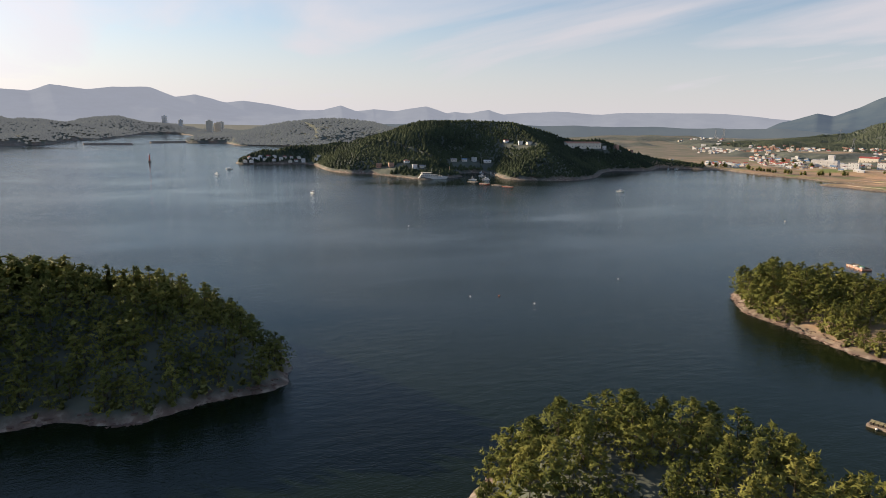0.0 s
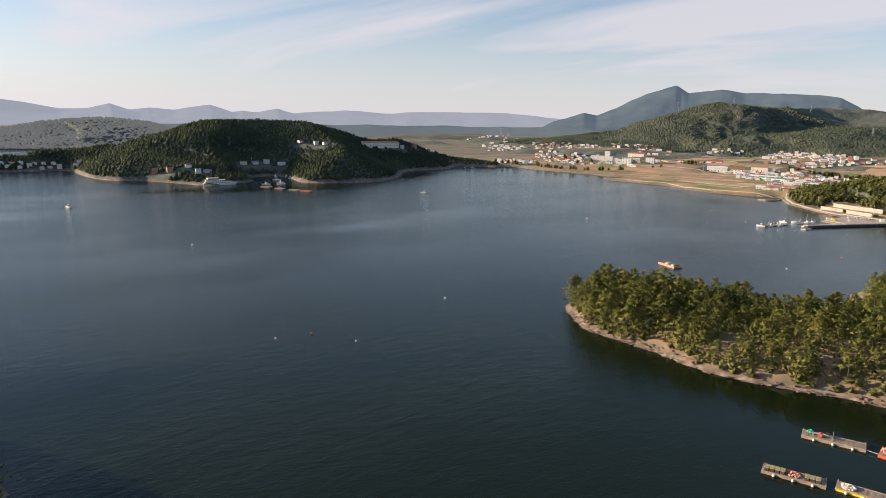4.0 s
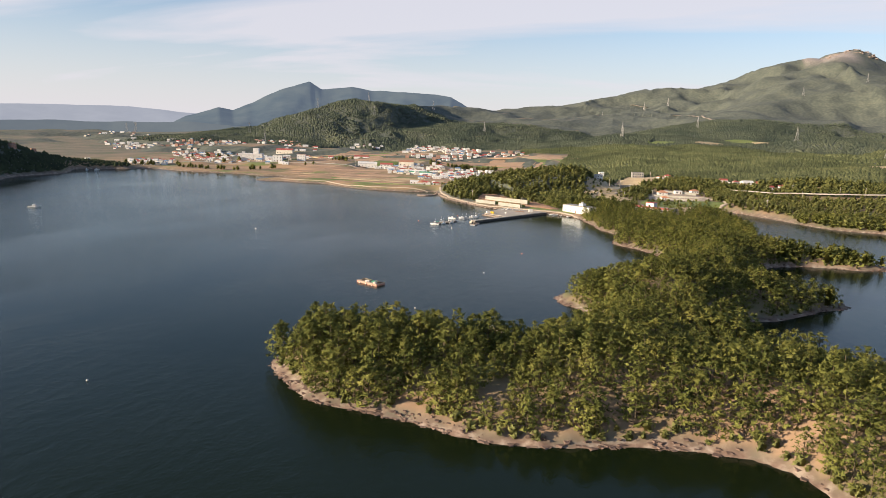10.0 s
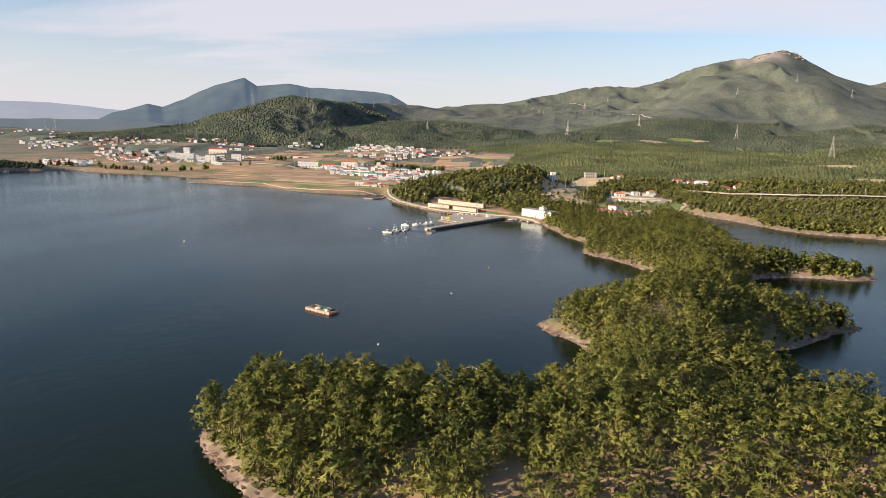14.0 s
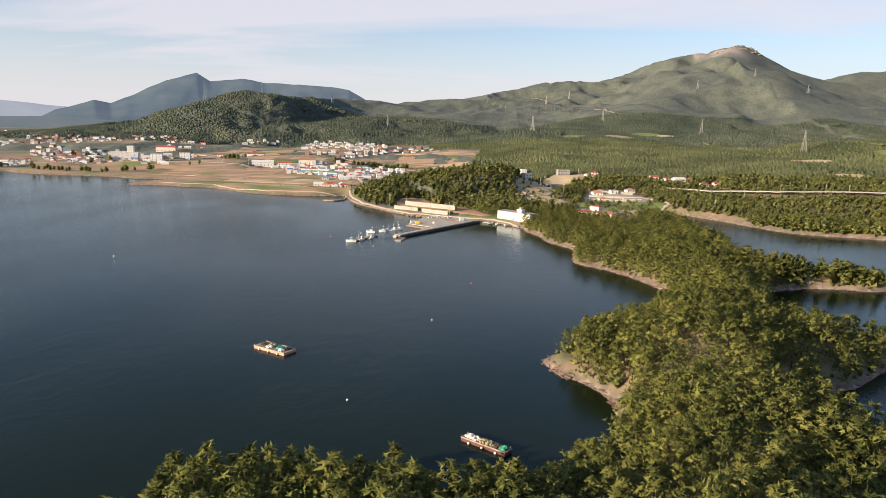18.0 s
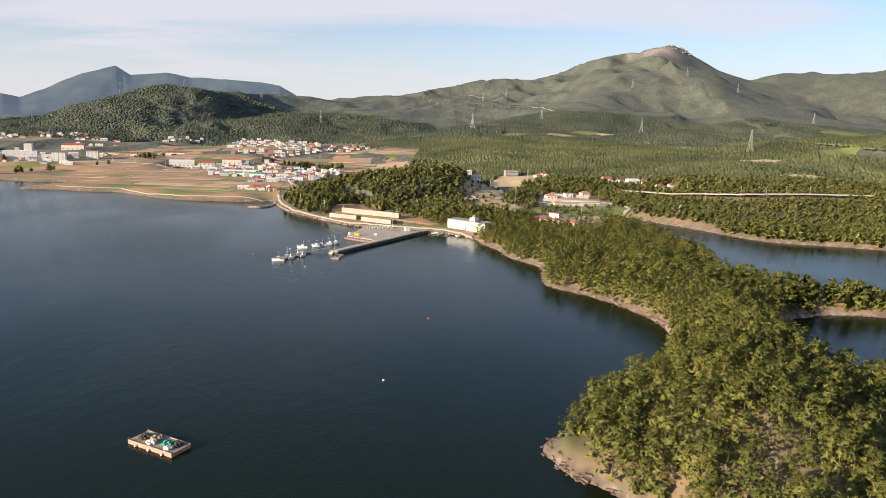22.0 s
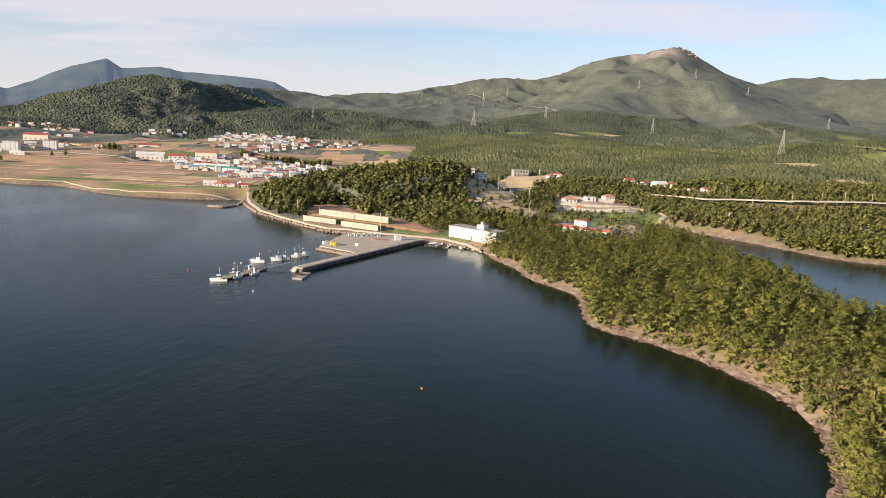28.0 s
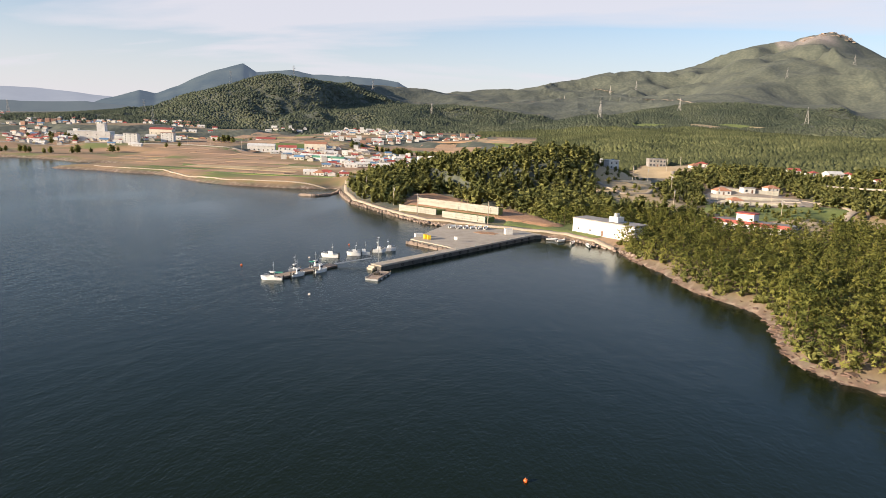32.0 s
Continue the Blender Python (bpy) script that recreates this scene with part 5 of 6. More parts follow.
for s in (-1, 1):
    part("handrail", rod((0, s * 0.6, 1.05), (n, s * 0.6, 1.05), 0.04, rod((0, s * 0.6, 0.55), (n, s * 0.6, 0.55), 0.03)), M_STEEL, gang)
for k in range(10):
    for s in (-1, 1):
        part("rail_post", rod((n * k / 9, s * 0.6, 0.1), (n * k / 9, s * 0.6, 1.05), 0.03, None, 5), M_STEEL, gang)
tagged(gang, "grey steel gangway with handrails from pier to pontoon", "gangway")
fishing_boat(-80.2, 298.6, 192, 5.6, True, "white fishing boat with a green awning moored at the pontoon", M_ORANGE)
fishing_boat(-75.6, 304.8, 60, 4.4)
fishing_boat(-71.6, 311.6, 62, 4.4)
fishing_boat(-78.6, 309.6, 245, 4.2)
fishing_boat(-75.0, 316.6, 66, 4.4, True)
for x, y, t, n in ((-76.5, 332.5, 190, 5.2), (-70.5, 338, 200, 4.3), (-68.0, 340, 196, 4.4), (-64.6, 346, 20, 4.2), (-62.0, 349.6, 28, 4.2)):
    motor_boat(x, y, t, n)
barge, n, turn = plank_raft("pier_raft", -53.2, 306.6, -52.4, 317.0, 3.8, M_STEEL, "grey work raft tied at the head of the pier")
heap("net_heap", -54.8, 312, 0.55, 1.1, 0.5, M_NET, 3, "dark heap of nets on the raft", "nets", 24)

# road and sea wall round the harbour
ribbon("road", [(14, 381), (7, 391), (-5, 401.5), (-19, 404.5), (-36, 408.5), (-53, 415), (-64, 418.5), (-78, 431), (-91, 445), (-114, 472), (-129, 502), (-137, 524), (-142, 540)], 3.6, M_LANE, 0.3,
       "pale concrete lane along the harbour", "road")
r = random.Random(12)
wall_line = [(20, 366), (12, 381), (4.5, 389), (-6, 396.5), (-13, 398.8)]
for line, nm in ((wall_line, 34), ([(-53, 410.5), (-63, 413.6), (-80, 428.6), (-92, 441.6), (-116, 469.6), (-132, 500.6), (-140, 520)], 250)):
    thing = new("riprap")
    pts = np.array(line, float)
    seg = np.r_[0, np.cumsum(np.hypot(*np.diff(pts, axis=0).T))]
    stones = []
    for k in range(3):
        bm = bmesh.new()
        bmesh.ops.create_icosphere(bm, subdivisions=1, radius=0.6)
        for v in bm.verts:
            v.co = Vector((v.co.x * r.uniform(0.7, 1.25), v.co.y * r.uniform(0.7, 1.2), v.co.z * r.uniform(0.5, 0.9)))
        me = bpy.data.meshes.new("stone")
        bm.to_mesh(me), bm.free(), me.materials.append(M_ROCK)
        stones.append(me)
    for k in range(nm):
        s = seg[-1] * (k + r.random()) / nm
        x, y = np.interp(s, seg, pts[:, 0]), np.interp(s, seg, pts[:, 1])
        ob = new("stone", stones[k % 3])
        ob.parent = thing
        ob.matrix_basis = pose(x + r.uniform(-0.9, 0.5), y + r.uniform(-0.9, 0.5), r.uniform(0.1, 0.9), r.uniform(0, 360), r.uniform(0, 60), r.uniform(0, 360)) @ Matrix.Scale(r.uniform(0.7, 1.5), 4)
    tagged(thing, "pale tumbled stones along the waterline of the lane", "riprap")
spur = new("spur")
bm = bmesh.new()
for k in range(60):
    t = k / 59
    x, y = -141 - 12 * t + 8 * math.sin(t * 3), 522 - 34 * math.sin(math.pi * t * 0.55)
    s = r.uniform(0.8, 1.5)
    box(x - s, x + s, y - s, y + s, -1, r.uniform(0.5, 1.2), bm, 0, s * 0.4)
part("stones", bm, M_ROCK, spur)
tagged(spur, "short rubble spur at the mouth of the stream", "breakwater")


def retaining_wall(ax, ay, bx, by, z, h, back):
    n, turn = along(ax, ay, bx, by)
    thing = new("retaining_wall")
    thing.matrix_world = pose(ax, ay, z, 0, 0, turn)
    bays = max(2, round(n / 4))
    for k in range(bays):
        for c in range(3):
            part("block", box(n * k / bays + 0.03, n * (k + 1) / bays - 0.03, -0.02 * c, 0.5, h * c / 3 - (0.8 if c == 0 else 0), h * (c + 1) / 3 - 0.03, bevel=0.02), M_BLOCK, thing)
    part("coping", box(-0.1, n + 0.1, -0.12, 0.6, h, h + 0.2, bevel=0.03), M_CONC, thing)
    part("backfill", box(0.3, n - 0.3, 0.5, back, -1.0, h - 0.5, None, 0.0, 0.0), M_GRASS, thing, "grass terrace behind the wall")
    tagged(thing, "cream block retaining wall with a grass terrace behind", "wall", "retaining walls above the harbour")


retaining_wall(-82, 437.5, -62.5, 428, 1.9, 2.7, 7.5)
retaining_wall(-59, 424, -38.5, 413.5, 1.9, 2.7, 7.5)
retaining_wall(-76, 451, -35, 431, 4.4, 2.4, 4)
drape("earth_bank", CUT_SLOPE, M_EARTH, 0.95, "orange bare earth of the cut slope above the walls", "bank", 2.0)
drape("verge", [(-30, 412), (-12, 405), (6, 394), (10, 398), (-4, 412), (-20, 424), (-32, 424)], M_GRASS, 0.3, "scrubby grass verge beside the lane", "grass", 2.0)

# ---- buildings ----
def openings(parent, w, d, storeys, per, tall=2.9, door=True, half=0.65):
    """Windows and a door of their own in the four fronts, set 3 cm into frames."""
    for f in range(storeys):
        for k in range(per):
            x = -w / 2 + w * (k + 0.5) / per
            for s in (-1, 1):
                if door and f == 0 and k == per // 2 and s == -1:
                    part("door", box(x - 0.5, x + 0.5, s * d / 2 - 0.06, s * d / 2 + 0.06, 0.1, 2.15), M_DOOR, parent)
                    continue
                part("window", box(x - half, x + half, s * d / 2 - 0.05, s * d / 2 + 0.05, f * tall + 1.6 - half, f * tall + 1.6 + half), M_GLASS, parent)


def house(kind, far=False):
    """One of a few village houses; kinds differ in size, walls and roof. Far ones show no more than their front windows."""
    w, d, storeys, walls, roof, form, label = kind
    thing = new("house")
    h = 2.9 * storeys + 0.2
    bm = box(-w / 2, w / 2, -d / 2, d / 2, -1.5, h)
    if form == "gable":
        for x in (-w / 2 + 0.02, w / 2 - 0.02):
            bm.faces.new([bm.verts.new(p) for p in ((x, -d / 2, h), (x, d / 2, h), (x, 0, h + d * 0.24))])
    part("wall", bm, walls, thing)
    if form == "gable":
        part("roof", gable(w, d, h, d * 0.24), roof, thing)
    elif form == "hip":
        part("roof", hipped(w, d, h, d * 0.28), roof, thing)
    else:
        part("roof", box(-w / 2 - 0.2, w / 2 + 0.2, -d / 2 - 0.2, d / 2 + 0.2, h, h + 0.25, bevel=0.03), roof, thing)
        bm = bmesh.new()
        for a in ((-w / 2 - 0.2, w / 2 + 0.2, -d / 2 - 0.2, -d / 2), (-w / 2 - 0.2, w / 2 + 0.2, d / 2, d / 2 + 0.2), (-w / 2 - 0.2, -w / 2, -d / 2, d / 2), (w / 2, w / 2 + 0.2, -d / 2, d / 2)):
            box(*a, h + 0.25, h + 0.9, bm)
        part("parapet", bm, walls, thing)
        if not far:
            part("roof_tank", rod((w * 0.2, d * 0.1, h + 0.25), (w * 0.2, d * 0.1, h + 1.6), 0.7, None, 10), M_BLUE_ROOF, thing)
    if far:
        for k in range(2):
            x = w * (k - 0.5) * 0.5
            part("window", box(x - 0.6, x + 0.6, -d / 2 - 0.05, -d / 2 + 0.05, 1.0, 2.1), M_GLASS, thing)
    else:
        part("step", box(-0.9, 0.9, -d / 2 - 1.0, -d / 2 - 0.05, -1.0, 0.12), M_CONC, thing)
        openings(thing, w, d, storeys, 3 if w > 9 else 2)
    tagged(thing, label, "house", "houses of the village")
    return thing


KINDS = [(9.5, 7, 1, M_WHITE, M_RED_ROOF, "gable", "white single-storey house with a red tiled roof"),
         (10.5, 7.5, 1, M_CREAM, M_BLUE_ROOF, "gable", "cream house with a blue sheet roof"),
         (8.5, 7.5, 2, M_WHITE, M_GREY_ROOF, "flat", "white two-storey house with a flat roof"),
         (11, 8, 1, M_WHITE, M_ORANGE_ROOF, "hip", "white bungalow with an orange hipped roof"),
         (12, 8, 1, M_CREAM, M_GREY_ROOF, "gable", "cream farmhouse with a grey pitched roof"),
         (9, 8, 2, M_BRICK, M_GREY_ROOF, "flat", "brick two-storey house with a flat roof"),
         (14, 8, 1, M_WHITE, M_WHITE, "gable", "long white shed with a pale sheet roof"),
         (8, 6.5, 1, M_WHITE, M_RED_ROOF, "hip", "small white house with a red hipped roof")]
HOUSES = {}
TAKEN = []


FAR_TOWN = []


def put_house(k, x, y, turn, scale=1.0):
    far = y > 735 or x < -400
    m = pose(x, y, height_at(x, y) + 0.15, 0, 0, turn) @ Matrix.Scale(scale * 0.8, 4)
    TAKEN.append((x, y))
    if (k, far) not in HOUSES:
        HOUSES[k, far] = house(KINDS[k], far)
        HOUSES[k, far].matrix_world = m
    elif y > 840:
        FAR_TOWN.append((k, m))
    else:
        return copy_thing(HOUSES[k, far], m)
    return HOUSES[k, far]


def far_town():
    """The houses deep in the village, joined."""
    co, tri, idx, mats, base = [], [], [], [], 0
    for k, m in FAR_TOWN:
        for p in HOUSES[k, True].children:
            me = p.data
            if me.materials[0] not in mats:
                mats.append(me.materials[0])
            v = np.array([q.co[:] for q in me.vertices])
            mm = np.array(m)
            co.append(v @ mm[:3, :3].T + mm[:3, 3])
            for f in me.polygons:
                w = list(f.vertices)
                tri += [(base + w[0], base + w[i], base + w[i + 1]) for i in range(1, len(w) - 1)]
                idx += [mats.index(me.materials[0])] * (len(w) - 2)
            base += len(v)
    tagged(new("village_houses", tri_mesh("village_houses", np.concatenate(co), np.array(tri), mats, idx, False)),
           "white, red and grey roofed houses deep in the village", "houses", kind="stuff")


def quarter(corners, count, seed, mix, gap=13, turn=20):
    """Houses strewn over a four-cornered quarter of the village."""
    r = random.Random(seed)
    (ax, ay), (bx, by), (cx, cy), (dx, dy) = corners
    made = tries = 0
    while made < count and tries < count * 40:
        tries += 1
        u, v = r.random(), r.random()
        x = (ax * (1 - u) + bx * u) * (1 - v) + (dx * (1 - u) + cx * u) * v
        y = (ay * (1 - u) + by * u) * (1 - v) + (dy * (1 - u) + cy * u) * v
        if any((x - p) ** 2 + (y - q) ** 2 < gap**2 for p, q in TAKEN) or height_at(x, y) > 17 + 0.004 * y:
            continue
        put_house(r.choice(mix), x, y, turn + r.choice((0, 90)) + r.uniform(-8, 8))
        made += 1


def hall(name, x, y, turn, w, d, h, walls, roof, storeys, per, label, category="building", form="flat", z=None, half=0.65):
    thing = new(name)
    thing.matrix_world = pose(x, y, height_at(x, y) if z is None else z, 0, 0, turn)
    part("wall", box(-w / 2, w / 2, -d / 2, d / 2, -2, h), walls, thing)
    if form == "gable":
        part("roof", gable(w, d, h, d * 0.16), roof, thing)
        for xx in (-w / 2 + 0.02, w / 2 - 0.02):
            tri = bmesh.new()
            tri.faces.new([tri.verts.new(p) for p in ((xx, -d / 2, h), (xx, d / 2, h), (xx, 0, h + d * 0.16))])
            part("gable_wall", tri, walls, thing)
    else:
        part("roof", box(-w / 2 - 0.25, w / 2 + 0.25, -d / 2 - 0.25, d / 2 + 0.25, h, h + 0.4, bevel=0.04), roof, thing)
    openings(thing, w, d, storeys, per, (h - 0.3) / storeys, True, half)
    tagged(thing, label, category)
    return thing


# white hall at the water's edge
t = hall("harbour_hall", 11.5, 401.5, -37, 28, 9, 5.4, M_WHITE, M_GREY_ROOF, 1, 5, "long white harbour hall with a grey-brown roof", half=0.35)
ph = part("roof_house", box(2, 6, -3.6, 0.5, 6.0, 8.0, bevel=0.05), M_WHITE, t)
part("water_tank", rod((4, -1.6, 8.0), (4, -1.6, 9.3), 1.1, None, 14), M_STEEL, ph)
part("lean_to", box(8, 15.2, -6.0, -4.5, -1, 2.4, bevel=0.04), M_CREAM, t, "yellowish lower lean-to")
# red-roofed works behind the strip of wood
t = hall("works_building", 70, 426, -33, 30, 9, 3.6, M_WHITE, M_GREY_ROOF, 1, 8, "long white works with red parapets")
part("parapet", box(-15.4, 15.4, -5.0, -4.75, 2.9, 4.3, bevel=0.03), M_RED_ROOF, t, "red sheet parapet")
tw = part("stair_tower", box(-7, 0, -2, 3.5, 3.6, 6.8, bevel=0.05), M_WHITE, t)
part("tower_cap", box(-7.3, 0.3, -2.3, 3.8, 6.8, 7.3, bevel=0.05), M_RED_ROOF, tw)
part("side_shed", box(4, 14, 4.55, 11, -1, 3.0, bevel=0.05), M_GREY_ROOF, t)
# hamlet on the slope
put_house(2, 18, 562, 30), put_house(3, 81, 553, 15), put_house(3, 82, 522, 20), put_house(7, 92, 690, 10)
hall("grey_lodge", 58, 690, 10, 13, 9, 6.0, M_GREY_ROOF, M_GREY_ROOF, 2, 5, "dark grey two-storey lodge on the slope", "house")
for hx, hy, kind in SLOPE_HOUSES:
    put_house(kind, hx, hy, 12 + (hx * 7) % 25, 1.1)
hall("site_store", 96, 557, 15, 7, 5, 3, M_WHITE, M_GREY_ROOF, 1, 2, "small white store on a terrace", "shed")
# the large white buildings of the village
t = hall("rice_mill", -515, 792, 22, 36, 18, 9.5, M_WHITE, M_WHITE, 2, 4, "large white mill with a square tower", half=0.4)
part("silo_tower", box(4, 12, -5, 5, 9.9, 18, bevel=0.1), M_WHITE, t)
part("side_wing", box(18.1, 40, -8, 8, -2, 6, bevel=0.1), M_WHITE, t)
hall("apartment_block", -466, 786, 20, 14, 11, 9.5, M_WHITE, M_GREY_ROOF, 4, 3, "white four-storey block beside the mill", half=0.45)
hall("apartment_block", -440, 812, 20, 13, 11, 9.5, M_WHITE, M_BRICK, 4, 3, "white four-storey block with a brick-red roof edge", half=0.45)
hall("store_shed", -332, 814, 20, 28, 14, 5.5, M_WHITE, M_WHITE, 1, 6, "large white store shed by the road", form="gable")
hall("store_shed", -299, 806, 20, 18, 12, 6, M_WHITE, M_RED_ROOF, 2, 4, "white store with a red roof", form="gable")
hall("store_shed", -268, 806, 16, 22, 12, 6, M_CREAM, M_ORANGE_ROOF, 1, 4, "cream store with an orange roof", form="gable")
hall("greenhouse", -229, 716, -4, 34, 8, 3.2, M_WHITE, M_WHITE, 1, 5, "long pale greenhouse beside the fields", form="gable")
hall("greenhouse", -214, 700, -8, 30, 8, 3.2, M_WHITE, M_GREEN_ROOF, 1, 5, "long greenhouse with a green cover", form="gable")
hall("farm_shed", -560, 985, 15, 30, 14, 7, M_CREAM, M_RED_ROOF, 1, 5, "cream farm shed with a red roof among fields", form="gable")
hall("farm_shed", -420, 1010, 15, 26, 12, 6, M_WHITE, M_RED_ROOF, 1, 5, "white farm shed with a red roof among fields", form="gable")
ALLK, PALE, REDS = [0, 1, 2, 3, 4, 5, 6, 7], [2, 6, 6, 4, 1, 7, 0], [0, 3, 7, 0, 6]
quarter([(-632, 668), (-590, 686), (-596, 704), (-640, 690)], 12, 1, PALE, 11)
quarter([(-565, 742), (-452, 790), (-470, 806), (-570, 760)], 20, 2, PALE)
quarter([(-724, 885), (-601, 930), (-650, 1010), (-790, 1000)], 42, 3, ALLK, 13)
quarter([(-989, 1066), (-752, 1177), (-811, 1254), (-1040, 1150)], 34, 4, ALLK, 15)
quarter([(-460, 830), (-400, 870), (-440, 930), (-520, 880)], 14, 41, REDS, 14)
quarter([(-310, 790), (-250, 800), (-255, 830), (-310, 822)], 9, 5, PALE, 13)
quarter([(-262, 703), (-232, 690), (-225, 706), (-255, 724)], 6, 6, PALE, 11)
quarter([(-200, 652), (-172, 664), (-176, 690), (-205, 690)], 10, 7, PALE, 10)
quarter([(-192, 590), (-160, 585), (-158, 604), (-190, 612)], 10, 8, REDS, 9)
quarter([(-222, 745), (-140, 690), (-118, 760), (-150, 830)], 26, 9, PALE, 13)
quarter([(-330, 985), (-290, 1000), (-283, 1070), (-345, 1050)], 22, 10, ALLK, 14)
quarter([(-280, 1000), (-225, 1070), (-215, 1150), (-275, 1070)], 20, 11, ALLK, 14)
quarter([(-195, 1130), (-150, 1150), (-150, 1190), (-200, 1180)], 12, 12, ALLK, 13)
# houses below the western hill
for k, (x, y, kk) in enumerate(((-617, 96, 5), (-604, 106, 5), (-601, 124, 3), (-586, 128, 2), (-590, 140, 4), (-633, 206, 4), (-634, 222, 1), (-632, 236, 2), (-622, 250, 6), (-653, 298, 0), (-630, 306, 2), (-618, 312, 4),
                                (-662, 480, 2), (-669, 511, 5), (-680, 520, 5), (-690, 560, 5), (-680, 640, 2))):
    put_house(kk, x, y, 60 + 17 * k % 40)
t = hall("hillside_hall", -666, 440, 96, 70, 12, 6, M_CREAM, M_ORANGE_ROOF, 1, 10, "long cream hall with an orange roof on the hillside", form="gable")
quarter([(-796, -28), (-786, -24), (-786, 56), (-800, 60)], 22, 13, PALE, 8, 80)
put_house(2, -768, 68, 60), put_house(2, -776, 74, 70)
# hamlet in the woods beyond the lagoon
quarter([(150, 640), (200, 640), (205, 665), (150, 660)], 8, 14, [0, 3, 7, 6], 12)

quarter([(-294, 797), (-254, 700), (-175, 690), (-205, 794)], 24, 51, PALE, 9)
quarter([(-345, 1270), (-287, 1075), (-160, 1160), (-190, 1330)], 40, 52, ALLK, 12)
quarter([(-528, 831), (-460, 745), (-420, 750), (-520, 930)], 18, 53, PALE, 11)
quarter([(-700, 1240), (-615, 1075), (-545, 1100), (-670, 1340)], 16, 54, REDS, 14)
quarter([(-610, 1420), (-600, 1390), (-520, 1380), (-530, 1425)], 10, 55, PALE, 12)
quarter([(-785, 975), (-728, 1100), (-930, 1400), (-1010, 1250)], 60, 61, ALLK, 13)
quarter([(-961, 1004), (-894, 1122), (-1150, 1460), (-1230, 1300)], 30, 62, PALE, 16)
quarter([(-760, 1230), (-690, 1300), (-830, 1600), (-920, 1480)], 22, 63, ALLK, 16)
quarter([(-268, 735), (-175, 662), (-215, 830), (-300, 850)], 22, 64, PALE, 9)
quarter([(-162, 660), (-138, 705), (-165, 800), (-190, 760)], 16, 65, PALE, 9)
quarter([(-378, 1115), (-225, 1200), (-275, 1420), (-430, 1340)], 46, 66, PALE, 12)
quarter([(-647, 680), (-600, 715), (-660, 800), (-715, 765)], 24, 67, PALE, 11)
quarter([(-600, 760), (-530, 800), (-600, 900), (-690, 850)], 26, 68, REDS, 12)
quarter([(-1480, 1480), (-1250, 1440), (-1280, 1640), (-1560, 1700)], 26, 15, PALE, 18)


far_town()


def tower_block(x, y, turn, w, d, storeys, lit, label):
    thing = new("tower_block")
    thing.matrix_world = pose(x, y, height_at(x, y), 0, 0, turn)
    h = storeys * 2.9
    part("wall", box(-w / 2, w / 2, -d / 2, d / 2, -3, h, bevel=0.2), lit, thing)
    part("roof_house", box(-w / 5, w / 5, -d / 4, d / 4, h, h + 4, bevel=0.1), lit, thing)
    for f in range(storeys):
        for s in (-1, 1):
            # pale roof grey instead of glass: haze put into the window colour
            part("window_band", box(-w / 2 + 1, w / 2 - 1, s * d / 2 - 0.1, s * d / 2 + 0.1, f * 2.9 + 1.2, f * 2.9 + 2.0), M_GREY_ROOF, thing)
    tagged(thing, label, "tower block")


for x, y, w, s, m in ((-1960, 130, 18, 13, M_CREAM), (-1985, 158, 20, 11, M_CREAM), (-2150, 30, 14, 8, M_WHITE), (-2160, 78, 12, 7, M_WHITE), (-2180, 205, 14, 8, M_CREAM)):
    tower_block(x, y, 70, w, 13, s, m, "pale high-rise apartment tower on the far shore")


# ---- pylons and poles ----
def pylon(h=30.0):
    thing = new("pylon")
    b, w = h * 0.11, h * 0.025
    for sx in (-1, 1):
        for sy in (-1, 1):
            part("leg", rod((sx * b, sy * b, -1), (sx * w, sy * w, h * 0.72), 0.17, rod((sx * w, sy * w, h * 0.72), (0, 0, h), 0.13, None, 4), 4), M_PYLON, thing)
    lat = bmesh.new()
    for k in range(7):
        t0, t1 = 0.72 * k / 7, 0.72 * (k + 1) / 7
        a0, a1 = b + (w - b) * t0 / 0.72, b + (w - b) * t1 / 0.72
        for s in (-1, 1):
            rod((-a0, s * a0, h * t0), (a1, s * a1, h * t1), 0.08, lat, 3)
            rod((a0, s * a0, h * t0), (-a1, s * a1, h * t1), 0.08, lat, 3)
            rod((s * a0, -a0, h * t0), (s * a1, a1, h * t1), 0.08, lat, 3)
            rod((s * a0, a0, h * t0), (s * a1, -a1, h * t1), 0.08, lat, 3)
    part("lattice", lat, M_PYLON, thing)
    for k, (z, r) in enumerate(((0.74, 0.13), (0.84, 0.15), (0.93, 0.11))):
        bm = rod((-h * r, 0, h * z), (h * r, 0, h * z), 0.14, None, 4)
        rod((-h * r, 0, h * z), (0, 0, h * (z + 0.05)), 0.09, bm, 4), rod((h * r, 0, h * z), (0, 0, h * (z + 0.05)), 0.09, bm, 4)
        part("cross_arm", bm, M_PYLON, thing)
    tagged(thing, "grey steel lattice pylon on the hillside", "pylon", "pylons of the power line")
    return thing


first = pylon()
for k, (x, y, turn) in enumerate(((-1379, 1600, 20), (-1444, 1640, 20), (-938, 1499, 30), (-750, 1248, 40), (-800, 1627, 30), (-682, 1714, 30), (-627, 1616, 40), (-563, 1972, 40), (-342, 1715, 50), (-56, 2395, 60), (30, 1334, 60),
                                  (88, 2490, 70), (169, 2480, 70), (213, 1752, 60), (564, 2272, 80), (771, 2378, 90), (913, 2293, 100), (382, 1430, 70), (988, 1933, 100), (377, 877, 90))):
    m = pose(x, y, height_at(x, y) + 0.5, 0, 0, turn)
    if k == 0:
        first.matrix_world = m
    else:
        copy_thing(first, m)

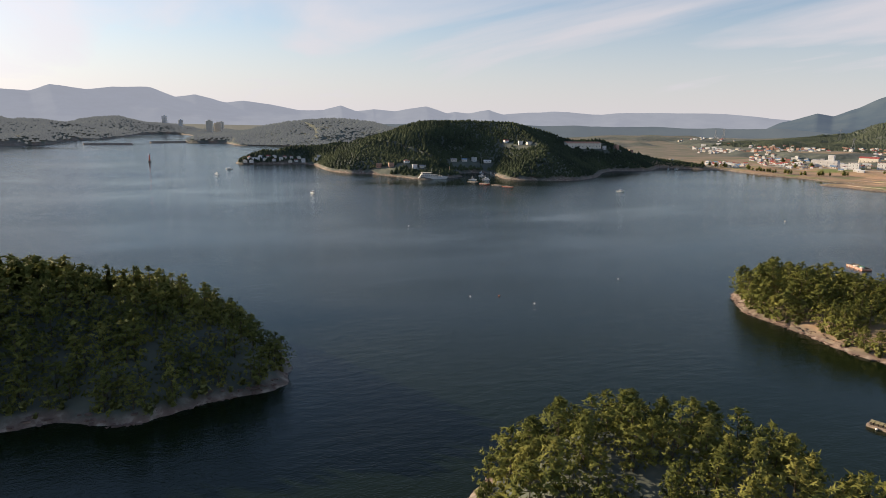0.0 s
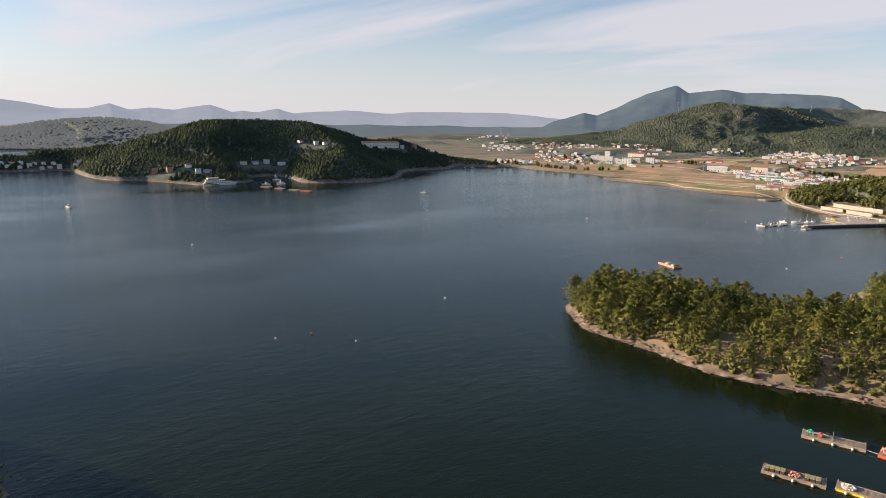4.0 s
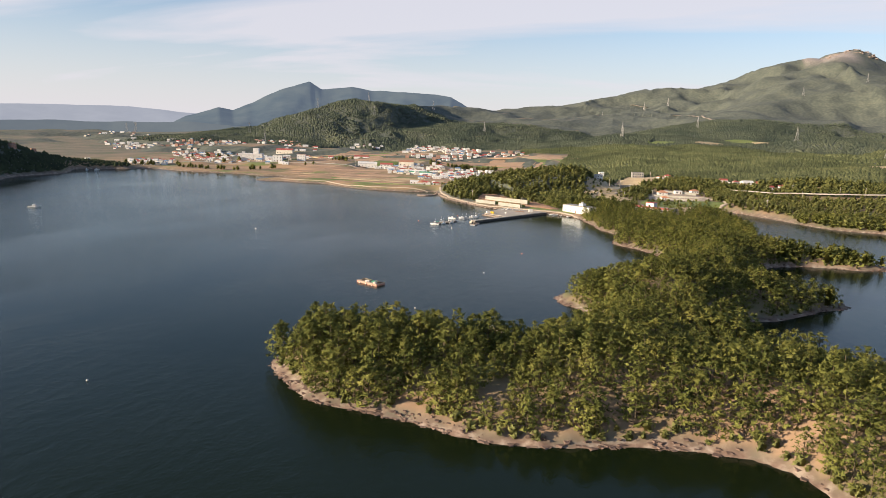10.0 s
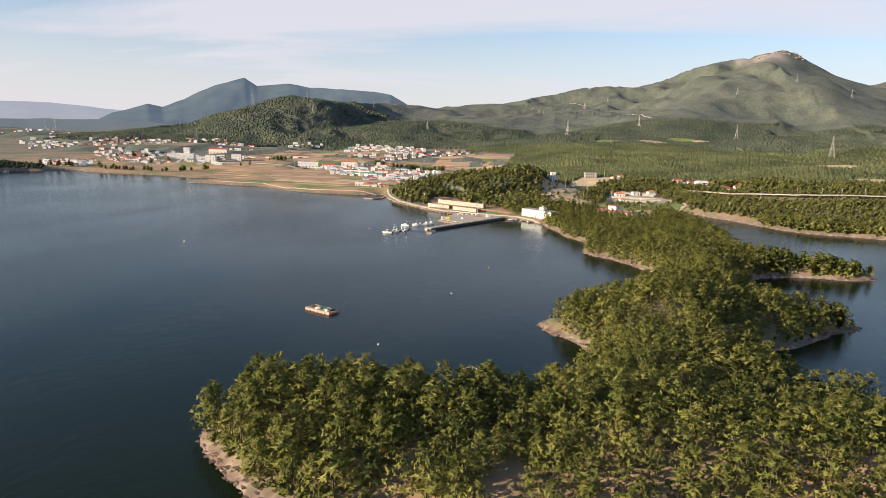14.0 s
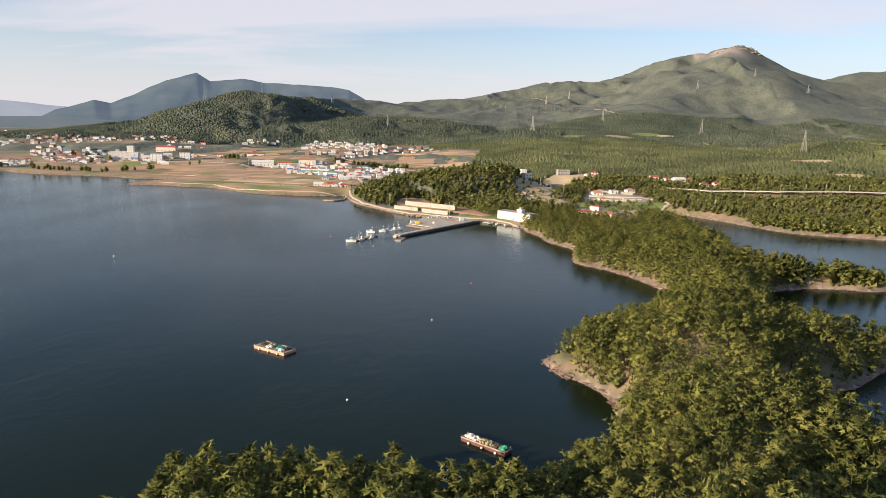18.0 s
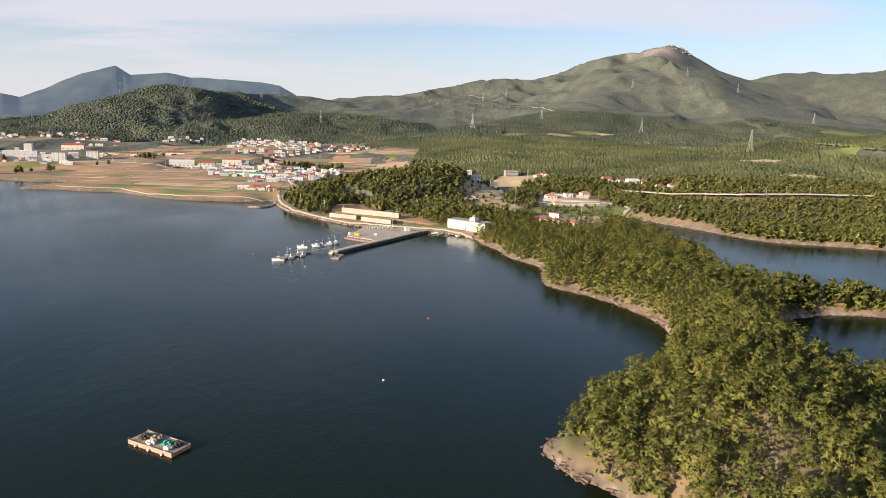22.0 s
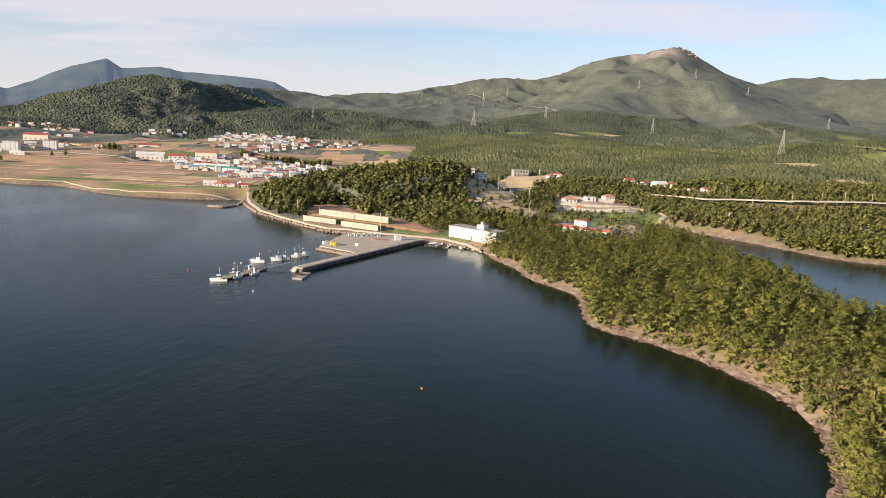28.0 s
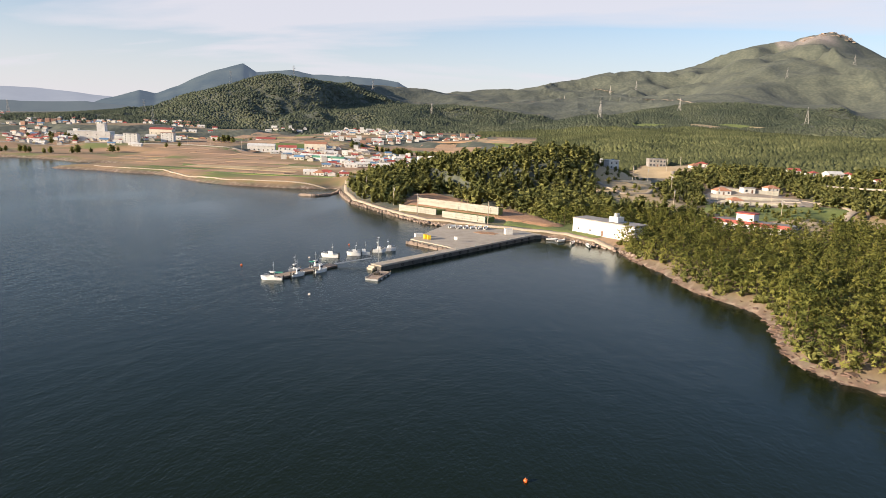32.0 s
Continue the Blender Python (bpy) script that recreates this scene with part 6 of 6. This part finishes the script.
pole = new("utility_pole")
part("post", rod((0, 0, -0.8), (0, 0, 9.5), 0.17, None, 6, 0.11), M_CONC, pole)
part("cross_arm", box(-0.9, 0.9, -0.06, 0.06, 8.6, 8.75), M_STEEL, pole)
part("transformer", rod((0.32, 0, 7.0), (0.32, 0, 8.0), 0.22, None, 8), M_STEEL, pole)
tagged(pole, "grey concrete utility pole with a cross-arm", "pole", "utility poles")
SPOTS = [(-88, 450), (-71, 428), (-37, 411), (-110, 476), (92, 471), (70, 504), (45, 479), (206, 592), (204, 541), (163, 476), (40, 562), (30, 545), (62, 655), (72, 660), (50, 530), (100, 520), (240, 560), (262, 562), (280, 565),
         (300, 566), (-190, 640), (-230, 735), (-300, 770), (-340, 785), (-380, 795), (-410, 800), (-440, 770), (-640, 660), (-620, 660), (-600, 665), (-595, 130), (-630, 215), (-620, 240), (-560, 160)]
for k, (x, y) in enumerate(SPOTS):
    m = pose(x, y, height_at(x, y) + 0.2, 0, 0, 37 * k % 180)
    if k == 0:
        pole.matrix_world = m
    else:
        copy_thing(pole, m)

# ---- fields, lanes and village trees ----
drape("hamlet_terrace", HAMLET, M_STRAW, 0.25, "dry terraced ground round the hillside houses", "ground", 4.0)
drape("building_plot", PLOTS, M_LANE, 0.35, "bare levelled building plots on terraces", "ground", 3.0)
drape("meadow", MEADOW, M_GRASS, 0.3, "bright green meadow beside the lagoon", "grass", 3.0)
drape("works_yard", [(50, 426), (86, 404), (98, 420), (110, 470), (84, 458), (64, 448)], M_STRAW, 0.25, "pale yard round the red-roofed works", "yard", 3.0)
drape("hamlet_verge", HAMLET_FRONT, M_STRAW, 0.25, "rough dry grass below the hillside houses", "grass", 3.0)
for k, (cx, cy, a, b) in enumerate(SLOPE_FIELDS):
    plan = [(cx + 0.95 * a * math.cos(q * 0.4488), cy + 0.95 * b * math.sin(q * 0.4488)) for q in range(14)]
    mat = M_EARTH if k == 6 else (M_STRAW, M_GRASS)[k % 2]
    drape("hill_clearing", plan, mat, 1.8, "bare orange cutting in the wooded slope" if k == 6 else "pale clearing of dry grass high in the wooded slope", "clearing", max(3.0, a / 6))
for line in ([(38, 2637), (70, 2615), (102, 2596)], [(174, 2202), (205, 2210), (237, 2205), (252, 2060), (265, 1905)]):
    ribbon("road", line, 9, M_LANE, 2.0, "pale forest road cut across the mountain flank", "road")
for ax, ay, bx, by, h in ((69, 522, 112, 515, 1.5), (73, 540, 118, 535, 1.8), (80, 560, 113, 556, 1.6), (16, 528, 40, 540, 1.2), (24, 560, 50, 572, 1.4), (40, 610, 66, 620, 1.4)):
    retaining_wall(ax, ay, bx, by, height_at((ax + bx) / 2, (ay + by) / 2) + 0.1, h, 2.5)
ribbon("road", [(10, 522), (22, 508), (36, 516), (44, 540), (38, 556)], 3.0, M_LANE, 0.45, "pale lane below the hamlet", "road")
ribbon("road", [(70, 528), (92, 526), (116, 526)], 3.0, M_CONC, 0.7, "pale concrete way between the plots", "road")
ribbon("road", [(112, 478), (118, 490), (128, 497), (136, 506), (134, 520), (120, 534)], 4, M_LANE, 0.5, "pale lane crossing the head of the lagoon", "road")
ribbon("road", [(26, 532), (36, 556), (60, 600), (66, 650)], 3.5, M_LANE, 0.45, "pale lane climbing through the hamlet", "road")
ribbon("road", [(150, 596), (164, 590), (183, 574), (210, 568), (236, 558), (260, 560), (300, 566), (380, 570)], 7, M_CONC, 3.5, "raised pale road with barriers behind the lagoon", "road")
ribbon("road", [(-640, 700), (-560, 735), (-470, 775), (-400, 790), (-320, 780), (-240, 745), (-180, 700), (-150, 640), (-142, 560)], 6, M_ASPHALT, 0.4, "grey village road beside the fields", "road")
ribbon("road", [(-150, 530), (-190, 527), (-216, 527), (-250, 540), (-286, 567), (-312, 566), (-345, 572)], 2.2, M_LANE, 0.25, "dry earth dyke path along the shore", "path")
r = random.Random(21)
made = 0
for j in range(16):                                             # parcels in bands that follow the shore
    yy = 552 + j * (13 + 1.5 * j)
    x = -365 - 6 * j
    while x < -150 + 4 * j:
        w = r.uniform(26, 62)
        y0, y1 = yy + 0.02 * (x + 250), yy + 12 + 1.5 * j + 0.02 * (x + 250)
        if height_at(x + w / 2, y0) > 1.2 and height_at(x, y0) > 1.2 and height_at(x + w, y0) > 1.2 and not any(x - 6 < p < x + w + 6 and y0 - 6 < q < y1 + 6 for p, q in TAKEN):
            mat = r.choice((M_CROP, M_CROP, M_STRAW, M_SOIL)) if j < 3 else r.choice((M_SOIL, M_SOIL, M_SOIL, M_SOIL, M_STRAW, M_CROP))
            zs = [height_at(px_, py_) for px_, py_ in ((x, y0), (x + w, y0), (x + w, y1), (x, y1))]
            bm = bmesh.new()
            sk = 0.12 * (y1 - y0)
            quad_ = [(x + 0.2, y0 + 0.3), (x + w - 0.2, y0 + 0.3 + 0.02 * w), (x + w - 0.2 + sk, y1 - 0.1 + 0.02 * w), (x + 0.2 + sk, y1 - 0.1)]
            lo = [bm.verts.new((px_, py_, zz - 1.0)) for (px_, py_), zz in zip(quad_, zs)]
            hi = [bm.verts.new((px_, py_, zz + 0.16 + 0.03 * (made % 3))) for (px_, py_), zz in zip(quad_, zs)]
            bm.faces.new(hi)
            for k in range(4):
                bm.faces.new((lo[k], lo[(k + 1) % 4], hi[(k + 1) % 4], hi[k]))
            ob = part("field", bm, mat)
            tagged(ob, {M_CROP: "green strip field on the plain", M_SOIL: "brown tilled strip field on the plain", M_STRAW: "straw-coloured stubble strip on the plain"}[mat], "field", "strip fields of the plain", "structure")
            made += 1
        x += w + r.uniform(0.2, 1.2)
for j in range(9):                                              # broader fields behind the village
    for k in range(8):
        x, y = -560 + k * 62 + 9 * j, 860 + 30 * j + r.uniform(-4, 4)
        w, h = r.uniform(38, 58), r.uniform(18, 27)
        if any(x - 4 < p < x + w + 4 and y - 4 < q < y + h + 4 for p, q in TAKEN) or height_at(x + w / 2, y + h / 2) > 26:
            continue
        mat = r.choice((M_SOIL, M_SOIL, M_STRAW, M_CROP, M_SOIL))
        zs = [height_at(px_, py_) for px_, py_ in ((x, y), (x + w, y), (x + w, y + h), (x, y + h))]
        bm = bmesh.new()
        hi = [bm.verts.new((px_, py_, zz + 0.3)) for (px_, py_), zz in zip(((x, y), (x + w, y), (x + w, y + h), (x, y + h)), zs)]
        lo = [bm.verts.new(v.co - Vector((0, 0, 2))) for v in hi]
        bm.faces.new(hi)
        for i in range(4):
            bm.faces.new((lo[i], lo[(i + 1) % 4], hi[(i + 1) % 4], hi[i]))
        tagged(part("field", bm, mat), {M_CROP: "green field behind the village", M_SOIL: "brown tilled field behind the village", M_STRAW: "pale stubble field behind the village"}[mat], "field", "fields behind the village", "structure")


LEAFY = [pine(80 + s, 7.0, 3.2, 0.16, 22, 3, 4, 1.2, 0.75, 2.4, (3, 4), 0.5) for s in range(3)]
leafy = [(tri_mesh("trunk", co, tri[:w], [M_BARK]), tri_mesh("crown", co, tri[w:], [M_LEAF], None, True, soft)) for co, tri, w, soft in LEAFY]
r = random.Random(31)


def village_tree(x, y, s=1.0):
    thing = new("village_tree")
    thing.matrix_world = pose(x, y, height_at(x, y), 0, 0, r.uniform(0, 360)) @ Matrix.Scale(s, 4)
    for nm, data in zip(("trunk", "crown"), leafy[r.randrange(3)]):
        new(nm, data).parent = thing
    tagged(thing, "leafy green tree between village houses and fields", "tree", "trees of the village")


for line, n in (([(-545, 664), (-500, 655), (-460, 660), (-440, 690), (-425, 735), (-400, 760)], 26), ([(-640, 652), (-600, 676), (-560, 700)], 10), ([(-395, 838), (-370, 832)], 9), ([(-440, 955), (-330, 970)], 16),
                ([(-240, 842), (-222, 850), (-190, 868), (-160, 880), (-145, 860)], 34), ([(-200, 860), (-150, 850)], 16), ([(-560, 760), (-470, 800)], 10), ([(-720, 890), (-610, 940)], 14), ([(-150, 700), (-120, 720)], 8)):
    p = np.array(line, float)
    for k in range(n):
        u = r.random() * (len(p) - 1)
        x, y = np.interp(u, np.arange(len(p)), p[:, 0]) + r.uniform(-8, 8), np.interp(u, np.arange(len(p)), p[:, 1]) + r.uniform(-6, 6)
        if all((x - a) ** 2 + (y - b) ** 2 > 49 for a, b in TAKEN):
            village_tree(x, y, r.uniform(0.6, 1.15))

M_FADED = surface("faded_red_paint", (0.36, 0.13, 0.08), (0.62, 0.36, 0.27), 0.5, 0.7, 0, 0.2, 7)
M_MAROON = plain("maroon_paint", (0.10, 0.035, 0.035), 0.6)

# ---- rafts off the point, the barge and the moored work boat ----
a, n, turn = plank_raft("work_raft", 52.8, -43.0, 64.8, -40.4, 3.6, M_WOOD, "grey plank work raft with winch gear and a green cover")
m = a.matrix_world.copy()


def on(m, x, y, z=0.56):
    return m @ Vector((x, y, z))


p = on(m, 1.8, 2.6)
heap("tarpaulin_heap", *p, 0.75, 0.7, M_TARP, 2, "crumpled green tarpaulin on the raft", "tarpaulin", 16, 0.32)
gear = new("winch_gear")
gear.matrix_world = m @ pose(3.2, 1.9, 0.56)
part("beam", box(-1.6, 2.8, -0.12, 0.12, 0.3, 0.55, bevel=0.03), M_STEEL, gear)
part("drum", rod((0.4, -0.6, 0.45), (0.4, 0.6, 0.45), 0.4, None, 12), M_RUST, gear)
part("frame", rod((2.8, -0.5, 0), (2.8, -0.5, 1.5), 0.08, rod((2.8, 0.5, 0), (2.8, 0.5, 1.5), 0.08, rod((2.8, -0.5, 1.5), (2.8, 0.5, 1.5), 0.08))), M_STEEL, gear)
part("boom", rod((-1.4, 0.4, 0.4), (1.9, -0.7, 0.9), 0.09), M_WOOD, gear)
part("engine_box", box(1.4, 2.2, 0.5, 1.2, 0, 0.8, bevel=0.05), M_TYRE, gear)
tagged(gear, "rusty winch with beams standing on the raft", "winch")
a2, n, turn = plank_raft("red_raft", 67.0, -40.8, 77.2, -40.2, 4.6, M_RUST, "plank raft with bright red painted sides", 0.55, M_RUST)
p = on(a2.matrix_world, 1.4, 2.9)
heap("float_heap", *p, 1.25, 0.9, M_PINK, 4, "pink and white net floats heaped on the red raft", "floats", 60, 0.24)
p = on(a2.matrix_world, 9.0, 1.6)
heap("rope_coil", *p, 0.5, 0.3, M_FLOAT, 6, "pale coil of rope on the red raft", "rope", 14, 0.2)
a3, n, turn = plank_raft("work_raft", 78.4, -39.6, 88.0, -38.4, 4.2, M_WOOD, "plain grey plank raft moored in line")
a4, n, turn = plank_raft("work_raft", 52.6, -66.0, 63.6, -63.4, 3.2, M_WOOD, "plank raft stacked with net baskets and floats")
basket_row(*on(a4.matrix_world, 0.9, 0.9), turn, 4, 2, M_NET, "dark square net basket on the raft")
basket_row(*on(a4.matrix_world, 8.0, 0.9), turn, 3, 2, M_NET, "dark square net basket on the raft")
heap("float_heap", *on(a4.matrix_world, 5.6, 1.6), 1.2, 0.8, M_PINK, 14, "pink and white net floats heaped amid the baskets", "floats", 60, 0.22)
a5, n, turn = plank_raft("work_raft", 64.8, -62.4, 74, -61, 3.2, M_YELLOW, "plank raft with yellow sides near the point")
heap("float_heap", *on(a5.matrix_world, 2.0, 1.5), 1.2, 0.7, M_FLOAT, 24, "pale yellow floats heaped on the raft", "floats", 40, 0.22)
for (x0, y0), (x1, y1) in (((64.8, -40.0), (67.0, -40.2)), ((77.2, -39.8), (78.4, -39.2))):
    tagged(part("mooring_rope", rod((x0, y0, 0.5), (x1, y1, 0.5), 0.05), M_FLOAT), "pale rope tied between two rafts", "rope")

b1, n, turn = plank_raft("barge", -62.6, 113.6, -51.6, 108.4, 5.0, M_FADED, "flat plank barge loaded with nets and gear", 0.8)
for k, (x, y, mat, nm, s) in enumerate(((2.0, 2.6, M_NET, "net_heap", 1.2), (4.6, 3.2, M_NETTAN, "net_heap", 1.2), (5.2, 1.4, M_FLOAT, "float_heap", 0.9), (8.2, 2.6, M_TARP, "tarpaulin_heap", 1.1), (10.4, 3.4, M_NET, "net_heap", 0.9), (10.0, 1.2, M_FLOAT, "float_heap", 0.7))):
    heap(nm, *on(b1.matrix_world, x, y, 0.8), s, 0.8, mat, 50 + k, {"net_heap": "heap of fishing nets on the barge", "float_heap": "pale floats piled on the barge", "tarpaulin_heap": "green tarpaulin over gear on the barge"}[nm], nm.split("_")[0], 34, 0.3)

b2, n, turn = plank_raft("work_boat", 3.0, 64.4, 12.6, 58.6, 2.6, M_MAROON, "dark red flat work boat loaded with nets", 0.8)
for k, (x, mat, nm) in enumerate(((1.5, M_FLOAT, "float_heap"), (3.0, M_FLOAT, "float_heap"), (5.0, M_NETTAN, "net_heap"), (6.6, M_NETTAN, "net_heap"), (8.4, M_NET, "net_heap"), (10.2, M_TARP, "tarpaulin_heap"))):
    heap(nm, *on(b2.matrix_world, x, 1.3, 0.8), 0.95, 0.8, mat, 70 + k, {"net_heap": "tan heap of fishing nets on the work boat", "float_heap": "white floats piled on the work boat", "tarpaulin_heap": "green tarpaulin on the work boat"}[nm], nm.split("_")[0], 34, 0.27)

# buoys
for k, (x, y, s, mat) in enumerate(((-15, 153, 0.3, M_FLOAT), (-26, 81, 0.3, M_FLOAT), (-6, 211, 0.3, M_ORANGE), (-82, -92, 0.3, M_FLOAT), (-79, -81, 0.3, M_ORANGE), (-64, -75, 0.3, M_FLOAT), (-83, -17, 0.3, M_FLOAT), (-178, 228, 0.5, M_FLOAT),
                                    (-96, 312, 0.3, M_ORANGE), (-65, 287, 0.3, M_FLOAT), (-82, 329, 0.3, M_FLOAT), (-78, 355, 0.3, M_ORANGE), (-245, -41, 0.5, M_FLOAT))):
    thing = new("buoy")
    thing.location = (x, y, 0)
    bm = bmesh.new()
    bmesh.ops.create_icosphere(bm, subdivisions=2, radius=s, matrix=Matrix.Translation((0, 0, s * 0.5)))
    part("float", bm, mat, thing, "", True)
    part("eye", rod((0, 0, s * 1.4), (0, 0, s * 1.75), s * 0.14), M_STEEL, thing)
    tagged(thing, "orange mooring buoy on the water" if mat is M_ORANGE else "white mooring buoy on the water", "buoy", "mooring buoys")

# restaurant ship, landing rafts and boats below the western hill
ship = new("restaurant_ship")
ship.matrix_world = pose(-541, 128, 0, 0, 0, 76) @ Matrix.Scale(0.62, 4)
part("hull", hull_mesh(52, 13, 3.2, 0.25), M_HULL, ship)
for k, (a, b, w) in enumerate(((-24, 16, 5.4), (-22, 6, 5.0), (-19, -4, 4.4))):
    dk = part("deck_house", box(a, b, -w, w, 2.4 + 2.9 * k, 5.2 + 2.9 * k, bevel=0.2), M_WHITE, ship)
    for s in (-1, 1):
        for j in range(8):
            x = a + (b - a) * (j + 0.5) / 8
            part("window", box(x - 1.0, x + 1.0, s * w - 0.06, s * w + 0.06, 3.2 + 2.9 * k, 4.5 + 2.9 * k), M_GLASS, dk)
    part("deck_edge", box(a - 1, b + 3, -w - 0.7, w + 0.7, 5.2 + 2.9 * k, 5.4 + 2.9 * k), M_CREAM, ship)
part("mast", rod((-2, 0, 8), (-2, 0, 20), 0.15, None, 6, 0.08), M_STEEL, ship)
part("mast", rod((14, 0, 5), (14, 0, 17), 0.15, None, 6, 0.08), M_STEEL, ship)
tagged(ship, "large white restaurant ship moored at the far shore", "ship")
for k, (x, y) in enumerate(((-501, 150), (-480, 152), (-462, 156), (-448, 160))):
    plank_raft("landing_raft", x, y, x + 9, y + 4, 6, (M_WOOD, M_RUST, M_WOOD, M_ORANGE)[k], "plank landing raft off the western shore")
for k, (x, y) in enumerate(((-436, -42), (-374, 251), (-520, 168), (-515, 182), (-528, 190), (-575, 232), (-590, 236), (-600, 228), (-638, -86), (-704, -60), (-560, 205), (-612, 580), (-618, 570))):
    fishing_boat(x, y, 25 * k, 8.5, label="small white fishing boat out on the bay" if k < 2 else "white fishing boat lying off the western shore")
beacon = new("beacon")
beacon.location = (-840, -135, 0)
part("base", box(-2.2, 2.2, -2.2, 2.2, -2, 1.6, bevel=0.3, taper=0.4), M_CONC_DARK, beacon)
part("tower", rod((0, 0, 1.6), (0, 0, 9), 1.0, None, 10, 0.6), M_RUST, beacon)
part("lantern", rod((0, 0, 9), (0, 0, 10.6), 0.8, None, 8), M_STEEL, beacon)
tagged(beacon, "dark red sea beacon on a concrete base", "beacon")
for (x0, y0), (x1, y1) in (((-1328, -207), (-1340, -119)), ((-1421, -81), (-1462, -3))):
    n, turn = along(x0, y0, x1, y1)
    thing = new("breakwater")
    thing.matrix_world = pose(x0, y0, 0, 0, 0, turn)
    part("mound", box(0, n, -5, 5, -3, 2.2, bevel=0.4, taper=2.2), M_ROCK, thing)
    part("crown_wall", box(1, n - 1, 0.5, 1.6, 2.0, 3.4, bevel=0.1), M_CONC, thing)
    tagged(thing, "long low stone breakwater off the far shore", "breakwater")

# ---- rocks and scrub along the wooded shores ----
def shore_points(gap, lo, hi, seed):
    r = np.random.default_rng(seed)
    x, y, z, d, r2 = scatter(-120, 190, -275, 385, gap, seed)
    ok = (d > lo) & (d < hi)
    return x[ok], y[ok], z[ok], r2


x, y, z, r2 = shore_points(0.9, -0.4, 2.4, 41)
keep = r2.random(len(x)) < 0.42 * (0.45 + 0.9 * (ripple(x, y, 16, 2) > -0.1))
x, y, z = x[keep], y[keep], z[keep]
temps = []
for k in range(5):
    bm = bmesh.new()
    bmesh.ops.create_cube(bm, size=1.5)
    q = random.Random(k)
    for v in bm.verts:
        v.co = Vector((v.co.x * q.uniform(0.5, 1.5), v.co.y * q.uniform(0.4, 1.2), v.co.z * q.uniform(0.14, 0.36)))
    bmesh.ops.triangulate(bm, faces=bm.faces)
    bm.verts.index_update()
    temps.append((np.array([v.co[:] for v in bm.verts]), np.array([[v.index for v in f.verts] for f in bm.faces]), 0))
    bm.free()
M_CRAG = surface("summit_rock", (0.15, 0.12, 0.10), (0.36, 0.29, 0.25), 0.05, 0.9, 0, 0.6, 8, 0.7)
M_SHORE = surface("shore_boulders", (0.07, 0.042, 0.034), (0.25, 0.17, 0.13), 0.16, 0.9, 0, 0.6, 14, 0.7)
co, tri, idx, soft = planted(temps, np.stack([x, y, z + 0.05], 1), r2.uniform(0.25, 0.95, len(x)) ** 1.2, 5)
tagged(new("shore_rocks", tri_mesh("shore_rocks", co, tri, [M_SHORE], None, False)), "reddish-brown broken rocks along the waterline", "rocks", kind="stuff")

r3 = np.random.default_rng(61)
x, off = r3.uniform(785, 950, 46), r3.uniform(-6, 62, 46) ** 1.0
y = np.interp(x, [785, 950], [3006, 2988]) - off
co, tri, idx, soft = planted(temps, np.stack([x, y, np.array([height_at(a, b) for a, b in zip(x, y)]) - 1], 1), r3.uniform(5, 11, 46), 9)
tagged(new("summit_crags", tri_mesh("summit_crags", co, tri, [M_CRAG], None, False)), "bare pinkish-grey crags on the mountain top", "rocks", kind="stuff")

x, y, z, r2 = shore_points(2.6, 1.6, 4.4, 43)
keep = (r2.random(len(x)) < 0.75) & ~clearings(x, y)
x, y, z = x[keep], y[keep], z[keep]
temps = [pine(200 + s, 2.1, 1.4, 0.02, 9, 2, 3, 0.75, 0.7, 2.2, (2, 3)) for s in range(4)]
co, tri, idx, soft = planted(temps, np.stack([x, y, z - 0.1], 1), r2.uniform(0.5, 1.2, len(x)), 6)
tagged(new("shore_scrub", tri_mesh("shore_scrub", co, tri, [M_BARK, M_LEAF], idx, True, soft)), "low green scrub at the edge of the rocks", "scrub", kind="stuff")

x, y, z, d, r2 = scatter(-150, 130, 395, 600, 4.2, 47)
walls = to_shore(np.stack([x, y], 1), np.array(TERRACES, float))
bare = np.maximum(to_shore(np.stack([x, y], 1), np.array(CUT_SLOPE, float)), to_shore(np.stack([x, y], 1), np.array(WORKS, float)))
keep = (d > 8) & (walls < 0) & (bare < -1) & (r2.random(len(x)) < 0.55 * (ripple(x, y, 14, 2) > -0.25)) & ((x < -8) | (clearings(x, y) & (y > 440) & (to_shore(np.stack([x, y], 1), np.array(PLOTS, float)) < 0)))
keep &= ~((x > -30) & (x < 40) & (y < 425))
x, y, z = x[keep], y[keep], z[keep]
co, tri, idx, soft = planted(temps, np.stack([x, y, z - 0.1], 1), r2.uniform(0.45, 1.3, len(x)), 8)
tagged(new("bank_scrub", tri_mesh("bank_scrub", co, tri, [M_BARK, M_LEAF], idx, True, soft)), "rough green scrub on the banks above the lane", "scrub", kind="stuff")
